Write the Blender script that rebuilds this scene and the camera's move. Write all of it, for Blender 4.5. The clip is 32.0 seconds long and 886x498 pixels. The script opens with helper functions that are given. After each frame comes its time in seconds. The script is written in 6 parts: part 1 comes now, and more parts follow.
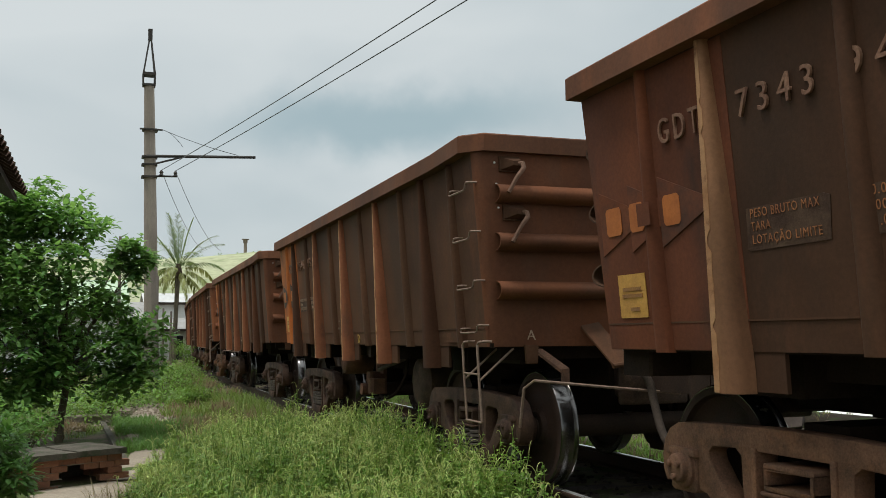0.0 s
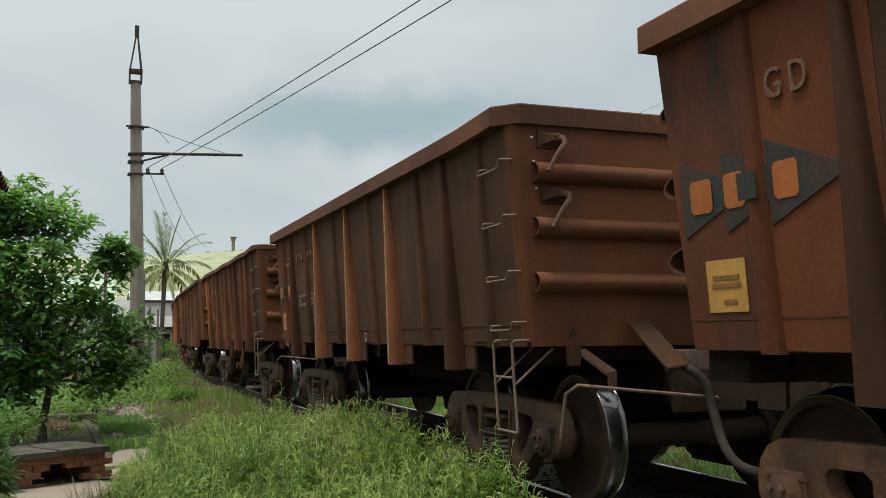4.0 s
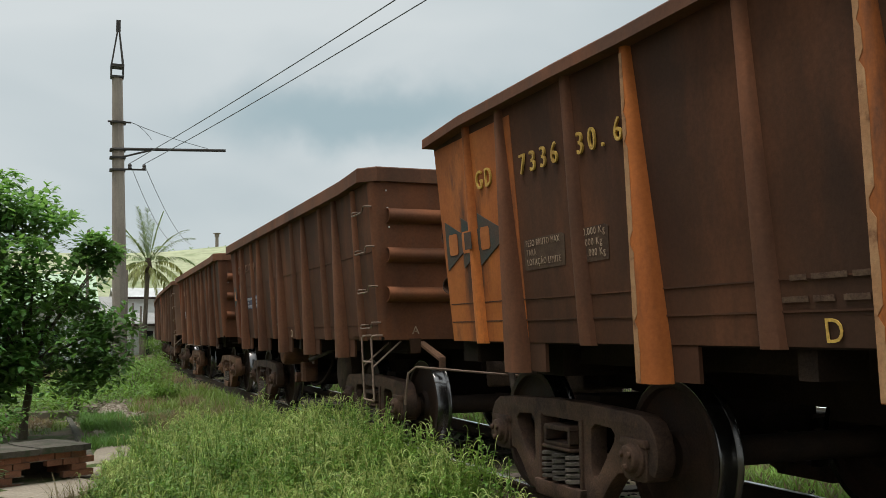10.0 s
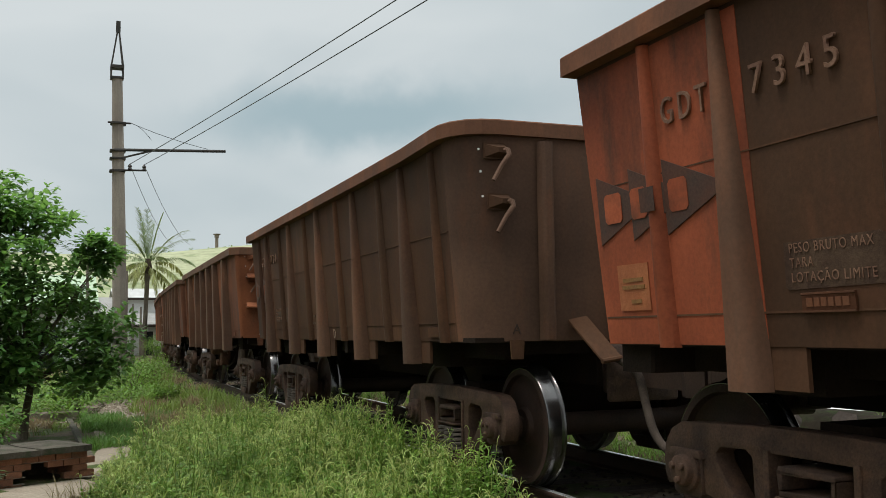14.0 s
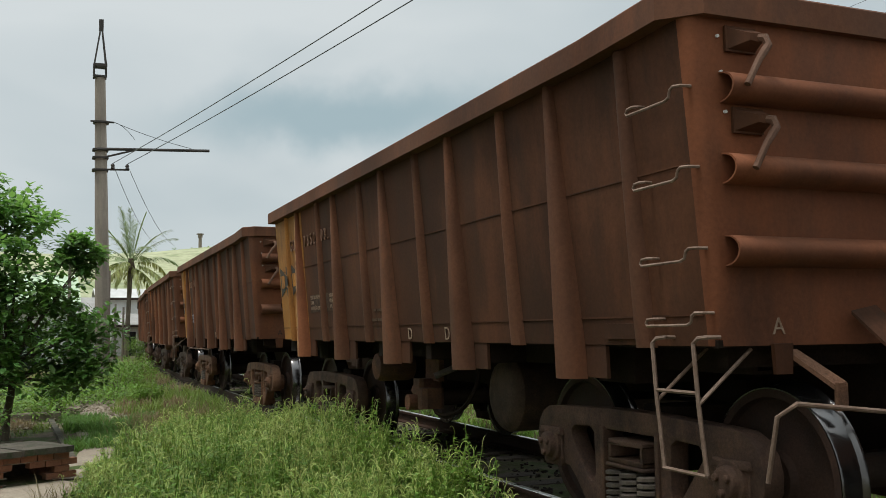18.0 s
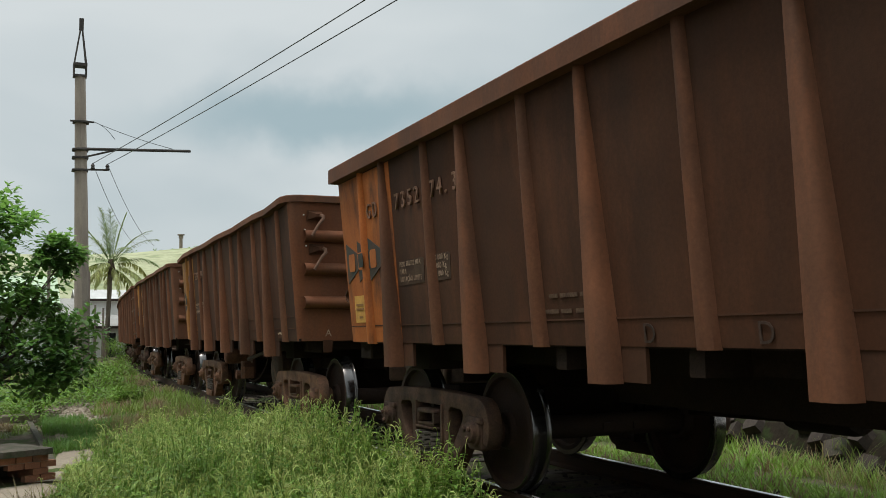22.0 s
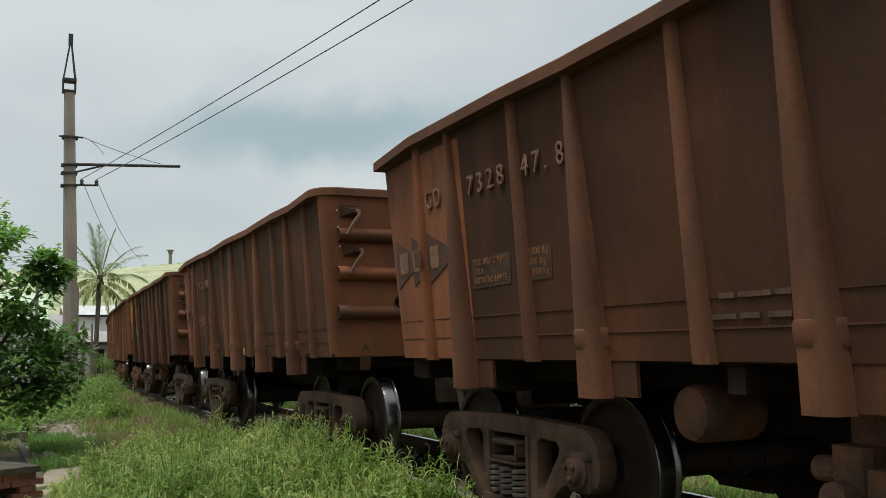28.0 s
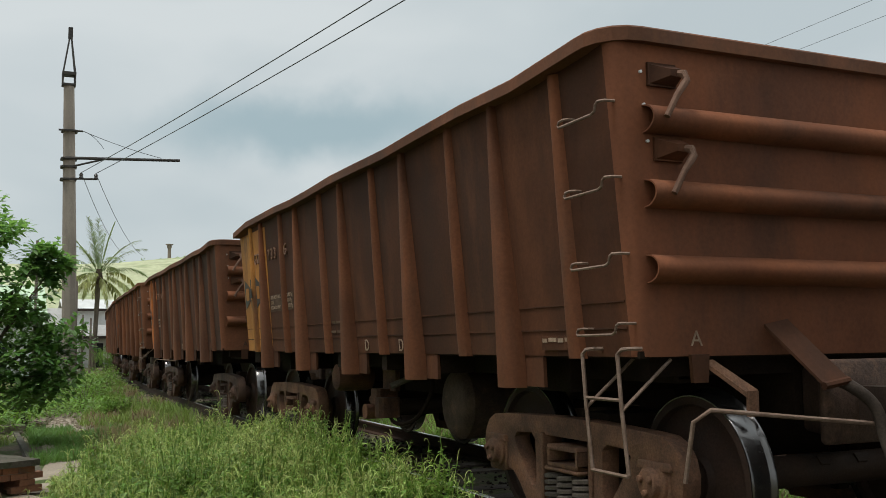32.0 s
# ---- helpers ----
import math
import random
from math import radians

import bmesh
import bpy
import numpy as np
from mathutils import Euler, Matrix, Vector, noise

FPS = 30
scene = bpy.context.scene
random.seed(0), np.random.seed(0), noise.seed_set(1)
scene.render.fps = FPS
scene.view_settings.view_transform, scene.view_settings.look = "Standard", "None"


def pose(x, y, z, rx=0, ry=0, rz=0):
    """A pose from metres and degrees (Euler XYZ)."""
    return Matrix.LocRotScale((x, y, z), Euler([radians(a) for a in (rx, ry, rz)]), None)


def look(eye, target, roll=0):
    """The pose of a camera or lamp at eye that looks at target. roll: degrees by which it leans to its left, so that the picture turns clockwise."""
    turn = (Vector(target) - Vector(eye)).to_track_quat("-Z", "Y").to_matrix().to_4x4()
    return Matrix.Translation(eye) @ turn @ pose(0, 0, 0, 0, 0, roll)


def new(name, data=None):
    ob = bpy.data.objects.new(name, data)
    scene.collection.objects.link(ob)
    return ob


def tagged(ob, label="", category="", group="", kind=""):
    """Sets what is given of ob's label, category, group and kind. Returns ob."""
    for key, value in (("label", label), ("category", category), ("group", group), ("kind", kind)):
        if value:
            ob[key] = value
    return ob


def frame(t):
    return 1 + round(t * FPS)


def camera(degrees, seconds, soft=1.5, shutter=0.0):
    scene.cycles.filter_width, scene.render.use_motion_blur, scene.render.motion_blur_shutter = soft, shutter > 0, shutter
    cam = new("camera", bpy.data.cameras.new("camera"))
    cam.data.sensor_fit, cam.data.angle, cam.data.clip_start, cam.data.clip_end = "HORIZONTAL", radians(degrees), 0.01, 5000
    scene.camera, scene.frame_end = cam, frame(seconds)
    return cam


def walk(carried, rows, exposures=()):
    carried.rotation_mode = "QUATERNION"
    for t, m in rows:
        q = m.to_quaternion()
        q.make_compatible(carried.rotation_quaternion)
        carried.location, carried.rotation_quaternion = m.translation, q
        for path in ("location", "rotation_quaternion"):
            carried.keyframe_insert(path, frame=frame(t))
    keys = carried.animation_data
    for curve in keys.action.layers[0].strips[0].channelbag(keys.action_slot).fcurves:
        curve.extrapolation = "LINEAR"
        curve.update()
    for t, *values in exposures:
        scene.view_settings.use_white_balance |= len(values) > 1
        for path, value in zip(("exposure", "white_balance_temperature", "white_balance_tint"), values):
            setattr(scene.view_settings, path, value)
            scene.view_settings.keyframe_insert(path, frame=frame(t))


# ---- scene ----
cam = camera(50.06, 32.0, soft=0.7, shutter=0.0)
EYE_Z = 1.27

# seconds, east, north, tilt, lean, turn (degrees)
WALK = [
    (0, 0.000, 0.000, 5.26, -0.52, 20.24),
    (0.5, 0.000, 0.000, 5.23, -0.50, 20.23),
    (1, 0.000, 0.000, 5.22, -0.94, 20.21),
    (1.5, 0.000, 0.000, 5.19, -1.04, 20.20),
    (2, 0.000, 0.000, 5.18, -1.08, 20.22),
    (2.5, 0.000, 0.000, 5.17, -1.03, 20.52),
    (3, 0.015, 0.000, 5.12, -0.54, 20.67),
    (3.5, 0.030, 0.000, 5.16, -0.42, 20.74),
    (5.5, 0.062, 0.024, 5.07, -0.63, 21.83),
    (6, 0.062, 0.030, 5.07, -0.60, 21.85),
    (6.5, 0.062, 0.030, 5.02, -0.66, 21.86),
    (7, 0.063, 0.031, 5.02, -0.58, 21.88),
    (7.5, 0.063, 0.031, 4.99, -0.61, 21.87),
    (8, 0.063, 0.032, 4.99, -0.58, 21.87),
    (8.5, 0.063, 0.032, 4.95, -0.64, 21.85),
    (9, 0.064, 0.033, 4.95, -0.63, 21.84),
    (9.5, 0.064, 0.033, 4.91, -0.66, 21.86),
    (10, 0.064, 0.034, 4.90, -0.63, 21.87),
    (10.5, 0.063, 0.034, 4.88, -0.59, 21.88),
    (11, 0.062, 0.035, 4.87, -0.57, 21.88),
    (11.5, 0.060, 0.035, 4.86, -0.58, 21.88),
    (12, 0.059, 0.035, 4.82, -0.67, 21.91),
    (12.5, 0.058, 0.036, 4.84, -0.63, 21.91),
    (13, 0.057, 0.036, 4.82, -0.73, 21.90),
    (13.5, 0.056, 0.037, 4.90, -0.69, 21.88),
    (14, 0.056, 0.037, 4.93, -0.69, 21.88),
    (14.5, 0.055, 0.038, 4.93, -0.66, 22.07),
    (16.5, 0.052, 0.040, 4.92, -0.74, 22.82),
    (17, 0.051, 0.040, 4.94, -0.68, 22.83),
    (17.5, 0.050, 0.042, 4.91, -0.72, 22.82),
    (18, 0.049, 0.045, 4.94, -0.67, 22.83),
    (18.5, 0.048, 0.047, 4.90, -0.71, 22.82),
    (19, 0.048, 0.049, 4.88, -0.70, 22.87),
    (19.5, 0.047, 0.051, 4.90, -0.68, 23.08),
    (20, 0.046, 0.054, 4.86, -0.69, 23.17),
    (20.5, 0.046, 0.056, 4.86, -0.66, 23.36),
    (21, 0.046, 0.058, 4.85, -0.62, 23.47),
    (21.5, 0.046, 0.060, 4.89, -0.59, 23.69),
    (22, 0.046, 0.063, 5.00, -0.68, 23.92),
    (22.5, 0.047, 0.065, 5.34, -0.72, 24.18),
    (23, 0.047, 0.067, 5.87, -0.68, 24.51),
    (23.5, 0.047, 0.070, 6.06, -0.62, 24.52),
    (24, 0.047, 0.072, 6.06, -0.60, 24.51),
    (24.5, 0.047, 0.074, 6.01, -0.72, 24.52),
    (25, 0.047, 0.076, 6.06, -0.61, 24.51),
    (25.5, 0.047, 0.079, 6.03, -0.64, 24.51),
    (27.5, 0.048, 0.088, 5.92, -0.87, 24.53),
    (28, 0.048, 0.090, 5.88, -0.90, 24.53),
    (28.5, 0.047, 0.091, 5.83, -0.93, 24.54),
    (29, 0.046, 0.092, 5.80, -0.91, 24.56),
    (29.5, 0.045, 0.094, 5.77, -0.91, 24.55),
    (30, 0.044, 0.095, 5.74, -0.91, 24.56),
    (30.5, 0.043, 0.096, 5.72, -0.89, 24.56),
    (31, 0.042, 0.098, 5.69, -0.98, 24.55),
    (31.5, 0.041, 0.099, 5.67, -0.92, 24.56),
    (32, 0.040, 0.100, 5.61, -0.64, 24.58),
]


def camera_pose(x, y, tilt, lean, turn):
    eye = Vector((x, y, EYE_Z))
    a, b = radians(tilt), radians(turn)
    way = Vector((math.sin(b) * math.cos(a), math.cos(b) * math.cos(a), math.sin(a)))
    return look(eye, eye + way, lean)


walk(cam, [(t, camera_pose(x, y, a, b, c)) for t, x, y, a, b, c in WALK], [(0, 0.0), (32, 0.0)])

# ---- light: an overcast noon sky with grey cloud bands ----
SUN_UP, SUN_FROM = 72, -93
world = bpy.data.worlds.new("world")
scene.world = world
world.use_nodes = True
wn, wl = world.node_tree.nodes, world.node_tree.links
wn.clear()


def wnode(kind, **values):
    n = wn.new(kind)
    for k, v in values.items():
        n.inputs[k].default_value = v
    return n


sky = wn.new("ShaderNodeTexSky")
sky.sky_type = "NISHITA"
sky.sun_disc = False
sky.sun_elevation = radians(SUN_UP)
sky.sun_rotation = radians(SUN_FROM)
coord = wn.new("ShaderNodeTexCoord")
flat = wn.new("ShaderNodeMapping")
flat.inputs["Scale"].default_value = (1.0, 1.0, 2.2)
wl.new(coord.outputs["Generated"], flat.inputs["Vector"])
cloud = wnode("ShaderNodeTexNoise", Scale=2.4, Detail=4.0, Roughness=0.45, Distortion=0.4)
wl.new(flat.outputs["Vector"], cloud.inputs["Vector"])
ramp = wn.new("ShaderNodeValToRGB")
ramp.color_ramp.elements[0].position, ramp.color_ramp.elements[0].color = 0.34, (4.9, 5.55, 5.75, 1)
ramp.color_ramp.elements[1].position, ramp.color_ramp.elements[1].color = 0.62, (6.35, 6.8, 6.85, 1)
wl.new(cloud.outputs["Fac"], ramp.inputs["Fac"])
# one thicker blue-grey cloud with a ragged lower edge
ragged = wn.new("ShaderNodeMixRGB")
ragged.blend_type = "ADD"
ragged.inputs["Fac"].default_value = 0.10
wl.new(coord.outputs["Generated"], ragged.inputs["Color1"])
tear = wnode("ShaderNodeTexNoise", Scale=7.0, Detail=5.0, Roughness=0.55)
wl.new(coord.outputs["Generated"], tear.inputs["Vector"])
wl.new(tear.outputs["Color"], ragged.inputs["Color2"])
away = wn.new("ShaderNodeMapping")
away.vector_type = "TEXTURE"
away.inputs["Location"].default_value = (0.335, 0.98, 0.272)
away.inputs["Rotation"].default_value = (0, radians(-7), 0)
away.inputs["Scale"].default_value = (0.20, 0.35, 0.042)
wl.new(ragged.outputs["Color"], away.inputs["Vector"])
far = wn.new("ShaderNodeVectorMath")
far.operation = "LENGTH"
wl.new(away.outputs["Vector"], far.inputs[0])
thick = wnode("ShaderNodeMapRange", **{"From Min": 0.25, "From Max": 1.25, "To Min": 0.95, "To Max": 0.0})
thick.interpolation_type = "SMOOTHSTEP"
wl.new(far.outputs["Value"], thick.inputs["Value"])
grey = wn.new("ShaderNodeMixRGB")
grey.inputs["Color2"].default_value = (3.4, 4.45, 4.8, 1)
wl.new(thick.outputs["Result"], grey.inputs["Fac"])
wl.new(ramp.outputs["Color"], grey.inputs["Color1"])
mix = wn.new("ShaderNodeMixRGB")
mix.inputs["Fac"].default_value = 0.93
wl.new(sky.outputs["Color"], mix.inputs["Color1"])
wl.new(grey.outputs["Color"], mix.inputs["Color2"])
# an overcast sky grows brighter towards the zenith
parts_ = wn.new("ShaderNodeSeparateXYZ")
wl.new(coord.outputs["Generated"], parts_.inputs["Vector"])
lift = wnode("ShaderNodeMapRange", **{"From Min": 0.38, "From Max": 1.0, "To Min": 1.0, "To Max": 2.3})
wl.new(parts_.outputs["Z"], lift.inputs["Value"])
zenith = wn.new("ShaderNodeVectorMath")
zenith.operation = "SCALE"
wl.new(mix.outputs["Color"], zenith.inputs[0])
wl.new(lift.outputs["Result"], zenith.inputs["Scale"])
back = wn.new("ShaderNodeBackground")
back.inputs["Strength"].default_value = 0.107
wl.new(zenith.outputs["Vector"], back.inputs["Color"])
wl.new(back.outputs["Background"], wn.new("ShaderNodeOutputWorld").inputs["Surface"])

sun_data = bpy.data.lights.new("sun", "SUN")
sun_data.energy, sun_data.angle, sun_data.color = 2.0, radians(12), (1.0, 0.96, 0.9)
sun = new("sun", sun_data)
_a, _b = radians(SUN_UP), radians(SUN_FROM)
_from = Vector((math.sin(_b) * math.cos(_a), math.cos(_b) * math.cos(_a), math.sin(_a)))
sun.matrix_world = look(_from * 60, (0, 0, 0))


# ---- materials ----
def surface(name, colours, rough=0.8, metal=0.0, scale=3.0, fine=40.0, bump=0.3, stretch=(1, 1, 1), vary=0.25,
            spots=None, spot_at=(0.55, 0.7), spot_scale=6.0, island=False, spec=0.2, bump_size=0.01, tide=0.0):
    """A worn surface: two colours mixed by broad stains, darkened and lightened by fine grain, with spots of a third."""
    m = bpy.data.materials.new(name)
    m.use_nodes = True
    n, l = m.node_tree.nodes, m.node_tree.links
    b = n["Principled BSDF"]
    tc = n.new("ShaderNodeTexCoord")
    info = n.new("ShaderNodeObjectInfo")
    shift = n.new("ShaderNodeVectorMath")
    shift.operation = "MULTIPLY_ADD"
    comb = n.new("ShaderNodeCombineXYZ")
    for k in ("X", "Y", "Z"):
        l.new(info.outputs["Random"], comb.inputs[k])
    l.new(comb.outputs["Vector"], shift.inputs[0])
    shift.inputs[1].default_value = (37.0, 91.0, 53.0)
    l.new(tc.outputs["Object"], shift.inputs[2])
    mp = n.new("ShaderNodeMapping")
    mp.inputs["Scale"].default_value = stretch
    l.new(shift.outputs["Vector"], mp.inputs["Vector"])

    def noise_at(s, detail=5.0, rough_=0.6, drawn=True):
        t = n.new("ShaderNodeTexNoise")
        t.inputs["Scale"].default_value, t.inputs["Detail"].default_value = s, detail
        t.inputs["Roughness"].default_value = rough_
        l.new((mp if drawn else shift).outputs["Vector"], t.inputs["Vector"])
        return t.outputs["Fac"]

    def mixed(fac, c1, c2, how="MIX"):
        x = n.new("ShaderNodeMixRGB")
        x.blend_type = how
        for socket, v in (("Fac", fac), ("Color1", c1), ("Color2", c2)):
            if isinstance(v, (float, int)):
                x.inputs[socket].default_value = v
            elif isinstance(v, tuple):
                x.inputs[socket].default_value = (*v, 1)
            else:
                l.new(v, x.inputs[socket])
        return x.outputs["Color"]

    def between(fac, a, b2, lo=0.0, hi=1.0):
        r = n.new("ShaderNodeMapRange")
        r.inputs["From Min"].default_value, r.inputs["From Max"].default_value = a, b2
        r.inputs["To Min"].default_value, r.inputs["To Max"].default_value = lo, hi
        l.new(fac, r.inputs["Value"])
        return r.outputs["Result"]

    broad = noise_at(scale)
    grain = noise_at(fine, 4.0, 0.7, False)
    colour = mixed(between(broad, 0.35, 0.65), colours[0], colours[1])
    if spots:
        colour = mixed(between(noise_at(spot_scale, 7.0, 0.65), *spot_at), colour, spots)
    g = between(grain, 0.3, 0.7, 1 - vary, 1 + vary)
    if tide:
        wash = n.new("ShaderNodeMath")
        wash.operation = "MULTIPLY"
        l.new(g, wash.inputs[0])
        l.new(between(noise_at(0.75, 3.0, 0.55, False), 0.32, 0.68, 1 - tide, 1 + tide), wash.inputs[1])
        g = wash.outputs["Value"]
    hsv = n.new("ShaderNodeHueSaturation")
    l.new(colour, hsv.inputs["Color"])
    if island:
        geo = n.new("ShaderNodeNewGeometry")
        tone = n.new("ShaderNodeMath")
        tone.operation = "MULTIPLY"
        l.new(between(geo.outputs["Random Per Island"], 0, 1, 0.62, 1.4), tone.inputs[0])
        l.new(g, tone.inputs[1])
        l.new(tone.outputs["Value"], hsv.inputs["Value"])
        l.new(between(geo.outputs["Random Per Island"], 0, 1, 0.475, 0.515), hsv.inputs["Hue"])
    else:
        tone = n.new("ShaderNodeMath")
        tone.operation = "MULTIPLY"
        l.new(between(info.outputs["Random"], 0, 1, 0.90, 1.10), tone.inputs[0])
        l.new(g, tone.inputs[1])
        l.new(tone.outputs["Value"], hsv.inputs["Value"])
    l.new(hsv.outputs["Color"], b.inputs["Base Color"])
    l.new(between(broad, 0.3, 0.7, rough - 0.08, min(1.0, rough + 0.08)), b.inputs["Roughness"])
    b.inputs["Metallic"].default_value = metal
    b.inputs["Specular IOR Level"].default_value = spec
    if bump:
        bp = n.new("ShaderNodeBump")
        bp.inputs["Strength"].default_value, bp.inputs["Distance"].default_value = bump, bump_size
        l.new(grain, bp.inputs["Height"])
        l.new(bp.outputs["Normal"], b.inputs["Normal"])
    return m


def leafy(name, colours, through_colour, rough=0.5, lets=0.28):
    """Thin foliage that lets light through; each piece has its own tone."""
    m = surface(name, colours, rough, scale=0.9, fine=14, bump=0, island=True, spec=0.28)
    n, l = m.node_tree.nodes, m.node_tree.links
    b, out = n["Principled BSDF"], n["Material Output"]
    tr, ms = n.new("ShaderNodeBsdfTranslucent"), n.new("ShaderNodeMixShader")
    tr.inputs["Color"].default_value = (*through_colour, 1)
    ms.inputs["Fac"].default_value = lets
    l.new(b.outputs["BSDF"], ms.inputs[1])
    l.new(tr.outputs["BSDF"], ms.inputs[2])
    l.new(ms.outputs["Shader"], out.inputs["Surface"])
    return m


STREAK = (1.0, 1.0, 0.3)
SOOT = surface("dark_ore_soot", [(0.062, 0.0315, 0.0170), (0.090, 0.0405, 0.0198)], 0.80, scale=1.3, fine=38, vary=0.13,
               stretch=STREAK, spots=(0.14, 0.056, 0.027), spot_at=(0.54, 0.82), spot_scale=1.9, tide=0.3, bump=0.1)
RUST = surface("rust_brown", [(0.055, 0.0236, 0.0122), (0.081, 0.0305, 0.0138)], 0.80, scale=1.6, fine=38, vary=0.13,
               stretch=STREAK, spots=(0.135, 0.050, 0.0215), spot_at=(0.50, 0.76), spot_scale=1.7, tide=0.3, bump=0.1)
RUST_DARK = surface("ore_dust_brown", [(0.048, 0.0226, 0.0122), (0.072, 0.0290, 0.0136)], 0.82, scale=1.3, fine=38, vary=0.13,
                    stretch=STREAK, spots=(0.120, 0.045, 0.0200), spot_at=(0.50, 0.76), spot_scale=1.6, tide=0.3, bump=0.1)
RUST_RED = surface("rust_red", [(0.108, 0.0368, 0.0189), (0.154, 0.0488, 0.0206)], 0.82, scale=1.5, fine=38, vary=0.13,
                   stretch=STREAK, spots=(0.050, 0.029, 0.021), spot_at=(0.50, 0.70), spot_scale=1.7, tide=0.3, bump=0.1)
WIDE_RED = surface("mottled_orange_rust", [(0.108, 0.040, 0.020), (0.200, 0.066, 0.027)], 0.82, scale=0.9, fine=38, vary=0.16,
                   stretch=STREAK, spots=(0.060, 0.034, 0.023), spot_at=(0.50, 0.68), spot_scale=1.2, tide=0.35, bump=0.1)
RIB_GREY = surface("dusty_grey_brown_rib", [(0.098, 0.054, 0.035), (0.130, 0.066, 0.040)], 0.8, scale=1.8, fine=38, vary=0.13,
                   stretch=STREAK, spots=(0.16, 0.066, 0.034), spot_at=(0.52, 0.76), spot_scale=3.0, tide=0.3, bump=0.1)
# rib paints: rubbed rust, lifted further so that ribs seem to catch light
RIB_BROWN = surface("rubbed_rib_brown", [(0.104, 0.0480, 0.0275), (0.145, 0.0600, 0.0310)], 0.78, scale=1.8, fine=38, vary=0.13,
                    stretch=STREAK, spots=(0.20, 0.076, 0.036), spot_at=(0.50, 0.76), spot_scale=3.0, tide=0.3, bump=0.1)
RIB_RUST = surface("rubbed_rib_rust", [(0.120, 0.0470, 0.0230), (0.168, 0.0600, 0.0258)], 0.78, scale=1.8, fine=38, vary=0.13,
                   stretch=STREAK, spots=(0.115, 0.055, 0.032), spot_at=(0.50, 0.76), spot_scale=3.0, tide=0.3, bump=0.1)
STENCIL_WHITE = surface("pale_blue_white_stencil", [(0.4800, 0.4800, 0.4960), (0.3360, 0.3200, 0.3360)], 0.8, scale=12, fine=60, vary=0.2)
ORANGE = surface("worn_orange_paint", [(0.45, 0.136, 0.030), (0.35, 0.102, 0.027)], 0.7, scale=2.2, fine=38, vary=0.13,
                 stretch=STREAK, spots=(0.105, 0.046, 0.026), spot_at=(0.49, 0.68), spot_scale=3.4, tide=0.3, bump=0.1)
YELLOW = surface("worn_yellow_paint", [(0.40, 0.175, 0.036), (0.33, 0.135, 0.036)], 0.65, scale=2.0, fine=38, vary=0.13,
                 stretch=STREAK, spots=(0.13, 0.058, 0.027), spot_at=(0.53, 0.70), spot_scale=3.2, tide=0.3, bump=0.1)
RED_ORANGE = surface("worn_red_orange_paint", [(0.36, 0.088, 0.036), (0.27, 0.066, 0.030)], 0.7, scale=2.0, fine=38, vary=0.15,
                     stretch=STREAK, spots=(0.13, 0.048, 0.027), spot_at=(0.49, 0.68), spot_scale=2.6, tide=0.3, bump=0.1)
RIB_TAN = surface("scraped_tan_rib", [(0.235, 0.118, 0.058), (0.17, 0.080, 0.041)], 0.75, scale=2.2, fine=38, vary=0.13,
                  stretch=STREAK, spots=(0.11, 0.055, 0.033), spot_at=(0.54, 0.72), spot_scale=4.0, tide=0.3, bump=0.1)
PALE_RUST = surface("scraped_pale_rust", [(0.235, 0.084, 0.037), (0.175, 0.062, 0.029)], 0.75, scale=2.2, fine=38, vary=0.13,
                    stretch=STREAK, spots=(0.12, 0.055, 0.033), spot_at=(0.52, 0.70), spot_scale=5.0, tide=0.3, bump=0.1)
CAST = surface("dusty_cast_steel", [(0.215, 0.108, 0.062), (0.100, 0.056, 0.037)], 0.75, scale=4, fine=70, vary=0.3,
               bump=0.5, spots=(0.25, 0.115, 0.06), spot_at=(0.54, 0.74))
DARK_CAST = surface("oily_cast_steel", [(0.028, 0.018, 0.013), (0.046, 0.028, 0.019)], 0.75, scale=5, fine=60, vary=0.25, bump=0.4)
# two darker tones of the cast steel
CAST_DIM = surface("dark_cast_steel", [(0.105, 0.064, 0.045), (0.052, 0.034, 0.026)], 0.7, scale=4, fine=70, vary=0.3,
                   bump=0.5, spots=(0.15, 0.085, 0.055), spot_at=(0.56, 0.76))
CAST_MID = surface("mid_dark_cast_steel", [(0.112, 0.062, 0.040), (0.052, 0.032, 0.024)], 0.74, scale=4, fine=70, vary=0.3,
                   bump=0.5, spots=(0.14, 0.072, 0.043), spot_at=(0.56, 0.76))
CAST_RED = surface("rusted_cast_steel", [(0.150, 0.066, 0.035), (0.065, 0.036, 0.025)], 0.78, scale=4, fine=70, vary=0.3, bump=0.5)
# near-black base for the parts below the floor
UNDER = surface("black_steel", [(0.017, 0.011, 0.008), (0.027, 0.017, 0.011)], 0.9, scale=4, fine=60, spec=0.1)
HOSE = surface("dusty_rubber", [(0.15, 0.12, 0.098), (0.085, 0.07, 0.058)], 0.8, scale=8, fine=80)
HOSE_DARK = surface("dark_dusty_rubber", [(0.075, 0.056, 0.043), (0.045, 0.034, 0.027)], 0.8, scale=8, fine=80)
TREAD = surface("polished_tread_steel", [(0.15, 0.143, 0.14), (0.10, 0.094, 0.09)], 0.21, 0.95, scale=6, fine=120, vary=0.06, bump=0.05)
WHEEL = surface("wheel_rust", [(0.032, 0.020, 0.015), (0.054, 0.029, 0.020)], 0.7, scale=5, fine=60, vary=0.25)
BAR = surface("bare_handrail", [(0.27, 0.19, 0.145), (0.19, 0.125, 0.09)], 0.6, 0.2, scale=9, fine=60, vary=0.2)
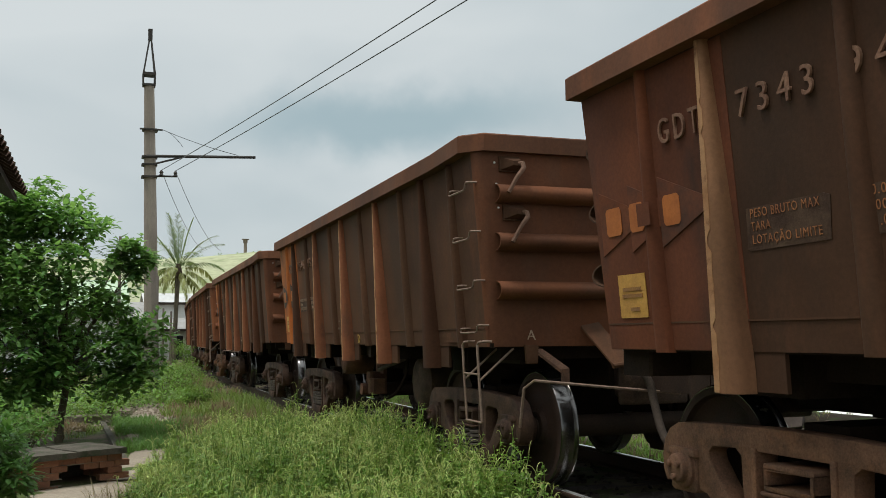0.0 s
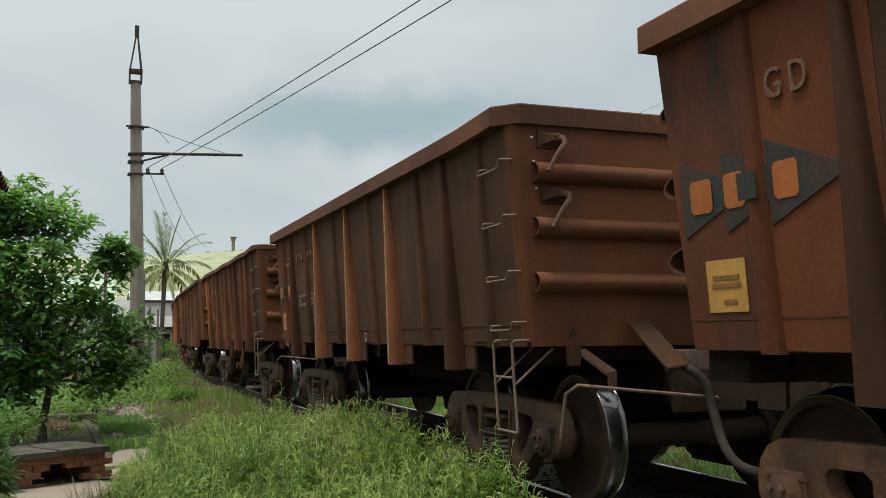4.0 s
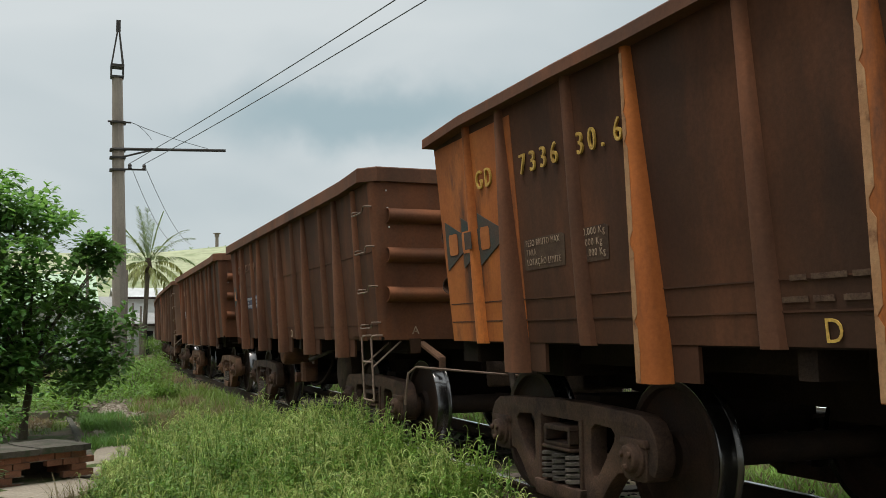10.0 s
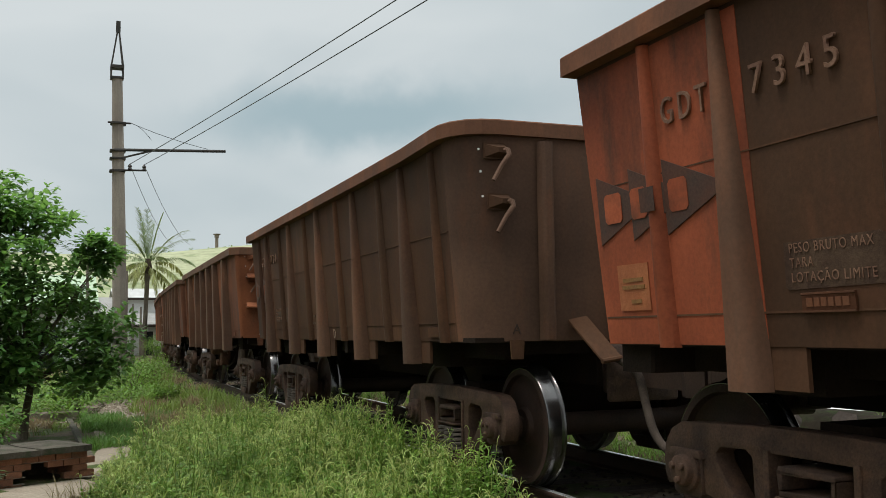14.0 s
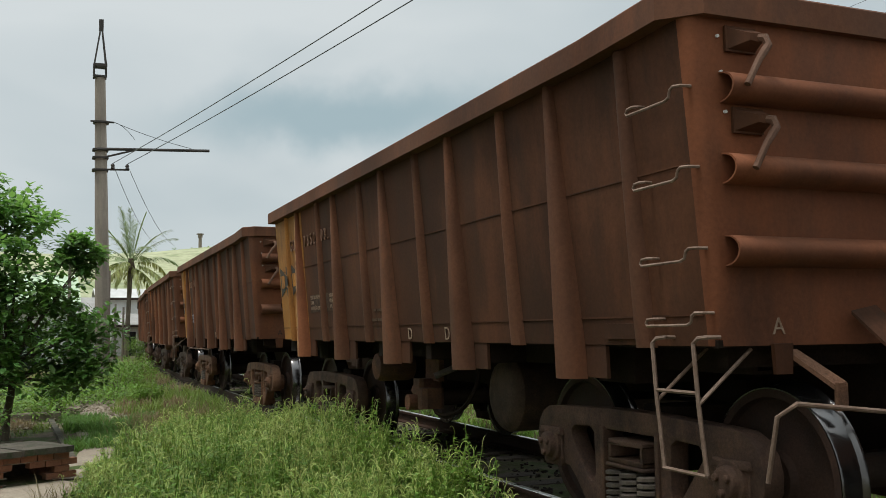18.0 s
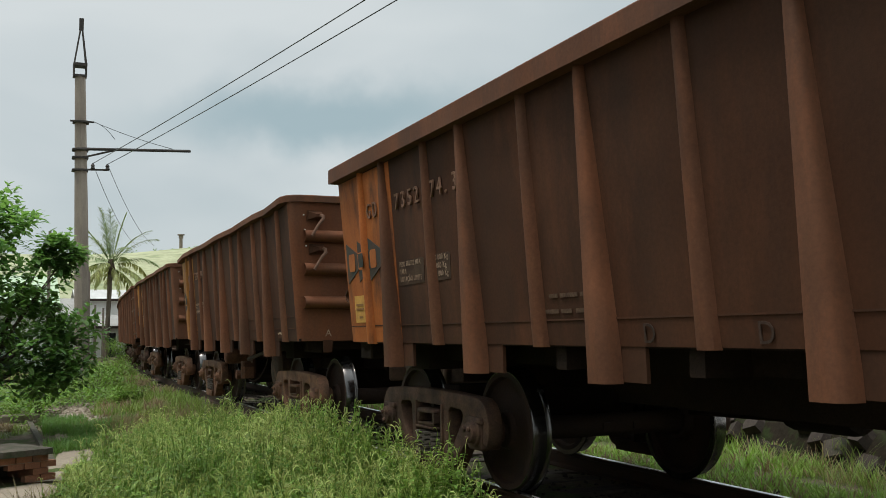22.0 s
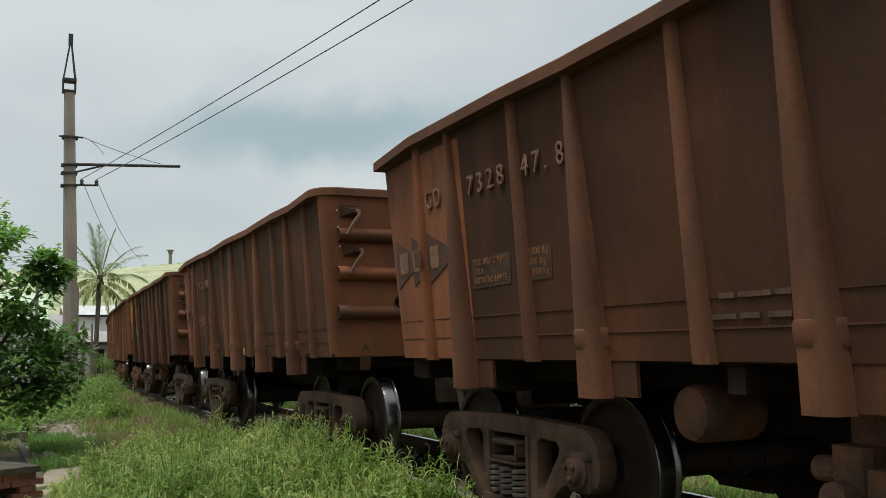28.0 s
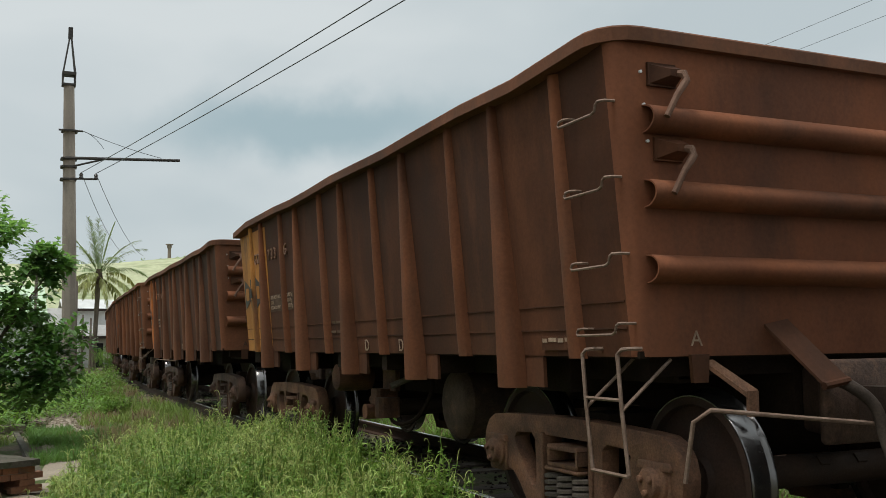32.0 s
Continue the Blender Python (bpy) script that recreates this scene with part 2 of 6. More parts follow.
LEVER = surface("rubbed_lever_rust", [(0.165, 0.092, 0.060), (0.115, 0.060, 0.038)], 0.7, scale=5, fine=50, vary=0.15)
LETTER_RUST = surface("rusted_lettering", [(0.2550, 0.1425, 0.0900), (0.1800, 0.0930, 0.0630)], 0.7, scale=9, fine=60)
END_RUST = surface("end_wall_rust", [(0.150, 0.0560, 0.0275), (0.205, 0.0710, 0.0310)], 0.8, scale=1.4, fine=38, vary=0.13, stretch=STREAK,
                   spots=(0.09, 0.042, 0.025), spot_at=(0.48, 0.74), spot_scale=2.2, tide=0.3, bump=0.1)
LETTER_DARK = surface("dark_faint_letter", [(0.045, 0.03, 0.022), (0.07, 0.042, 0.03)], 0.8, scale=9, fine=60)
WORN = surface("bare_worn_edge", [(0.44, 0.25, 0.125), (0.32, 0.155, 0.070)], 0.75, scale=5, fine=40, vary=0.2, spots=(0.19, 0.085, 0.042), spot_at=(0.54, 0.68), spot_scale=9)
LETTER_ORANGE = surface("rusty_orange_lettering", [(0.30, 0.125, 0.05), (0.22, 0.09, 0.042)], 0.7, scale=9, fine=60)
LETTER_YELLOW = surface("yellow_lettering", [(0.62, 0.40, 0.085), (0.46, 0.27, 0.07)], 0.6, scale=7, fine=60)
FADED = surface("faded_sign_ground", [(0.088, 0.053, 0.033), (0.060, 0.034, 0.021)], 0.8, scale=5, fine=50, vary=0.2, spots=(0.05, 0.027, 0.018), spot_at=(0.5, 0.66), spot_scale=5)
STENCIL_FAINT = surface("faint_worn_stencil", [(0.115, 0.072, 0.045), (0.075, 0.042, 0.027)], 0.8, scale=14, fine=60, vary=0.3)
STENCIL = surface("faded_pale_stencil", [(0.42, 0.31, 0.22), (0.24, 0.15, 0.10)], 0.8, scale=12, fine=60, vary=0.3)
MARK_GREEN = surface("dark_green_mark", [(0.042, 0.052, 0.046), (0.085, 0.055, 0.040)], 0.75, scale=4, fine=60, vary=0.2, bump=0.06)
MARK_BROWN = surface("dark_brown_mark", [(0.105, 0.046, 0.030), (0.075, 0.048, 0.038)], 0.75, scale=4, fine=60, vary=0.2, bump=0.06)
MARK_ORANGE = surface("orange_mark", [(0.47, 0.155, 0.042), (0.36, 0.115, 0.036)], 0.7, scale=5, fine=60, vary=0.12, bump=0.06)
BLUE_PLATE = surface("blue_plate", [(0.045, 0.060, 0.115), (0.075, 0.06, 0.07)], 0.6, scale=5, fine=60)
NOTICE = surface("yellow_notice", [(0.60, 0.33, 0.075), (0.48, 0.25, 0.065)], 0.6, scale=8, fine=60, vary=0.12)
NOTICE_RED = surface("faded_orange_notice", [(0.46, 0.16, 0.065), (0.36, 0.115, 0.05)], 0.65, scale=8, fine=60, vary=0.12)
NOTICE_MARK = surface("notice_print", [(0.24, 0.12, 0.05), (0.30, 0.15, 0.05)], 0.7, scale=9, fine=60)
# shade of the wagons is painted into the rail sides
RAIL = surface("shaded_rusty_rail", [(0.048, 0.030, 0.023), (0.070, 0.040, 0.027)], 0.7, 0.2, scale=6, fine=60)
RAIL_TOP = surface("polished_rail", [(0.78, 0.77, 0.76), (0.62, 0.61, 0.60)], 0.3, 0.85, scale=6, fine=90, vary=0.05, bump=0.03)
SLEEPER = surface("weathered_sleeper", [(0.13, 0.105, 0.085), (0.075, 0.06, 0.05)], 0.9, scale=5, fine=40, stretch=(0.3, 1, 1), bump=0.6)
# stone base darkened too, for the shade under the wagons
STONE = surface("shaded_ballast_stone", [(0.060, 0.047, 0.038), (0.038, 0.030, 0.025)], 0.9, scale=4, fine=30, island=True)
POLE_CONCRETE = surface("pale_weathered_concrete", [(0.29, 0.245, 0.20), (0.21, 0.175, 0.145)], 0.88, scale=1.6, fine=40, vary=0.18,
                        stretch=(1, 1, 0.3), spots=(0.19, 0.165, 0.14), spot_at=(0.55, 0.75), bump=0.4)
CONCRETE = surface("weathered_concrete", [(0.25, 0.205, 0.165), (0.185, 0.150, 0.122)], 0.88, scale=1.6, fine=40, vary=0.18,
                   stretch=(1, 1, 0.3), spots=(0.12, 0.105, 0.095), spot_at=(0.55, 0.75), bump=0.4)
SLAB = surface("mossy_concrete_slab", [(0.115, 0.098, 0.078), (0.068, 0.060, 0.047)], 0.9, scale=3, fine=45,
               spots=(0.055, 0.065, 0.035), spot_at=(0.5, 0.68), bump=0.6)
BRICK = surface("hollow_clay_brick", [(0.275, 0.120, 0.070), (0.20, 0.096, 0.062)], 0.9, scale=6, fine=60, vary=0.2,
                spots=(0.15, 0.10, 0.075), spot_at=(0.55, 0.72), bump=0.5)
MORTAR = surface("mortar", [(0.26, 0.22, 0.18), (0.17, 0.14, 0.115)], 0.95, scale=8, fine=60, bump=0.6)
SOIL = surface("ground_soil", [(0.150, 0.115, 0.078), (0.105, 0.082, 0.055)], 0.95, scale=0.7, fine=18, vary=0.3,
               spots=(0.065, 0.088, 0.026), spot_at=(0.46, 0.56), spot_scale=1.3, bump=0.7, bump_size=0.03)
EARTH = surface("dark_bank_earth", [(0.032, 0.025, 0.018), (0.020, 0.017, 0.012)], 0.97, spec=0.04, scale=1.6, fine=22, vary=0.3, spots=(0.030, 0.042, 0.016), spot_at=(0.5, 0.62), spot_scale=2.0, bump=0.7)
PATH = surface("pale_path", [(0.33, 0.28, 0.215), (0.25, 0.205, 0.155)], 0.95, scale=2, fine=30, bump=0.4)
BROWN_GRASS = leafy("brown_seed_grass", [(0.26, 0.185, 0.105), (0.20, 0.175, 0.080)], (0.34, 0.27, 0.12), 0.7)
LAWN = leafy("short_lawn", [(0.075, 0.165, 0.035), (0.105, 0.20, 0.042)], (0.18, 0.34, 0.055), 0.5)
GRASS = leafy("grass_blade", [(0.175, 0.245, 0.052), (0.125, 0.195, 0.040)], (0.26, 0.36, 0.07), 0.55)
VERGE = leafy("verge_grass_blade", [(0.175, 0.310, 0.060), (0.230, 0.320, 0.075)], (0.32, 0.52, 0.08), 0.6)
WEED = leafy("weed_leaf", [(0.195, 0.305, 0.055), (0.100, 0.190, 0.036)], (0.38, 0.58, 0.08), 0.5)
SPIKE = leafy("weed_seed_spike", [(0.64, 0.70, 0.27), (0.46, 0.56, 0.17)], (0.56, 0.60, 0.18), 0.6)
DRY = leafy("dry_grass", [(0.26, 0.20, 0.115), (0.19, 0.145, 0.085)], (0.34, 0.26, 0.13), 0.7)
LEAF = leafy("citrus_leaf", [(0.092, 0.185, 0.058), (0.145, 0.255, 0.076)], (0.30, 0.55, 0.11), 0.33, 0.38)
SHRUB = leafy("shrub_leaf", [(0.105, 0.205, 0.034), (0.160, 0.270, 0.044)], (0.24, 0.40, 0.06), 0.55)
FROND_YELLOW = leafy("yellowing_palm_frond", [(0.36, 0.37, 0.135), (0.27, 0.315, 0.11)], (0.36, 0.36, 0.10), 0.5)
FIBRE = surface("brown_palm_fibre", [(0.105, 0.075, 0.05), (0.06, 0.045, 0.032)], 0.95, scale=6, fine=50, stretch=(1, 1, 0.3), bump=0.6)
FROND = leafy("palm_frond", [(0.150, 0.225, 0.090), (0.215, 0.285, 0.115)], (0.27, 0.33, 0.10), 0.45)
BARK = surface("grey_bark", [(0.19, 0.155, 0.115), (0.12, 0.098, 0.075)], 0.95, scale=7, fine=50, stretch=(1, 1, 0.3), bump=0.8)
STEEL = surface("dark_painted_steel", [(0.042, 0.040, 0.038), (0.065, 0.055, 0.047)], 0.6, 0.3, scale=6, fine=60)
# grey lifted so that haze over the far wires is in the colour
WIRE = surface("line_wire", [(0.14, 0.145, 0.15), (0.11, 0.114, 0.118)], 0.5, 0.4, scale=6, fine=60)
GLAZED = surface("brown_glazed_ceramic", [(0.03, 0.022, 0.018), (0.045, 0.03, 0.024)], 0.25, scale=8, fine=60, spec=0.6)
# distance haze is painted in: the pasture's base colour is paled
HILL = surface("hazed_pasture_hill", [(0.37, 0.38, 0.235), (0.31, 0.325, 0.20)], 0.95, scale=0.012, fine=0.25, vary=0.25,
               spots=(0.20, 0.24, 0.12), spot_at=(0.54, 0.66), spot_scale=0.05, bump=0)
WALL_WHITE = surface("whitewashed_wall", [(0.74, 0.73, 0.70), (0.63, 0.62, 0.59)], 0.9, scale=1.2, fine=20, vary=0.08, stretch=(1, 1, 0.4))
WALL_GREEN = surface("pale_green_sheet", [(0.42, 0.52, 0.36), (0.35, 0.45, 0.31)], 0.75, scale=1.0, fine=20, vary=0.1)
YARD = surface("pale_dusty_concrete", [(0.74, 0.73, 0.70), (0.62, 0.61, 0.58)], 0.9, scale=0.5, fine=12, vary=0.12)
WALL_GREY = surface("grey_render_wall", [(0.36, 0.35, 0.33), (0.27, 0.26, 0.245)], 0.9, scale=1.0, fine=20, vary=0.12)
ROOF_PALE = surface("pale_sheet_roof", [(0.60, 0.60, 0.58), (0.50, 0.50, 0.48)], 0.7, scale=1.2, fine=20, vary=0.1, stretch=(1, 0.3, 1))
ROOF_TILE = surface("dark_clay_tile", [(0.10, 0.055, 0.04), (0.065, 0.042, 0.034)], 0.9, scale=3, fine=30, bump=0.6)
WOOD = surface("dark_eave_timber", [(0.06, 0.042, 0.032), (0.04, 0.03, 0.025)], 0.8, scale=4, fine=40, stretch=(1, 0.2, 1))
PANE = surface("dark_window_glass", [(0.02, 0.025, 0.03), (0.03, 0.034, 0.038)], 0.1, scale=2, fine=20, vary=0.05, bump=0, spec=0.6)


# ---- building helpers ----
from mathutils.geometry import tessellate_polygon


class Geo:
    """Vertices and faces of one mesh."""

    def __init__(self):
        self.v, self.f = [], []

    def add(self, verts, faces):
        k = len(self.v)
        self.v += [tuple(p) for p in verts]
        self.f += [tuple(i + k for i in f) for f in faces]
        return self

    def prism(self, outline, a, b, axis="x"):
        """A closed outline in the plane across the axis, drawn out from a to b. x: (y, z); y: (x, z); z: (x, y)."""
        put = {"x": lambda p, t: (t, p[0], p[1]), "y": lambda p, t: (p[0], t, p[1]), "z": lambda p, t: (p[0], p[1], t)}[axis]
        n = len(outline)
        vs = [put(p, a) for p in outline] + [put(p, b) for p in outline]
        fs = [tuple(range(n))[::-1], tuple(range(n, 2 * n))]
        fs += [(i, (i + 1) % n, n + (i + 1) % n, n + i) for i in range(n)]
        return self.add(vs, fs)

    def box(self, x0, x1, y0, y1, z0, z1, c=0.0):
        """A box with its four long upright edges cut by c."""
        if c <= 0:
            o = [(x0, y0), (x1, y0), (x1, y1), (x0, y1)]
        else:
            o = [(x0 + c, y0), (x1 - c, y0), (x1, y0 + c), (x1, y1 - c), (x1 - c, y1), (x0 + c, y1), (x0, y1 - c), (x0, y0 + c)]
        return self.prism(o, z0, z1, "z")

    def loft(self, rings, closed=True, caps=True):
        n, k = len(rings[0]), len(rings)
        vs = [p for r in rings for p in r]
        fs = []
        m = n if closed else n - 1
        for j in range(k - 1):
            fs += [(j * n + i, j * n + (i + 1) % n, (j + 1) * n + (i + 1) % n, (j + 1) * n + i) for i in range(m)]
        if caps and closed:
            fs += [tuple(range(n))[::-1], tuple(range((k - 1) * n, k * n))]
        return self.add(vs, fs)

    def tube(self, points, r, n=8, caps=True):
        """A round bar along points; r is one radius or one for each point."""
        pts = [Vector(p) for p in points]
        rings, side = [], None
        for i, p in enumerate(pts):
            d = (pts[min(i + 1, len(pts) - 1)] - pts[max(i - 1, 0)]).normalized()
            if side is None:
                side = d.cross(Vector((0, 0, 1)))
                if side.length < 0.05:
                    side = d.cross(Vector((1, 0, 0)))
            side = (side - d * side.dot(d)).normalized()
            up = d.cross(side)
            rr = r[i] if isinstance(r, (list, tuple)) else r
            rings.append([p + side * (rr * math.cos(2 * math.pi * k / n)) + up * (rr * math.sin(2 * math.pi * k / n)) for k in range(n)])
        return self.loft(rings, True, caps)

    def lathe(self, profile, n=24, axis="x", at=(0, 0, 0), hollow=False):
        """A closed turned shape: profile of (along, radius)."""
        rings = []
        for a, r in profile:
            ring = []
            for k in range(n):
                c, s = math.cos(2 * math.pi * k / n), math.sin(2 * math.pi * k / n)
                p = {"x": (a, r * c, r * s), "y": (r * c, a, r * s), "z": (r * c, r * s, a)}[axis]
                ring.append((p[0] + at[0], p[1] + at[1], p[2] + at[2]))
            rings.append(ring)
        if hollow:
            return self.loft(rings + [rings[0]], True, False)
        return self.loft(rings)

    def mesh(self, name, smooth=False):
        me = bpy.data.meshes.new(name)
        me.from_pydata(self.v, [], self.f)
        bm = bmesh.new()
        bm.from_mesh(me)
        bmesh.ops.recalc_face_normals(bm, faces=bm.faces)
        bm.to_mesh(me)
        bm.free()
        if smooth:
            for p in me.polygons:
                p.use_smooth = True
            me.set_sharp_from_angle(angle=radians(38))
        return me


def part(name, data, material, parent=None, label="", smooth=False, at=None):
    """Links a mesh (a Geo or a mesh shared with alike parts) as one object under its thing; the material is set on the object."""
    me = data.mesh(name, smooth) if isinstance(data, Geo) else data
    ob = new(name, me)
    if not me.materials:
        me.materials.append(material)
    if me.materials[0] != material:
        ob.material_slots[0].link = "OBJECT"
        ob.material_slots[0].material = material
    if parent:
        ob.parent = parent
    if at is not None:
        ob.matrix_basis = at if isinstance(at, Matrix) else Matrix.Translation(at)
    return tagged(ob, label)


def thing(name, label, category, group="", kind="", at=None):
    ob = new(name)
    ob.empty_display_size = 0.2
    if at is not None:
        ob.matrix_basis = at if isinstance(at, Matrix) else Matrix.Translation(at)
    return tagged(ob, label, category, group, kind)


def raw_mesh(name, verts, faces, smooth=False):
    me = bpy.data.meshes.new(name)
    me.from_pydata(verts, [], faces)
    if smooth:
        me.polygons.foreach_set("use_smooth", [True] * len(me.polygons))
    return me


_letters = {}


def letters(text, size, depth, gap=1.18):
    """A mesh of raised characters in the built-in font, with its origin at the left of the base line."""
    key = (text, size, depth, gap)
    if key not in _letters:
        cu = bpy.data.curves.new("lettering", "FONT")
        cu.body, cu.size, cu.extrude, cu.resolution_u = text, size, depth / 2, 3
        cu.space_character = gap
        ob = new("lettering", cu)
        bpy.context.view_layer.update()
        me = bpy.data.meshes.new_from_object(ob.evaluated_get(bpy.context.evaluated_depsgraph_get()))
        me.name = "lettering"
        bpy.data.objects.remove(ob)
        me.materials.clear()
        _letters[key] = me
    return _letters[key]


# ---- the line of the track ----
TRACK_X, NEAR_BEND, FAR_BEND, BEND_AT = 4.49, 0.00091, 0.00224, 25.0


def _arc(s, k):
    return (1 - math.cos(k * s)) / k, math.sin(k * s) / k


def line_at(s, across=0.0):
    """The point at s metres up the line, moved across to the right, and the heading there in radians."""
    if s <= BEND_AT:
        x, y = _arc(s, NEAR_BEND)
        th = NEAR_BEND * s
    else:
        x0, y0 = _arc(BEND_AT, NEAR_BEND)
        t0 = NEAR_BEND * BEND_AT
        a, b = _arc(s - BEND_AT, FAR_BEND)
        x, y = x0 + a * math.cos(t0) + b * math.sin(t0), y0 - a * math.sin(t0) + b * math.cos(t0)
        th = t0 + FAR_BEND * (s - BEND_AT)
    w = TRACK_X + across
    return x + w * math.cos(th), y - w * math.sin(th), th


def line_pose(s, across=0.0, z=0.0):
    x, y, th = line_at(s, across)
    return Matrix.Translation((x, y, z)) @ Matrix.Rotation(-th, 4, "Z")


# ---- the ground, one sheet to the horizon ----
def ground_z(x, y):
    a = x - line_at(max(-60.0, min(110.0, y)))[0]
    d = abs(a)
    if d < 1.45:
        z = -0.178 + 0.045 * noise.noise(Vector((x * 1.3, y * 1.1, 2.0)))
    elif a < 0:
        z = -0.19 - 0.235 * min(1.0, (d - 1.45) / 0.9)
    else:
        z = -0.19 - 0.105 * min(1.0, (d - 1.45) / 1.2)
    if d < 40:
        k = min(1.0, max(0.0, (d - 1.6) / 1.5))
        z += k * (0.05 * noise.noise(Vector((x * 0.55, y * 0.55, 0.3))) + 0.02 * noise.noise(Vector((x * 2.1, y * 2.1, 4.0))))
    return z


def steps(marks):
    out = []
    for (a, b, k) in marks:
        out += [a + (b - a) * i / k for i in range(k)]
    return out + [marks[-1][1]]


gx = steps([(-1800, -200, 6), (-200, -30, 8), (-30, -6, 14), (-6, 9, 62), (9, 30, 20), (30, 200, 8), (200, 1800, 6)])
gy = steps([(-1800, -200, 6), (-200, -20, 8), (-20, 3, 12), (3, 32, 118), (32, 80, 40), (80, 300, 14), (300, 2400, 8)])
gv = [(x, y, ground_z(x, y)) for y in gy for x in gx]
k = len(gx)
gf = [(j * k + i, j * k + i + 1, (j + 1) * k + i + 1, (j + 1) * k + i) for j in range(len(gy) - 1) for i in range(k - 1)]
ground = new("ground", raw_mesh("ground", gv, gf, True))
ground.data.materials.append(SOIL)
tagged(ground, "brown soil with patches of low green growth", "ground", kind="structure")

# ---- the railway ----
track = thing("railway_track", "single track of rusty rails on dark sleepers and shade-darkened ballast", "track", kind="structure")
RAIL_OUTLINE = [(-0.07, -0.172), (0.07, -0.172), (0.07, -0.158), (0.012, -0.14), (0.009, -0.045), (0.036, -0.033), (0.036, -0.012), (0.028, -0.004), (-0.028, -0.004), (-0.036, -0.012), (-0.036, -0.033), (-0.009, -0.045), (-0.012, -0.14), (-0.07, -0.158)]
TOP_OUTLINE = [(-0.027, -0.0039), (0.027, -0.0039), (0.024, 0.0), (-0.024, 0.0)]
track_s = [-320 + 5 * i for i in range(59)] + [-25 + 1.5 * i for i in range(100)] + [125 + 5 * i for i in range(60)]
for side in (-0.835, 0.835):
    for name, outline, mat in (("rail", RAIL_OUTLINE, RAIL), ("running_surface", TOP_OUTLINE, RAIL_TOP)):
        rings = []
        for s in track_s:
            rings.append([(*line_at(s, side + a)[:2], z) for a, z in outline])
        g = Geo().loft(rings)
        r = part(name, g, mat, track if name == "rail" else r, "polished rail head" if name != "rail" else "rusty steel rail")
sleeper_mesh = Geo().prism([(-1.38, -0.115), (-1.37, 0.10), (-1.34, 0.12), (1.36, 0.115), (1.38, -0.11)], -0.36, -0.174, "z").mesh("sleeper")
rnd = random.Random(5)
for i in range(150):
    s = -4 + i * 0.58
    part("sleeper", sleeper_mesh, SLEEPER, track, at=line_pose(s + rnd.uniform(-0.03, 0.03)) @ pose(rnd.uniform(-0.03, 0.03), 0, 0, 0, 0, rnd.uniform(-1, 1)))


def scatter_stones(name, spots, parent, mat, rnd):
    """Many small angular stones in one mesh."""
    V, F = [], []
    base = [(1, 0, 0), (-1, 0, 0), (0, 1, 0), (0, -1, 0), (0, 0, 1), (0, 0, -1)]
    tri = [(0, 2, 4), (2, 1, 4), (1, 3, 4), (3, 0, 4), (2, 0, 5), (1, 2, 5), (3, 1, 5), (0, 3, 5)]
    for x, y, z, r in spots:
        e = Euler((rnd.uniform(0, 6), rnd.uniform(0, 6), rnd.uniform(0, 6))).to_matrix()
        k = len(V)
        for p in base:
            q = e @ Vector((p[0] * rnd.uniform(0.6, 1.3), p[1] * rnd.uniform(0.6, 1.3), p[2] * rnd.uniform(0.5, 1.0)))
            V.append((x + q.x * r, y + q.y * r, z + q.z * r * 0.8))
        F += [tuple(a + k for a in t) for t in tri]
    ob = part(name, raw_mesh(name, V, F), mat, parent)
    return ob


spots = []
for i in range(9000):
    s = rnd.uniform(1.5, 45) if i < 7000 else rnd.uniform(45, 85)
    a = rnd.uniform(-1.9, 1.9)
    x, y, _ = line_at(s, a)
    spots.append((x, y, ground_z(x, y) + 0.005, rnd.uniform(0.018, 0.04)))
tagged(scatter_stones("ballast", spots, track, STONE, rnd), "crushed stone ballast, darkened for the wagons' shade", kind="stuff")


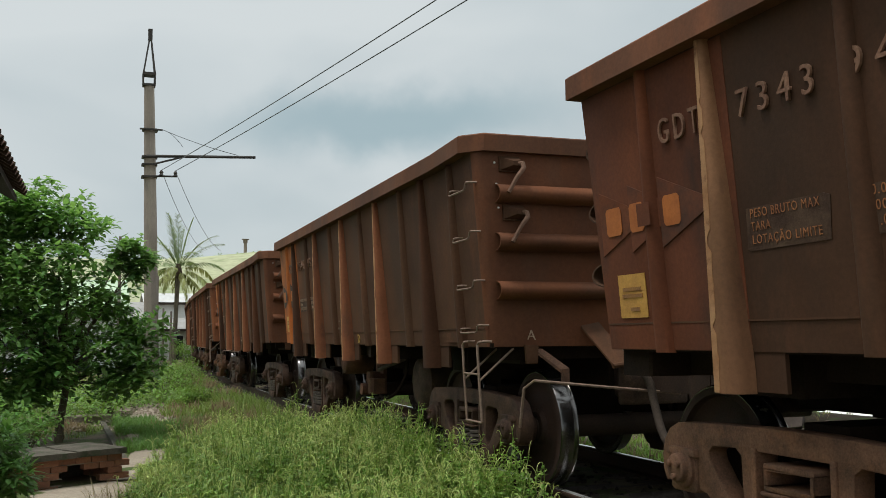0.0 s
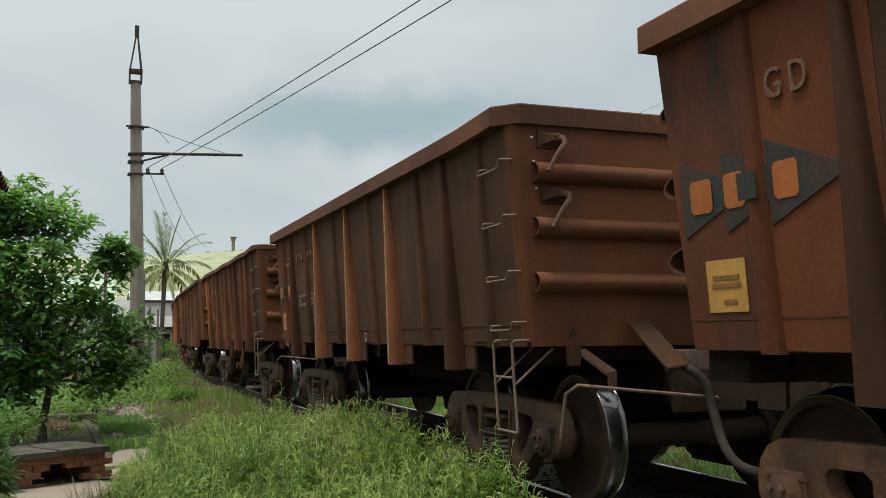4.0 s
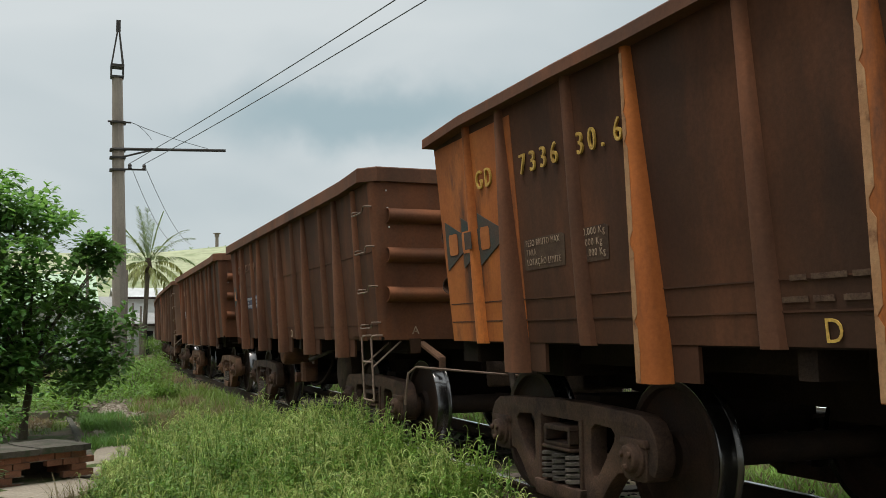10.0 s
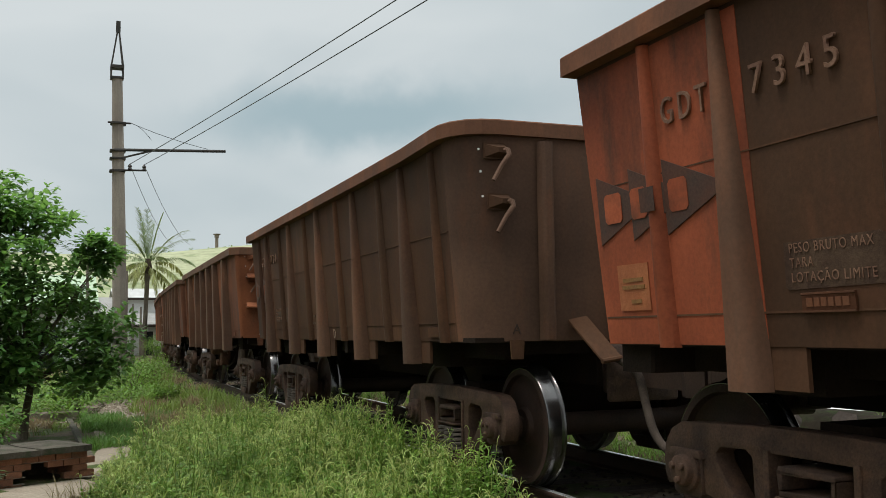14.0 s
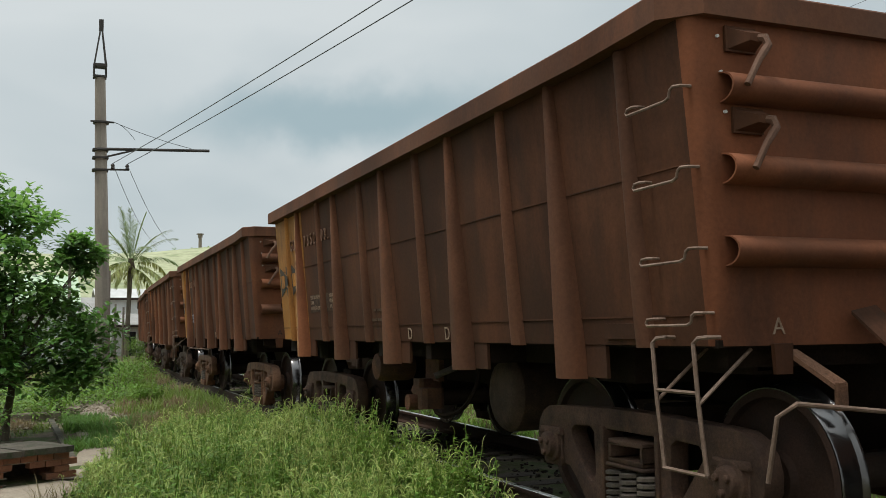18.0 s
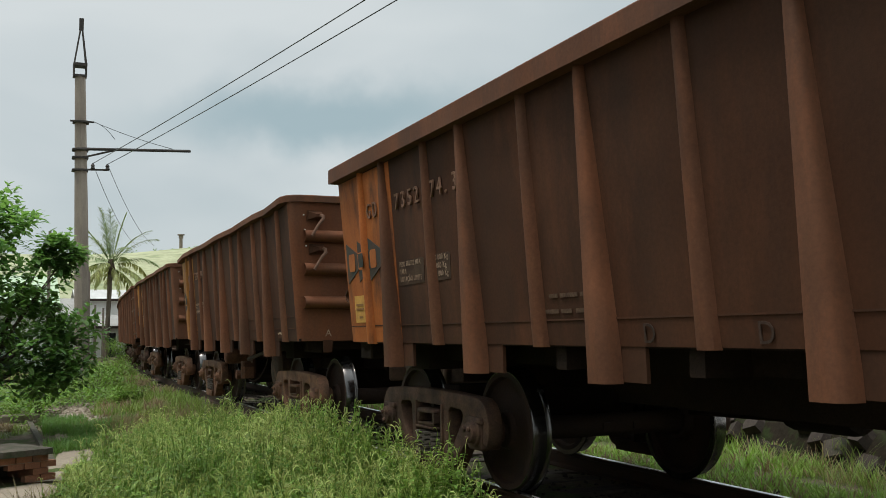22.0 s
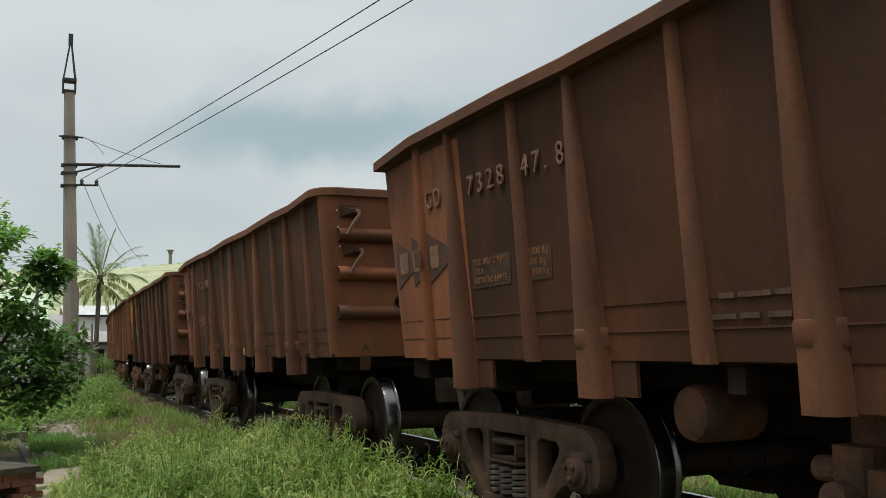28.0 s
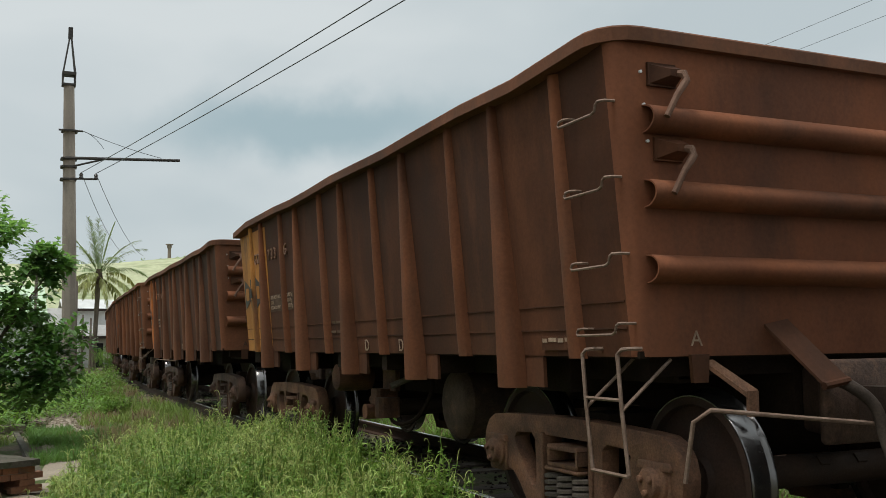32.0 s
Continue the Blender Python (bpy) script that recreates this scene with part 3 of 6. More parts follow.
# ---- grass and weeds ----
class Foliage:
    """Thin blades, leaves and spikes gathered into one mesh."""

    def __init__(self):
        self.v, self.f = [], []

    def blade(self, p, way, length, width, droop, steps=3, fold=0.0):
        """A strip that starts at p, goes along way and bends down."""
        d = Vector(way).normalized()
        side = d.cross(Vector((0, 0, 1)))
        if side.length < 0.05:
            side = Vector((1, 0, 0))
        side.normalize()
        k = len(self.v)
        q = Vector(p)
        for i in range(steps):
            t = i / steps
            w = width * (0.55 + 1.8 * t) * (1 - t) + width * 0.12
            self.v += [tuple(q - side * w * 0.5), tuple(q + side * w * 0.5)]
            q = q + d * (length / steps)
            d = (d + Vector((0, 0, -droop / steps))).normalized()
        self.v.append(tuple(q))
        for i in range(steps - 1):
            self.f.append((k + 2 * i, k + 2 * i + 1, k + 2 * i + 3, k + 2 * i + 2))
        e = k + 2 * (steps - 1)
        self.f.append((e, e + 1, e + 2))
        return q

    def plume(self, p, way, length, r, droop, steps=4):
        """A thin three-sided seed spike that rises and then nods over."""
        d = Vector(way).normalized()
        q = Vector(p)
        k = len(self.v)
        for i in range(steps):
            t = i / steps
            side = d.cross(Vector((0.31, 0.17, 0.93)))
            side = side.normalized() if side.length > 0.05 else Vector((1, 0, 0))
            up = d.cross(side)
            rr = r * (0.75 + 0.7 * t) if t < 0.5 else r * (1.45 - 0.8 * t)
            self.v += [tuple(q + side * rr), tuple(q - side * (0.5 * rr) + up * (0.87 * rr)), tuple(q - side * (0.5 * rr) - up * (0.87 * rr))]
            q = q + d * (length / steps)
            d = (d + Vector((0, 0, -droop * (0.3 + 1.7 * t) / steps))).normalized()
        self.v.append(tuple(q))
        for i in range(steps - 1):
            for a in range(3):
                b = (a + 1) % 3
                self.f.append((k + 3 * i + a, k + 3 * i + b, k + 3 * i + 3 + b, k + 3 * i + 3 + a))
        e = k + 3 * (steps - 1)
        self.f += [(e, e + 1, e + 3 * 1), (e + 1, e + 2, e + 3), (e + 2, e, e + 3)]

    def stem(self, pts, r):
        k = len(self.v)
        n = len(pts)
        for i, p in enumerate(pts):
            rr = r * (1 - 0.6 * i / n)
            self.v += [(p[0] + rr, p[1], p[2]), (p[0] - rr * 0.5, p[1] + rr * 0.87, p[2]), (p[0] - rr * 0.5, p[1] - rr * 0.87, p[2])]
        for i in range(n - 1):
            for a in range(3):
                b = (a + 1) % 3
                self.f.append((k + 3 * i + a, k + 3 * i + b, k + 3 * i + 3 + b, k + 3 * i + 3 + a))

    def put(self, name, mat, parent=None, smooth=False):
        return part(name, raw_mesh(name, self.v, self.f, smooth), mat, parent)


def weed(leaf, spike, x, y, z, h, rnd):
    """A tall amaranth-like weed: an upright stem with pointed leaves below and a spray of pale nodding seed spikes on top."""
    a = rnd.uniform(0, 6.283)
    lean = rnd.uniform(0.02, 0.24) * h

    def on(t):
        return (x + math.cos(a) * lean * t * t, y + math.sin(a) * lean * t * t, z + h * t)

    leaf.stem([on(0), on(0.35), on(0.7), on(1.0)], 0.005)
    for i in range(rnd.randint(25, 33)):
        t = 0.12 + 0.86 * rnd.random() ** 0.8
        b = rnd.uniform(0, 6.283)
        k = 1.3 - 0.7 * t
        leaf.blade(on(t), (math.cos(b), math.sin(b), rnd.uniform(-0.3, 0.45)), rnd.uniform(0.05, 0.10) * k, rnd.uniform(0.028, 0.052) * k, rnd.uniform(0.2, 1.2), 2)
    # seed heads come in patches: thin pale catkins, most of them arching over, some upright
    seedy = noise.noise(Vector((x * 1.5, y * 1.2, 31.0)))
    for i in range(max(2, int(rnd.uniform(6, 11) + 22 * seedy))):
        b = rnd.uniform(0, 6.283)
        t = rnd.uniform(0.6, 1.02)
        o = rnd.uniform(0.3, 1.1) * (1.6 - t)
        way = Vector((math.cos(b) * o + 0.05, math.sin(b) * o, 1))
        if rnd.random() < 0.45:
            spike.plume(on(t), way, rnd.uniform(0.08, 0.16), rnd.uniform(0.0021, 0.0031), rnd.uniform(2.2, 5.0), 6)
        else:
            spike.plume(on(t), way, rnd.uniform(0.04, 0.09), rnd.uniform(0.0021, 0.0031), rnd.uniform(-1.0, 2.5), 3)


def grass_at(fol, x, y, z, h, rnd, n=5, w=0.008):
    for i in range(n):
        b = rnd.uniform(0, 6.283)
        fol.blade((x + rnd.uniform(-0.05, 0.05), y + rnd.uniform(-0.05, 0.05), z - 0.01), (math.cos(b) * 0.5, math.sin(b) * 0.5, 1), h * rnd.uniform(0.6, 1.3), w * rnd.uniform(0.7, 1.4), rnd.uniform(0.2, 1.3), 3)


rnd = random.Random(11)
leaf_f, spike_f, dry_f = Foliage(), Foliage(), Foliage()
planted = 0
RIGHT_EDGE = [(4.6, 2.62), (6.0, 2.97), (8.0, 3.25), (10.4, 3.37), (12.5, 3.12), (14.4, 2.6)]
while planted < 3600:
    y = rnd.uniform(4.6, 14.4)
    edge_l = 0.15 + 0.10 * (y - 7) if y > 7 else 0.15
    if y > 12.5:
        edge_l += 0.45 * (y - 12.5)
    edge_r = next(xa + (xb - xa) * (y - ya) / (yb - ya) for (ya, xa), (yb, xb) in zip(RIGHT_EDGE, RIGHT_EDGE[1:]) if y <= yb)
    x = rnd.uniform(edge_l - 0.1, edge_r)
    m = noise.noise(Vector((x * 0.7, y * 0.5, 9.0)))
    edge = min(1.0, (x - edge_l + 0.2) / 0.9, (edge_r + 0.15 - x) / 0.3, (14.6 - y) / 0.6)
    if rnd.random() > 0.45 + 0.65 * edge + 0.3 * m:
        continue
    h = (0.46 + 0.05 * min(2.0, x) + 0.18 * m + 0.36 * noise.noise(Vector((x * 2.3, y * 2.0, 4.0)))) * (0.5 + 0.5 * max(0.0, edge)) * rnd.uniform(0.66, 1.18) * (1.25 if rnd.random() < 0.08 else 1.0)
    weed(leaf_f, spike_f, x, y, ground_z(x, y) - 0.01, h, rnd)
    planted += 1
weeds = tagged(leaf_f.put("tall_weeds", WEED), "dense bright green tall weeds beside the track", "weeds", kind="stuff")
tagged(spike_f.put("seed_spikes", SPIKE, weeds), "pale drooping seed spikes", kind="stuff")

grass_f, far_f = Foliage(), Foliage()
for i in range(13000):
    y = 4.5 + 50 * rnd.random() ** 1.5
    tx = line_at(y)[0]
    x = rnd.uniform(-3.5, tx - 1.25)
    m = noise.noise(Vector((x * 0.8, y * 0.35, 2.0)))
    near_track = max(0.0, 1 - abs(x - (tx - 2.1)) / 1.3)
    bare = math.exp(-((x - 0.7 - 0.06 * (y - 16)) / 0.7) ** 2) if 13 < y < 30 else 0
    if m + 0.5 * near_track - bare * 0.6 < -0.02 or (x < 0.35 and y < 14.5):
        continue
    h = 0.14 + 0.22 * near_track + 0.10 * max(0, m)
    fol = dry_f if noise.noise(Vector((x * 1.3, y * 0.6, 7.0))) > 0.22 else grass_f
    grass_at(fol, x, y, ground_z(x, y), h, rnd, 6 if y < 25 else 4, 0.010 if y < 20 else 0.02)
for i in range(7600):
    y = 2 + 42 * rnd.random() ** 1.3
    tx = line_at(y)[0]
    x = tx + rnd.uniform(1.35, 4.0)
    m = noise.noise(Vector((x * 0.6, y * 0.6, 3.0)))
    if m < -0.12:
        continue
    grass_at(far_f if i % 4 else dry_f, x, y, ground_z(x, y), 0.14 + 0.22 * max(0, m), rnd, 6, 0.016)
seedy = Foliage()
for i in range(620):
    y = rnd.uniform(12.8, 19.0)
    x = rnd.gauss(1.75 + 0.05 * (y - 13), 0.33)
    grass_at(seedy, x, y, ground_z(x, y), 0.34, rnd, 6, 0.007)
for i in range(170):
    y = rnd.uniform(5, 10.2)
    x = 0.05 + 0.08 * (y - 7) + rnd.gauss(0, 0.18)
    grass_at(seedy, x, y, ground_z(x, y), 0.38, rnd, 6, 0.006)
tagged(seedy.put("brown_grass", BROWN_GRASS), "fringe of brown seeding grass round the weeds", "grass", kind="stuff")
tagged(far_f.put("verge_grass", VERGE), "bright green grass on the far side of the track", "grass", kind="stuff")
grass = tagged(grass_f.put("grass", GRASS), "rough green grass along the track", "grass", kind="stuff")
tagged(dry_f.put("dry_grass", DRY), "tufts of dry yellowed grass", "dry grass", kind="stuff")


def leaf_cluster(fol, c, r, n, size, rnd, squash=0.8, broad=0.5):
    for i in range(n):
        d = Vector((rnd.gauss(0, 1), rnd.gauss(0, 1), rnd.gauss(0, 1))).normalized()
        p = Vector(c) + Vector((d.x * r, d.y * r, d.z * r * squash)) * (0.35 + 0.65 * rnd.random() ** 0.6)
        way = Vector((d.x + rnd.uniform(-0.7, 0.7), d.y + rnd.uniform(-0.7, 0.7), 0.2 * d.z + rnd.uniform(-0.5, 0.5)))
        s = size * rnd.uniform(0.7, 1.3)
        fol.blade(p, way, s, s * broad, rnd.uniform(0.2, 0.9), 3)


def bush(name, x, y, r, h, n, label, mat=SHRUB, seed=1, leaf=0.09, broad=0.5):
    rnd = random.Random(seed)
    z = ground_z(x, y)
    b = thing(name, label, "bush", at=(x, y, z))
    st = Foliage()
    fol = Foliage()
    for i in range(14):
        a, t = rnd.uniform(0, 6.283), rnd.uniform(0.2, 1)
        q = Vector((math.cos(a) * r * t, math.sin(a) * r * t, h * rnd.uniform(0.45, 0.95)))
        st.stem([(0, 0, -0.05), tuple(q * 0.5 + Vector((0, 0, 0.1))), tuple(q)], 0.012)
        leaf_cluster(fol, q, r * 0.4, n // 14, leaf, rnd, broad=broad)
    tagged(st.put("stem", BARK, b), kind="stuff")
    fol.put("leaves", mat, b)
    return b


for i, (x, y, r, h) in enumerate(((1.9, 27.5, 0.8, 0.9), (2.6, 30.5, 0.8, 0.85), (1.1, 29, 0.7, 0.75), (3.1, 35.5, 0.7, 0.6), (3.5, 41, 0.8, 0.65), (0.4, 22.5, 0.6, 0.6), (2.4, 23.5, 0.5, 0.45))):
    bush("roadside_bush", x, y, r, h, 700, "low leafy green bush in rough grass", seed=20 + i)

# ---- citrus tree ----
def citrus_tree(x, y, seed):
    rnd = random.Random(seed)
    t = thing("citrus_tree", "dense dark green citrus tree with a slender trunk", "tree", at=(x, y, ground_z(x, y)))
    trunk = Geo()
    trunk.tube([(0, 0, -0.1), (0.02, 0, 0.35), (0.09, 0, 0.8), (0.10, 0.03, 1.3), (0.0, 0.05, 2.0)], [0.075, 0.065, 0.058, 0.05, 0.035], 8)
    part("trunk", trunk, BARK, t, smooth=True)
    fol = Foliage()
    lobes = [(-0.1, 0, 3.5, 0.75), (0.2, -0.3, 3.1, 0.6), (-0.9, 0.2, 3.2, 0.8), (-1.5, -0.2, 2.5, 0.85), (-0.05, -0.7, 2.5, 0.8), (0.75, 0.0, 2.2, 0.35), (0.85, -0.1, 2.85, 0.15), (1.08, -0.2, 3.05, 0.15), (1.3, -0.2, 2.85, 0.12), (1.18, -0.1, 2.65, 0.12), (1.05, 0.1, 1.65, 0.5),
             (0.95, -0.1, 1.2, 0.42), (0.5, -0.6, 1.5, 0.75), (-0.6, -0.6, 1.8, 0.9), (-1.4, 0.1, 1.5, 0.85), (-0.4, 0.6, 2.2, 1.0), (0.4, 0.6, 1.6, 0.6), (-1.2, -0.4, 0.95, 0.6), (0.9, -0.3, 0.95, 0.40), (-0.2, -0.5, 1.15, 0.5), (-2.0, 0, 2.0, 0.7), (-1.9, -0.4, 1.5, 0.75), (-2.3, 0, 2.7, 0.7), (-1.0, -0.6, 2.5, 0.7), (-1.6, 0.1, 3.2, 0.6), (-2.4, -0.2, 1.3, 0.6),
             (1.30, -0.1, 1.75, 0.40), (1.28, -0.25, 1.25, 0.40), (-0.5, -0.5, 0.75, 0.4), (-0.6, -0.2, 3.55, 0.55), (-1.3, 0.0, 3.45, 0.6), (-2.0, 0.1, 3.3, 0.6)]
    for cx, cy, cz, r in lobes:
        cz = 0.55 + (cz - 0.55) * 1.09
        part("limb", Geo().tube([(0.06, 0.02, 0.9 + 0.3 * (cz > 1.5)), (cx * 0.4, cy * 0.4, 0.5 * cz + 0.5), (cx * 0.85, cy * 0.85, cz * 0.95)], [0.035, 0.024, 0.01], 5), BARK, t)
        for j in range(int(10 + 30 * r) if cx > 0.1 else int(21 + 62 * r)):
            d = Vector((rnd.gauss(0, 1), rnd.gauss(0, 1), rnd.gauss(0, 1))).normalized() * r * (rnd.uniform(0.35, 1.3) if cx > 0.1 else rnd.uniform(0.30, 1.08))
            leaf_cluster(fol, (cx + d.x, cy + d.y, cz + d.z * 0.85), 0.17, 18, 0.135, rnd, broad=0.62)
        # leafy shoots that stand out of the crown
        for j in range(int(2 + 4 * r)):
            d = Vector((rnd.gauss(0.15, 1), rnd.gauss(0, 1), rnd.gauss(0.25, 0.8))).normalized()
            q = Vector((cx, cy, cz)) + d * r * 0.72
            far_q = q + (d + Vector((0, 0, 0.5))) * rnd.uniform(0.10, 0.22)
            fol.stem([tuple(q), tuple((q + far_q) / 2), tuple(far_q)], 0.007)
            for m in range(9):
                c = q + (far_q - q) * (0.3 + 0.75 * m / 8)
                b = rnd.uniform(0, 6.283)
                fol.blade(c, (math.cos(b) + d.x * 0.6, math.sin(b) + d.y * 0.6, rnd.uniform(-0.1, 0.9)), rnd.uniform(0.10, 0.15), 0.062, rnd.uniform(0.3, 1.0), 3)
    fol.put("crown", LEAF, t)
    return t


citrus_tree(-0.50, 17.3, 3)

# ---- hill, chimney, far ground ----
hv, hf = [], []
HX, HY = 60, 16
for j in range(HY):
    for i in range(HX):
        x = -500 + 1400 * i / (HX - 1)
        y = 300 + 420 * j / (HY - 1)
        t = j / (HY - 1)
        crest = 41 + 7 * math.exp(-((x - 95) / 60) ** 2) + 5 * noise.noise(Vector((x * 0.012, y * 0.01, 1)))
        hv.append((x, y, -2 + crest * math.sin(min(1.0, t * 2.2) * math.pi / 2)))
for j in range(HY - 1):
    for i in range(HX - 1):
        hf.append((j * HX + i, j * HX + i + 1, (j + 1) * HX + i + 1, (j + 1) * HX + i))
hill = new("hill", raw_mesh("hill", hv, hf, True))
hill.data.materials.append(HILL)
tagged(hill, "green pasture hill far behind the line, paled by painted haze", "hill", kind="structure")

# ---- brick culvert box with a concrete lid ----
culvert = thing("brick_culvert", "broken low clay brick box with a cracked concrete lid", "culvert", at=pose(0.37, 12.3, -0.49, 0, 0, 207))
rnd = random.Random(8)
part("inner_wall", Geo().box(0.0, 1.75, -0.80, -0.74, 0.0, 0.385), SLAB, culvert)
part("side_wall", Geo().box(0.02, 0.12, -0.735, -0.12, 0.0, 0.385), BRICK, culvert)
brick_mesh = Geo().prism([(0.006, 0.0), (0.184, 0.0), (0.188, 0.004), (0.188, 0.066), (0.184, 0.07), (0.006, 0.07), (0.002, 0.066), (0.002, 0.004)], -0.095, 0.0, "y").mesh("brick")
joint = Geo()
for row in range(5):
    z = 0.015 + row * 0.075
    for k in range(9):
        x = k * 0.196 - (0.098 if row % 2 else 0)
        if x < -0.11 or x > 1.5:
            continue
        if (row < 3 and 0.14 < x < 0.70) or (row == 3 and 0.30 < x < 0.55):
            continue
        part("brick", brick_mesh, BRICK, culvert, at=pose(x + rnd.uniform(-0.004, 0.004), rnd.uniform(-0.012, 0.008), z, rnd.uniform(-1.5, 1.5), 0, rnd.uniform(-2, 2)))
for k in range(5):
    part("mortar_bed", Geo().box(-0.02 if k % 2 else 0.0, 1.6, -0.085, -0.012, 0.004 + k * 0.075, 0.014 + k * 0.075) if k > 3 else Geo().box(0.74, 1.6, -0.085, -0.012, 0.004 + k * 0.075, 0.014 + k * 0.075), MORTAR, culvert)
part("lid", Geo().prism([(-0.03, 0.05), (0.08, 0.085), (0.19, 0.06), (0.33, 0.078), (0.45, 0.05), (0.575, 0.068), (0.60, -0.2), (0.615, -0.46), (0.57, -0.83), (0.02, -0.84), (-0.03, -0.5), (-0.01, -0.25)], 0.392, 0.462, "z"), SLAB, culvert, "mossy concrete lid slab")
part("lid", Geo().prism([(0.60, 0.055), (0.72, 0.075), (0.9, 0.045), (1.1, 0.07), (1.35, 0.04), (1.62, 0.06), (1.60, -0.82), (0.59, -0.83), (0.635, -0.46)], 0.388, 0.456, "z"), SLAB, culvert, "mossy concrete lid slab")
pad = thing("concrete_pad", "pale worn concrete pad in front of the brick box", "pad", at=pose(0.37, 12.3, -0.47, 0, 0, 207))
part("slab", Geo().prism([(0.14, 1.15), (1.25, 1.2), (1.3, 0.03), (0.10, 0.03)], -0.06, 0.05, "z"), PATH, pad)
kerb = thing("concrete_kerb", "low mossy concrete kerb across the yard", "kerb", at=pose(0.42, 21.0, -0.46, 0, 0, 8))
part("beam", Geo().prism([(0, 0), (0.02, 0.17), (0.16, 0.19), (0.2, 0)], -3.4, 0.0, "x"), CONCRETE, kerb)
edge = thing("path_edging", "short concrete edging beside the path", "kerb", at=pose(0.42, 16.4, -0.5, 0, 0, 92))
part("strip", Geo().prism([(0, 0), (0, 0.13), (0.10, 0.14), (0.11, 0)], -2.4, 4.2, "x"), SLAB, edge)

# a strip of bare pale path, thin on the ground
pv, pf = [], []
PATH_LINE = [(0.42, 12.2, 0.35), (0.75, 14.2, 0.35), (1.0, 16.0, 0.4), (0.9, 18.0, 0.35), (1.0, 20.0, 0.5), (1.5, 22.5, 0.8), (1.8, 24.5, 0.8), (1.9, 26.0, 0.4)]
for x, y, w in PATH_LINE:
    for k in range(7):
        a = -1 + k / 3
        px, py = x + a * w + 0.08 * noise.noise(Vector((y, k, 0))), y
        pv.append((px, py, ground_z(px, py) + (0.022 if abs(a) < 0.9 else -0.03)))
for j in range(len(PATH_LINE) - 1):
    pf += [(j * 7 + k, j * 7 + k + 1, j * 7 + k + 8, j * 7 + k + 7) for k in range(6)]
path = new("path", raw_mesh("path", pv, pf, True))
path.data.materials.append(PATH)
tagged(path, "bare trodden earth path through the grass", "path", kind="structure")
rubble = []
for i in range(420):
    x, y = rnd.gauss(1.5, 0.55), rnd.gauss(23.6, 1.3)
    rubble.append((x, y, ground_z(x, y) + 0.02, rnd.uniform(0.02, 0.07)))
for i in range(120):
    x, y = rnd.gauss(-0.3, 0.5), rnd.gauss(19.5, 0.7)
    rubble.append((x, y, ground_z(x, y) + 0.02, rnd.uniform(0.02, 0.06)))
tagged(scatter_stones("rubble", rubble, None, PATH, rnd), "scattered pale stones and broken clods", "rubble", kind="stuff")

# ---- short dark lawn patch, mid growth and yard plants ----
lawn = Foliage()
for i in range(2600):
    x, y = rnd.uniform(0.45, 2.1), rnd.uniform(15.2, 20.6)
    if noise.noise(Vector((x, y * 0.4, 5))) < -0.25:
        continue
    grass_at(lawn, x, y, ground_z(x, y), 0.20, rnd, 5, 0.011)
tagged(lawn.put("short_grass", LAWN), "patch of short dark green grass", "grass", kind="stuff")
creeper = Foliage()
for i in range(520):
    y = rnd.uniform(24, 44)
    tx = line_at(y)[0]
    x = rnd.uniform(tx - 4.6, tx - 2.2)
    h = 0.25 + 0.35 * max(0, noise.noise(Vector((x * 0.6, y * 0.3, 1.5))))
    leaf_cluster(creeper, (x, y, ground_z(x, y) + h * 0.6), 0.32, 26, 0.11, rnd, 0.8)
for i in range(330):
    x, y = rnd.uniform(-3.2, 0.6), rnd.uniform(20.5, 32)
    leaf_cluster(creeper, (x, y, ground_z(x, y) + 0.25), 0.3, 22, 0.11, rnd, 0.8)
tagged(creeper.put("undergrowth", SHRUB), "leafy green undergrowth along the line", "undergrowth", kind="stuff")
bush("leafy_bush", -1.02, 9.0, 0.5, 0.95, 3600, "dark green bush with long drooping leaves beside the brick box", LEAF, 61, 0.12, 0.32)
bush("yard_bush", -1.4, 13.9, 0.6, 0.85, 900, "dark green shrub in the yard", LEAF, 62)
bush("yard_bush", -0.9, 15.4, 0.5, 0.6, 700, "dark green shrub in the yard", LEAF, 63)

# ---- overhead line pole ----
POLE = (1.82, 34.95)
pole = thing("line_pole", "tall tapered concrete line pole with steel brackets", "utility pole", at=(POLE[0], POLE[1], -0.42))
part("shaft", Geo().tube([(0.16, 0, -0.1), (0.02, 0, 5.5), (-0.12, 0, 10.75)], [0.255, 0.225, 0.175], 8), POLE_CONCRETE, pole, "octagonal weathered concrete shaft")
capx = -0.13
for x in (-0.2, 0.2):
    for y in (-0.16, 0.16):
        part("cap_leg", Geo().tube([(capx + x, y, 10.72), (capx + x, y, 11.16), (capx + 0.02 + x * 0.12, y * 0.2, 12.5)], 0.03, 5), STEEL, pole)
part("cap_plate", Geo().box(capx - 0.23, capx + 0.23, -0.21, 0.21, 11.10, 11.20), STEEL, pole)
part("cap_ring", Geo().box(capx - 0.22, capx + 0.22, -0.2, 0.2, 10.72, 10.79), STEEL, pole)
part("cap_tip", Geo().prism([(capx - 0.06, -0.06), (capx + 0.09, -0.06), (capx + 0.09, 0.06), (capx - 0.06, 0.06)], 12.42, 12.83, "z"), STEEL, pole)
part("long_arm", Geo().tube([(-0.2, -0.24, 8.14), (3.65, -0.24, 8.31)], 0.055, 6), STEEL, pole, "long horizontal steel arm")
part("arm_strut", Geo().tube([(0.05, -0.24, 7.86), (1.05, -0.24, 8.17)], 0.036, 6), STEEL, pole)
part("short_arm", Geo().tube([(-0.3, -0.24, 7.42), (0.88, -0.24, 7.46)], 0.036, 6), STEEL, pole)
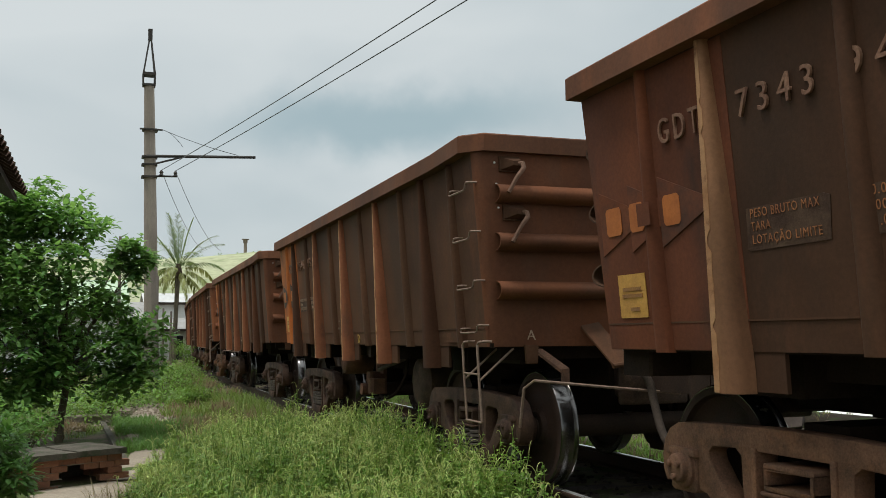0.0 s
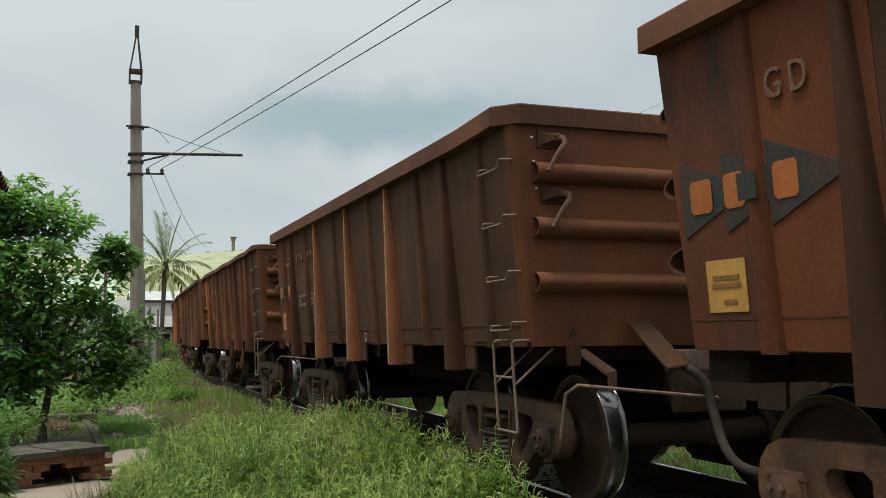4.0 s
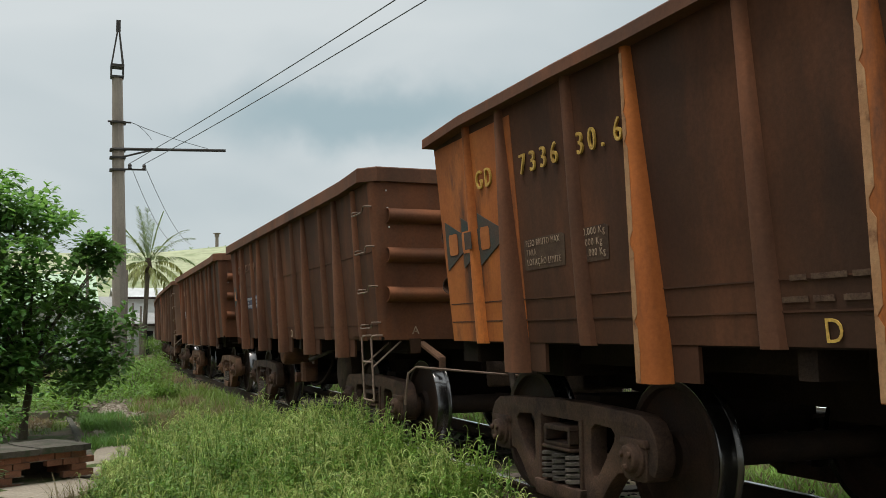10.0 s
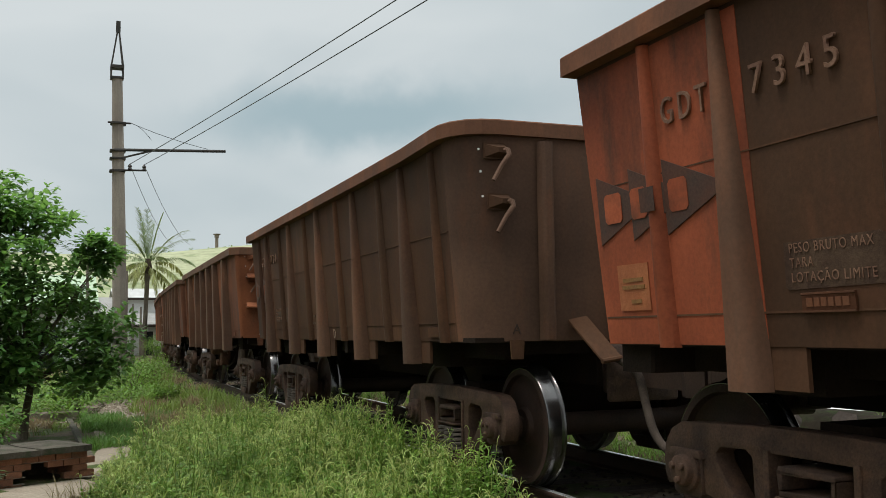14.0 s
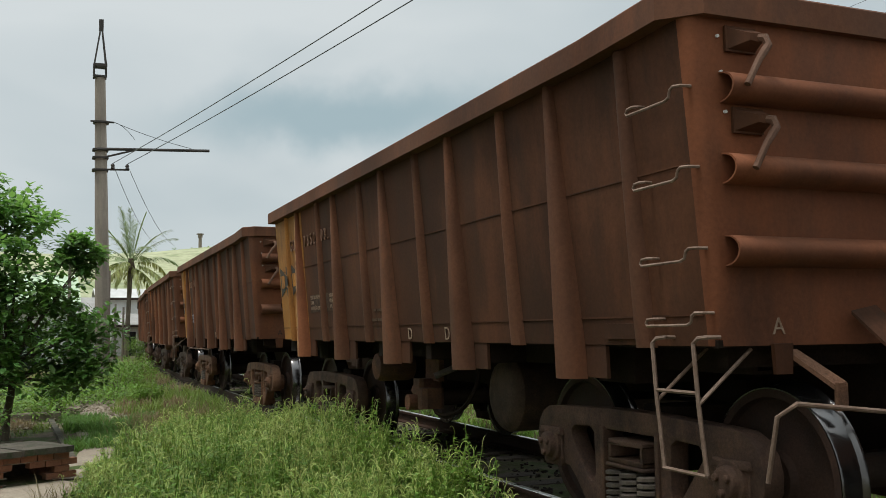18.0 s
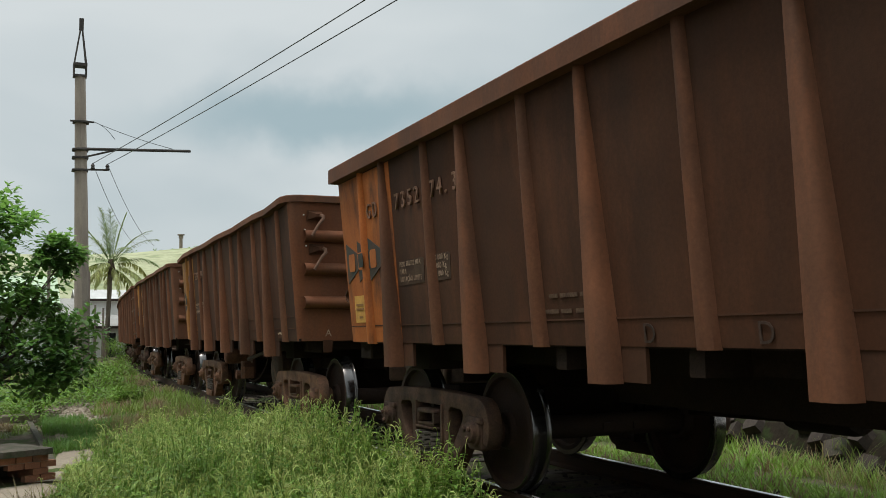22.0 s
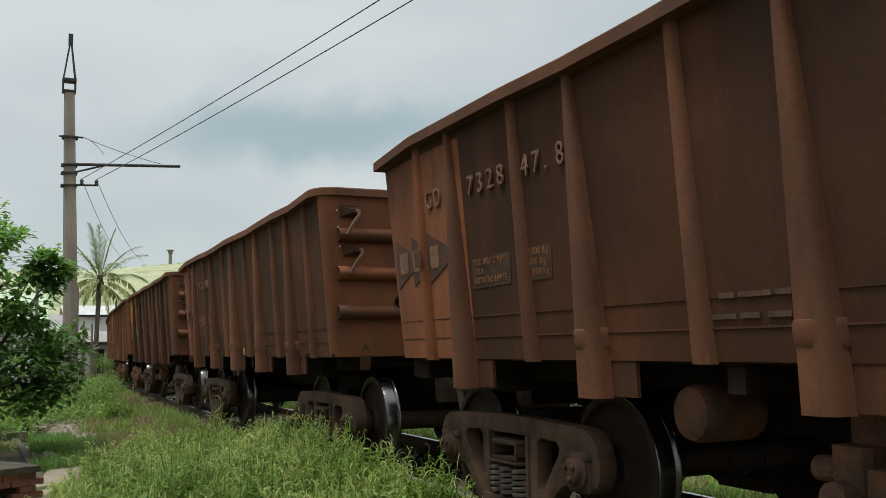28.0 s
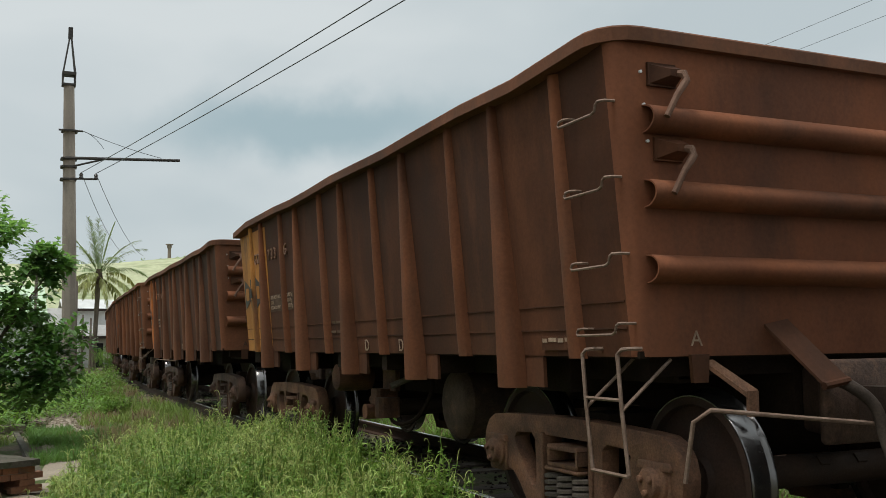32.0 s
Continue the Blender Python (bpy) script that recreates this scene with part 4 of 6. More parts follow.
insulator = Geo().lathe([(0, 0.02), (0.03, 0.075), (0.09, 0.05), (0.13, 0.075), (0.19, 0.045), (0.22, 0.01)], 10, "z").mesh("insulator", True)
for x in (0.34, 0.82):
    part("insulator", insulator, GLAZED, pole, "small brown insulator", at=(x, -0.24, 7.45))
for z in (9.12, 8.14, 7.86, 7.42):
    part("band", Geo().box(-0.33, 0.2, -0.28, 0.26, z - 0.028, z + 0.028, 0.07), STEEL, pole)
part("side_stub", Geo().tube([(-0.42, -0.2, 9.12), (0.36, -0.2, 9.12)], 0.035, 6), STEEL, pole)


def wire(a, b, sag, r, name="line_wire", label="thin sagging overhead wire"):
    pts = []
    for k in range(25):
        t = k / 24
        pts.append((a[0] + (b[0] - a[0]) * t, a[1] + (b[1] - a[1]) * t, a[2] + (b[2] - a[2]) * t - sag * 4 * t * (1 - t)))
    w = new(name, Geo().tube(pts, r, 5).mesh(name))
    w.data.materials.append(WIRE)
    return tagged(w, label, "wire")


tops = [(POLE[0] + x, POLE[1] - 0.24, 7.24) for x in (0.34, 0.82)]
wire(tops[0], (11.16, -9.0, 8.9), 0.35, 0.013)
wire(tops[1], (11.75, -9.0, 8.9), 0.35, 0.013)
wire(tops[0], (6.55, 62, 6.9), 0.5, 0.011)
wire(tops[1], (7.6, 62, 6.9), 0.5, 0.011)
wire((POLE[0] + 0.36, POLE[1] - 0.24, 8.7), (POLE[0] + 3.0, POLE[1] - 0.3, 7.92), 0.06, 0.011, "stay_wire", "thin stay wire from pole to arm")
wire((POLE[0] + 0.36, POLE[1] - 0.24, 8.7), (POLE[0] + 1.05, POLE[1] - 0.3, 8.12), -0.1, 0.010, "loose_wire", "loose wire end hanging by the pole")

for x in (12.0, 12.8):
    wire((x - 0.6, -30, 6.75), (x + 2.2, 75, 6.7), 0.08, 0.004, "far_line_wire", "thin overhead wire on the far side of the track")

# ---- palm ----
def palm_tree(x, y, h, seed):
    rnd = random.Random(seed)
    t = thing("coconut_palm", "coconut palm with upright fronds above yellowing drooping ones", "palm tree", at=(x, y, -0.5))
    part("trunk", Geo().tube([(-0.25, 0, 0), (-0.12, 0, h * 0.5), (0.0, 0, h)], [0.19, 0.15, 0.17], 8), BARK, t)
    part("boot", Geo().tube([(0, 0, h - 0.75), (0.0, 0, h - 0.3), (0, 0, h + 0.35)], [0.17, 0.30, 0.16], 9), FIBRE, t, "brown fibrous crown base")
    for i in range(27):
        k = i / 26
        a = i * 2.399 + rnd.uniform(-0.25, 0.25)
        rise = radians(84 - 108 * k ** 0.85 + rnd.uniform(-7, 7))
        f = Foliage()
        d = Vector((math.cos(a) * math.cos(rise), math.sin(a) * math.cos(rise), math.sin(rise)))
        p = Vector((0.06 * math.cos(a), 0.06 * math.sin(a), h + 0.1 - 0.3 * k))
        L, n = rnd.uniform(3.3, 4.1) * (1 - 0.12 * k), 20
        bend = 0.028 + 0.075 * k
        pts = []
        for j in range(n):
            pts.append(tuple(p))
            u = j / n
            side = d.cross(Vector((0, 0, 1)))
            side = side.normalized() if side.length > 0.02 else Vector((1, 0, 0))
            w = 0.85 * math.sin(math.pi * (0.16 + 0.78 * u)) ** 0.8
            if j > 2:
                for m in (-1, 1):
                    for o in (0.0, 0.33, 0.67):
                        if rnd.random() < 0.28:
                            continue
                        hang = 0.15 + 0.75 * k
                        f.blade(p + d * (L / n * o), side * m * 0.8 + d * 1.0 + Vector((0, 0, 0.25 - hang + rnd.uniform(-0.2, 0.2))), w * rnd.uniform(0.65, 1.1), 0.068, rnd.uniform(0.5, 1.1) + 0.9 * k, 3)
            p = p + d * (L / n)
            d = (d + Vector((0, 0, -bend * (0.4 + 1.4 * u)))).normalized()
        f.stem(pts, 0.035)
        f.put("frond", FROND if k < 0.55 else FROND_YELLOW, t, False)
    return t


palm_tree(5.62, 69.8, 6.75, 4)

# ---- buildings by the line ----
def gable_house(name, label, at, w, d, eave, ridge, wall, roof, openings):
    """Walls with a pitched roof, ridge along x, and windows or doors cut as deep recesses in the near wall."""
    h = thing(name, label, "building", at=at)
    g = Geo()
    part("wall", Geo().prism([(0, 0), (d, 0), (d, eave), (d / 2, ridge - 0.12), (0, eave)], 0, w, "x"), wall, h)
    o = 0.45
    k = (ridge - eave) / (d / 2)
    part("roof", Geo().prism([(-o, eave - o * k), (d / 2, ridge), (d + o, eave - o * k), (d + o, eave - o * k + 0.10), (d / 2, ridge + 0.10), (-o, eave - o * k + 0.10)], -o, w + o, "x"), roof, h)
    part("fascia", Geo().box(-o, w + o, -o - 0.05, -o, eave - o * k - 0.10, eave - o * k + 0.11), WOOD, h)
    for x, z, ww, hh in openings:
        win = part("window_frame", Geo().box(x - 0.08, x + ww + 0.08, -0.05, -0.004, z - 0.08, z + hh + 0.08), WALL_WHITE, h)
        part("pane", Geo().box(x, x + ww, -0.07, -0.052, z, z + hh), PANE, win)
    return h


gable_house("green_roofed_shed", "long shed under a pale green sheet roof", (-15.0, 50, -0.5), 16.3, 13, 3.2, 5.0, WALL_WHITE, WALL_GREEN, [(11, 1.2, 1.2, 1.0), (14, 0, 1.0, 2.1)])
gable_house("white_house", "white two-storey house under a pale sheet roof", (4.6, 88, -0.5), 6.5, 8, 5.0, 5.9, WALL_WHITE, ROOF_PALE, [(0.6, 1.2, 0.6, 0.9), (2.4, 0.0, 0.8, 2.0)])
gable_house("white_outbuilding", "low whitewashed outbuilding with a grey roof", (5.1, 80, -0.5), 3.0, 5, 2.6, 3.4, WALL_WHITE, WALL_GREY, [(0.9, 0.0, 0.9, 2.0)])
gable_house("pale_house", "plain pale house among trees", (0.5, 76, -0.5), 3.2, 6, 3.4, 4.6, WALL_WHITE, WALL_GREY, [(1.5, 1.2, 0.9, 1.0)])
for x, y, h in ((3.45, 57, 5.4), (4.4, 66, 3.8), (4.9, 66, 3.6), (1.1, 46, 6.5)):
    post = thing("slim_post", "slim weathered concrete post", "post", at=(x, y, -0.5))
    part("shaft", Geo().tube([(0, 0, 0), (0, 0, h)], [0.10, 0.07], 6), CONCRETE, post)
for i, (x, y, r, h) in enumerate(((2.4, 60, 1.5, 2.6), (3.4, 72, 1.3, 3.6), (-6.5, 42, 2.0, 2.6), (-3.4, 33, 1.3, 1.6), (4.6, 52, 0.9, 1.1), (5.6, 62, 1.0, 1.3))):
    bush("tall_shrub", x, y, r, h, 1200, "tall leafy green shrub by the line", seed=80 + i)

# ---- tiled house at the side, only its eave shows ----
house = thing("tiled_house", "house with a dark clay tile roof and deep eave", "house", at=(-0.72, 9.95, -0.74))
part("wall", Geo().box(-5.0, -0.75, -7.4, -0.45, 0.0, 3.35), WALL_WHITE, house)
part("roof_deck", Geo().prism([(0.0, 3.40), (-2.9, 5.0), (-5.8, 3.40), (-5.8, 3.34), (-2.9, 4.92), (0.0, 3.34)], -7.8, 0.0, "y"), WOOD, house)
tile_mesh = Geo().loft([[(x, -0.10 * math.cos(math.pi * k / 6), 0.055 * math.sin(math.pi * k / 6) + z) for k in range(7)] + [(x, 0.085 * math.cos(math.pi * k / 6), 0.04 * math.sin(math.pi * k / 6) + z) for k in range(7)]
                         for x, z in ((0.05, 0.0), (-0.42, 0.02))]).mesh("roof_tile")
for r in range(7):
    for k in range(36):
        part("roof_tile", tile_mesh, ROOF_TILE, house, at=Matrix.Translation((0.03 - r * 0.38, -0.11 - k * 0.215, 3.425 + r * 0.38 * 0.552)) @ Matrix.Rotation(radians(28.9), 4, "Y"))

# ---- chimney on the hill and trees along its crest ----
chimney = thing("hilltop_tower", "slim concrete tower with a wide cap on the hill", "tower", at=(74.0, 500.0, 40.0))
part("shaft", Geo().tube([(0, 0, 0), (0, 0, 12.2)], [0.95, 0.8], 10), CONCRETE, chimney)
part("cap", Geo().tube([(0, 0, 11.0), (0, 0, 12.6)], [1.2, 1.2], 10), CONCRETE, chimney)
part("cap_slab", Geo().tube([(0, 0, 12.6), (0, 0, 13.0)], [1.9, 1.9], 10), CONCRETE, chimney)
crest_f = Foliage()
for i in range(260):
    x = rnd.uniform(-120, 260)
    y = rnd.uniform(470, 520)
    r = rnd.uniform(0.8, 2.6)
    z = 39 + 7 * math.exp(-((x - 95) / 60) ** 2) + 5 * noise.noise(Vector((x * 0.012, y * 0.01, 1))) - rnd.uniform(0, 2)
    leaf_cluster(crest_f, (x, y, z), r, 26, 1.2, rnd, 0.8)
tagged(crest_f.put("far_trees", SHRUB), "scattered far trees on the hill", "far trees", kind="stuff")

# ---- beyond the track: low bank, pale yard and a white wall ----
bank = thing("stone_bank", "low dark earth and rubble bank beyond the track", "bank", at=(0, 0, 0))
rings = []
for k in range(110):
    y = -6 + k * 0.45
    tx = line_at(y)[0]
    row = []
    for a, z in ((3.5, -0.42), (3.72, -0.27), (3.85, -0.10), (3.95, 0.06), (4.1, 0.17), (4.5, 0.21), (5.6, 0.12), (6.5, -0.12), (7.3, -0.42)):
        lump = noise.noise(Vector((a * 1.3, y * 0.8, 6.0))) * 0.10 + noise.noise(Vector((a * 3.1, y * 2.6, 9.0))) * 0.05
        row.append((tx + a + lump, y, z + (lump if z > -0.4 else 0.0)))
    rings.append(row)
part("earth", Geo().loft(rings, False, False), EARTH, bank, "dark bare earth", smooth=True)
for k in range(150):
    y, up = -2 + k * 0.28, rnd.random()
    a, h = 3.70 + 0.32 * up, rnd.uniform(0.5, 1.0)
    q = [(-0.11 * h, -0.13), (0.04, -0.16 * h), (0.12, -0.09), (0.10 * h, 0.12), (-0.02, 0.15 * h), (-0.12, 0.08)]
    part("stone", Geo().prism(q, -0.07, 0.04 + 0.05 * h, "z"), STONE if k % 9 else SLAB, bank, at=pose(line_at(y)[0] + a, y, -0.24 + 0.40 * up, rnd.uniform(-20, 20), rnd.uniform(-75, -35), rnd.uniform(-30, 30)))
crest_grass, crest_brown = Foliage(), Foliage()
for i in range(3600):
    y = -1 + 40 * rnd.random() ** 1.2
    a = rnd.uniform(3.0, 3.9) if i % 5 else rnd.uniform(4.1, 4.8)
    if noise.noise(Vector((a * 0.9, y * 0.7, 12.0))) < -0.10:
        continue
    grass_at(crest_brown if i % 3 == 0 else crest_grass, line_at(y)[0] + a, y, (-0.36 if a < 3.7 else -0.24 if a < 4 else 0.14), 0.34 if a < 4 else 0.16, rnd, 6, 0.010)
tagged(crest_brown.put("seeding_bank_grass", BROWN_GRASS), "brown seeding grass at the foot of the bank", "grass", kind="stuff")
tagged(crest_grass.put("bank_grass", GRASS), "tufts of tall grass on the bank beyond the track", "grass", kind="stuff")
yard = new("yard", raw_mesh("yard", [(11.5, -20, -0.25), (60, -20, -0.2), (60, 60, -0.2), (14.7, 60, -0.25)], [(0, 1, 2, 3)]))
yard.data.materials.append(YARD)
tagged(yard, "pale concrete yard beyond the track", "yard", kind="structure")
wall = thing("boundary_wall", "long white boundary wall beyond the yard", "wall", at=(46.0, -10, -0.4))
for k in range(10):
    part("panel", Geo().box(-0.1, 0.1, 6.0 * k + 0.02, 6.0 * k + 5.7, 0, 3.0), WALL_WHITE, wall)
    part("pier", Geo().box(-0.18, 0.18, 6.0 * k + 5.71, 6.0 * k + 6.01, 0, 3.2), WALL_GREY, wall)


# ---- the ore wagons ----
# in a wagon's space x runs to the far side, y to its rear end, z up from the rail tops
REAR, FRONT, RIM_X, SKIN_X, LEAN = 5.00, -4.36, 1.665, 1.44, 0.080
U0 = 4.83
SKIN_Z0, SEAM_Z, TOP_Z = 1.18, 1.33, 2.925
WHEEL_R = 0.483
AXLES = (-4.05, -2.17, 2.63, 4.51)
BOGIES = (-3.11, 3.57)
HALF_BASE = 0.94
_shared = {}


def shared(key, make, smooth=False):
    if key not in _shared:
        _shared[key] = make().mesh(key.split("|")[0], smooth)
    return _shared[key]


def cast(key, make, r, seg=1):
    """A shared mesh with rounded edges, as a casting has."""
    if key not in _shared:
        me = make().mesh(key.split("|")[0])
        bm = bmesh.new()
        bm.from_mesh(me)
        bmesh.ops.remove_doubles(bm, verts=bm.verts, dist=0.0002)
        sharp = [e for e in bm.edges if len(e.link_faces) == 2 and e.calc_face_angle(0.0) > radians(35)]
        bmesh.ops.bevel(bm, geom=sharp, offset=r, offset_type="OFFSET", segments=seg, profile=0.5, affect="EDGES", clamp_overlap=True)
        bm.to_mesh(me)
        bm.free()
        me.polygons.foreach_set("use_smooth", [True] * len(me.polygons))
        me.set_sharp_from_angle(angle=radians(50))
        _shared[key] = me
    return _shared[key]


def skin_x(z):
    """Half width of the body at a height: the sides lean outwards."""
    return SKIN_X + LEAN * (z - SKIN_Z0)


def leaned(g):
    """Shears a body plate so that it widens upwards."""
    g.v = [(x * skin_x(z) / SKIN_X, y, z) for x, y, z in g.v]
    return g


def rim_height(kind, y):
    """Height of the rim along the wagon: it rises a little at the front end; old bodies have sagged and bulged."""
    rise = {"bowed": 0.055, "old": 0.045, "slack": 0.02, "round": 0.05, "straight": 0.03}.get(kind, 0.0) * math.exp(-((y - FRONT) / 0.5) ** 2)
    if kind in ("old", "bowed", "slack"):
        k = 1.0 if kind != "old" else 0.6
        e = abs(y - REAR)
        return TOP_Z - 0.02 + rise - k * 0.05 * math.exp(-(e / 0.30) ** 2) + k * 0.012 * math.sin(2.3 * y + 0.8) + k * 0.02 * math.exp(-((e - 0.8) / 0.4) ** 2)
    return TOP_Z + rise - (0.03 if kind == "wide" else 0.012 if kind == "round" else 0.0)


CORNER = 0.34   # radius of the rounded end corners


def corner_of(kind):
    """Radius of the bend from the front end to the sides."""
    return CORNER if kind == "round" else 0.075


def skin_side(side, kind):
    g = Geo()
    x0, x1 = side * SKIN_X, side * (SKIN_X - 0.02)
    start = FRONT + 0.05 + corner_of(kind)
    ys = [start + (REAR - 0.36 - start) * i / 19 for i in range(20)]
    lo, hi = [], []
    for y in ys:
        lo.append((y, SKIN_Z0))
        hi.append((y, rim_height(kind, y) - 0.06))
    outline = lo + [(REAR - 0.14, SKIN_Z0), (REAR - 0.045, rim_height(kind, REAR) - 0.06)] + hi[::-1]
    return leaned(g.prism(outline, x0, x1, "x"))


def rim(kind):
    """The top rail all round, cut at the corners."""
    g = Geo()
    t = RIM_X - skin_x(TOP_Z) + 0.05
    h = {"straight": 0.15, "wide": 0.14, "round": 0.125}.get(kind, 0.085)
    c = {"straight": 0.17, "wide": 0.17, "round": 0.44}.get(kind, 0.27)
    X = RIM_X
    path = []
    for k in range(13):
        y = FRONT + c + (REAR - 0.02 - FRONT - c) * k / 12
        path.append((-X, y))
    path += [(X, y) for x, y in path[::-1]]
    # straight rims are mitred with a flat corner piece, the others are bent round
    bend = [] if kind in ("straight", "wide") else [math.radians(a) for a in (18, 36, 54, 72)]
    path += [(X - c + c * math.cos(a), FRONT + c - c * math.sin(a)) for a in bend] + [(X - c, FRONT), (-X + c, FRONT)]
    path += [(-X + c - c * math.sin(a), FRONT + c - c * math.cos(a)) for a in bend]
    n = len(path)
    ring = []
    for i in range(n):
        p, q, r = Vector(path[i - 1]), Vector(path[i]), Vector(path[(i + 1) % n])
        d1, d2 = (q - p).normalized(), (r - q).normalized()
        n1, n2 = Vector((d1.y, -d1.x)), Vector((d2.y, -d2.x))
        m = (n1 + n2)
        m = m / max(0.35, m.dot(n1))
        z = rim_height(kind, q.y)
        i2 = q + m * t
        b = 0.012
        ring.append([(q.x + m.x * b, q.y + m.y * b, z), (q.x, q.y, z - b), (q.x, q.y, z - h), (i2.x, i2.y, z - h), (i2.x, i2.y, z)])
    inner = sum(((Vector(a[4][:2]).length < Vector(a[1][:2]).length) for a in ring))
    if inner < n / 2:
        raise ValueError("rim turned outwards")
    g.loft(ring + [ring[0]], True, False)
    return g


def big_rib(side, kind):
    """A pressed post: upright outer face with a tight rear edge, rolled over to the leaning side in front; it hangs below as a tab."""
    g = Geo()
    rings = []
    if kind == "wide":
        for z, back, fore in ((0.935, 0.135, 0.10), (1.285, 0.135, 0.085), (2.1, 0.133, 0.052), (TOP_Z - 0.15, 0.13, 0.034)):
            o, i = 1.60 + 0.03 * (z - 0.935), skin_x(max(z, SKIN_Z0)) - 0.004
            rings.append([(side * i, back + 0.004, z), (side * (o - 0.012), back + 0.003, z), (side * o, back - 0.012, z), (side * o, -fore + 0.018, z), (side * (o - 0.006), -fore + 0.004, z),
                          (side * (o - 0.018), -fore, z), (side * i, -fore - 0.03, z)])
        return g.loft(rings)
    for z in (0.975, 1.10, 1.33, 1.7, 2.1, 2.45, TOP_Z - (0.15 if kind in ("straight", "round") else 0.10)):
        o, i, back, wd = rib_face(z)
        roll = 0.40 * wd
        ring = [(side * i, back, z), (side * (o - 0.016), back + 0.002, z), (side * (o - 0.004), back - 0.004, z), (side * o, back - 0.016, z)]
        for k in range(6):
            a = math.pi / 2 * k / 5
            ring.append((side * (i + (o - i) * math.cos(a) ** 0.65 if k < 5 else i), back - (wd - roll) - roll * math.sin(a), z))
        rings.append(ring)
    return g.loft(rings)


def rib_face(z):
    """Outer face, foot on the side plate, rear edge and width of a pressed post at a height."""
    o = 1.560 + 0.031 * (z - 0.975)
    i = skin_x(max(z, SKIN_Z0)) - 0.004
    return o, i, 0.212, 0.178 - 0.066 * (z - 0.975)


def worn_edge():
    """A ragged strip of bare metal down the rear edge of a post's outer face."""
    rnd = random.Random(17)
    g = Geo()
    z0 = 0.975
    rings = []
    for k in range(45):
        z = z0 + 0.004 + 1.80 * k / 44
        o, _, back, face = rib_face(z)
        o, back = o + 0.0025, back - 0.008
        wd = 0.044 + 0.010 * noise.noise(Vector((z * 6.0, 1.0, 0.0))) + (0.02 * rnd.random() if rnd.random() < 0.1 else 0)
        wd = min(wd, 0.42 * face) if rnd.random() > 0.08 else 0.014
        rings.append([(-o + 0.004, back, z), (-o, back, z), (-o, back - wd, z), (-o + 0.004, back - wd, z)])
    return g.loft(rings)


def rib_tab(side):
    """The plate behind the foot of a post."""
    g = Geo()
    return g.prism([(-0.18, 0.985), (0.25, 0.985), (0.28, SKIN_Z0 + 0.01), (-0.17, SKIN_Z0 + 0.01)], side * (SKIN_X - 0.006), side * (SKIN_X - 0.03), "x")


def small_rib(side, kind):
    """A half-round pressed stiffener that leans with the side and swells downwards."""
    g = Geo()
    z1 = TOP_Z - (0.15 if kind in ("straight", "wide", "round") else 0.10)
    rings = []
    for z, d, w in ((SKIN_Z0 - 0.012, 0.060, 0.068), (SKIN_Z0 + 0.12, 0.064, 0.062), (1.6, 0.062, 0.054), (2.0, 0.058, 0.046), (2.4, 0.05, 0.040), (z1, 0.042, 0.035)):
        i = skin_x(z) - 0.003
        ring = []
        for k in range(7):
            a = math.pi * k / 6
            ring.append((side * (i + (d + 0.003) * math.sin(a) ** 0.7 if 0 < k < 6 else i), w * math.cos(a) - (0.018 * k / 6), z))
        rings.append(ring)
    return g.loft(rings)


def rib_patch(side):
    """A bulging repair collar round the foot of a post."""
    g = Geo()
    rings = []
    for z, e in ((1.245, -0.012), (1.252, 0.006), (1.275, 0.012), (1.335, 0.014), (1.352, 0.008), (1.362, -0.01)):
        o, i, back, wd = rib_face(z)
        rings.append([(side * i, back + 0.008 + e * 0.5, z), (side * (o + e - 0.02), back + 0.007 + e * 0.5, z), (side * (o + e), back - 0.02, z), (side * (o + e), back - 0.09, z), (side * (o + e - 0.03), back - 0.13, z), (side * i, back - wd - 0.015, z)])
    return g.loft(rings)


def end_plate(at_rear, kind):
    g = Geo()
    z1 = rim_height(kind, REAR if at_rear else FRONT) - 0.05
    if at_rear:
        o = [(REAR - 0.14, SKIN_Z0), (REAR - 0.045, z1), (REAR - 0.07, z1), (REAR - 0.165, SKIN_Z0)]
        return leaned(g.prism(o, -SKIN_X + 0.021, SKIN_X - 0.021, "x"))
    y = FRONT + 0.05
    c = corner_of(kind)

    def bent(r):
        return [(math.sin(t) * r, -math.cos(t) * r) for t in (math.radians(9 * k) for k in range(11))]
    cx, cy = SKIN_X - c, y + c
    out = [(cx + a, cy + b) for a, b in bent(c)]
    inn = [(cx + a, cy + b) for a, b in bent(c - 0.02)]
    o = [(-a, b) for a, b in out[::-1]] + out + inn[::-1] + [(-a, b) for a, b in inn]
    return leaned(g.prism(o, SKIN_Z0, z1, "z"))


def pipe_half(length, r=0.078, wall=0.008):
    """A half pipe welded flat side to the end plate, open at its ends."""
    g = Geo()
    n = 9
    rings = []
    for x in (-length / 2, length / 2):
        out = [(x, -r * 1.45 * math.sin(math.pi * k / (n - 1)), r * math.cos(math.pi * k / (n - 1))) for k in range(n)]
        inn = [(x, -(r - wall) * 1.45 * math.sin(math.pi * k / (n - 1)), (r - wall) * math.cos(math.pi * k / (n - 1))) for k in range(n)]
        rings.append(out + inn[::-1])
    k = 2 * n
    return g.loft(rings, True, False).add([p for r_ in rings for p in r_], [
        q for b in (0, k) for i in range(n - 1) for q in [(b + i, b + i + 1, b + k - 2 - i, b + k - 1 - i)]])


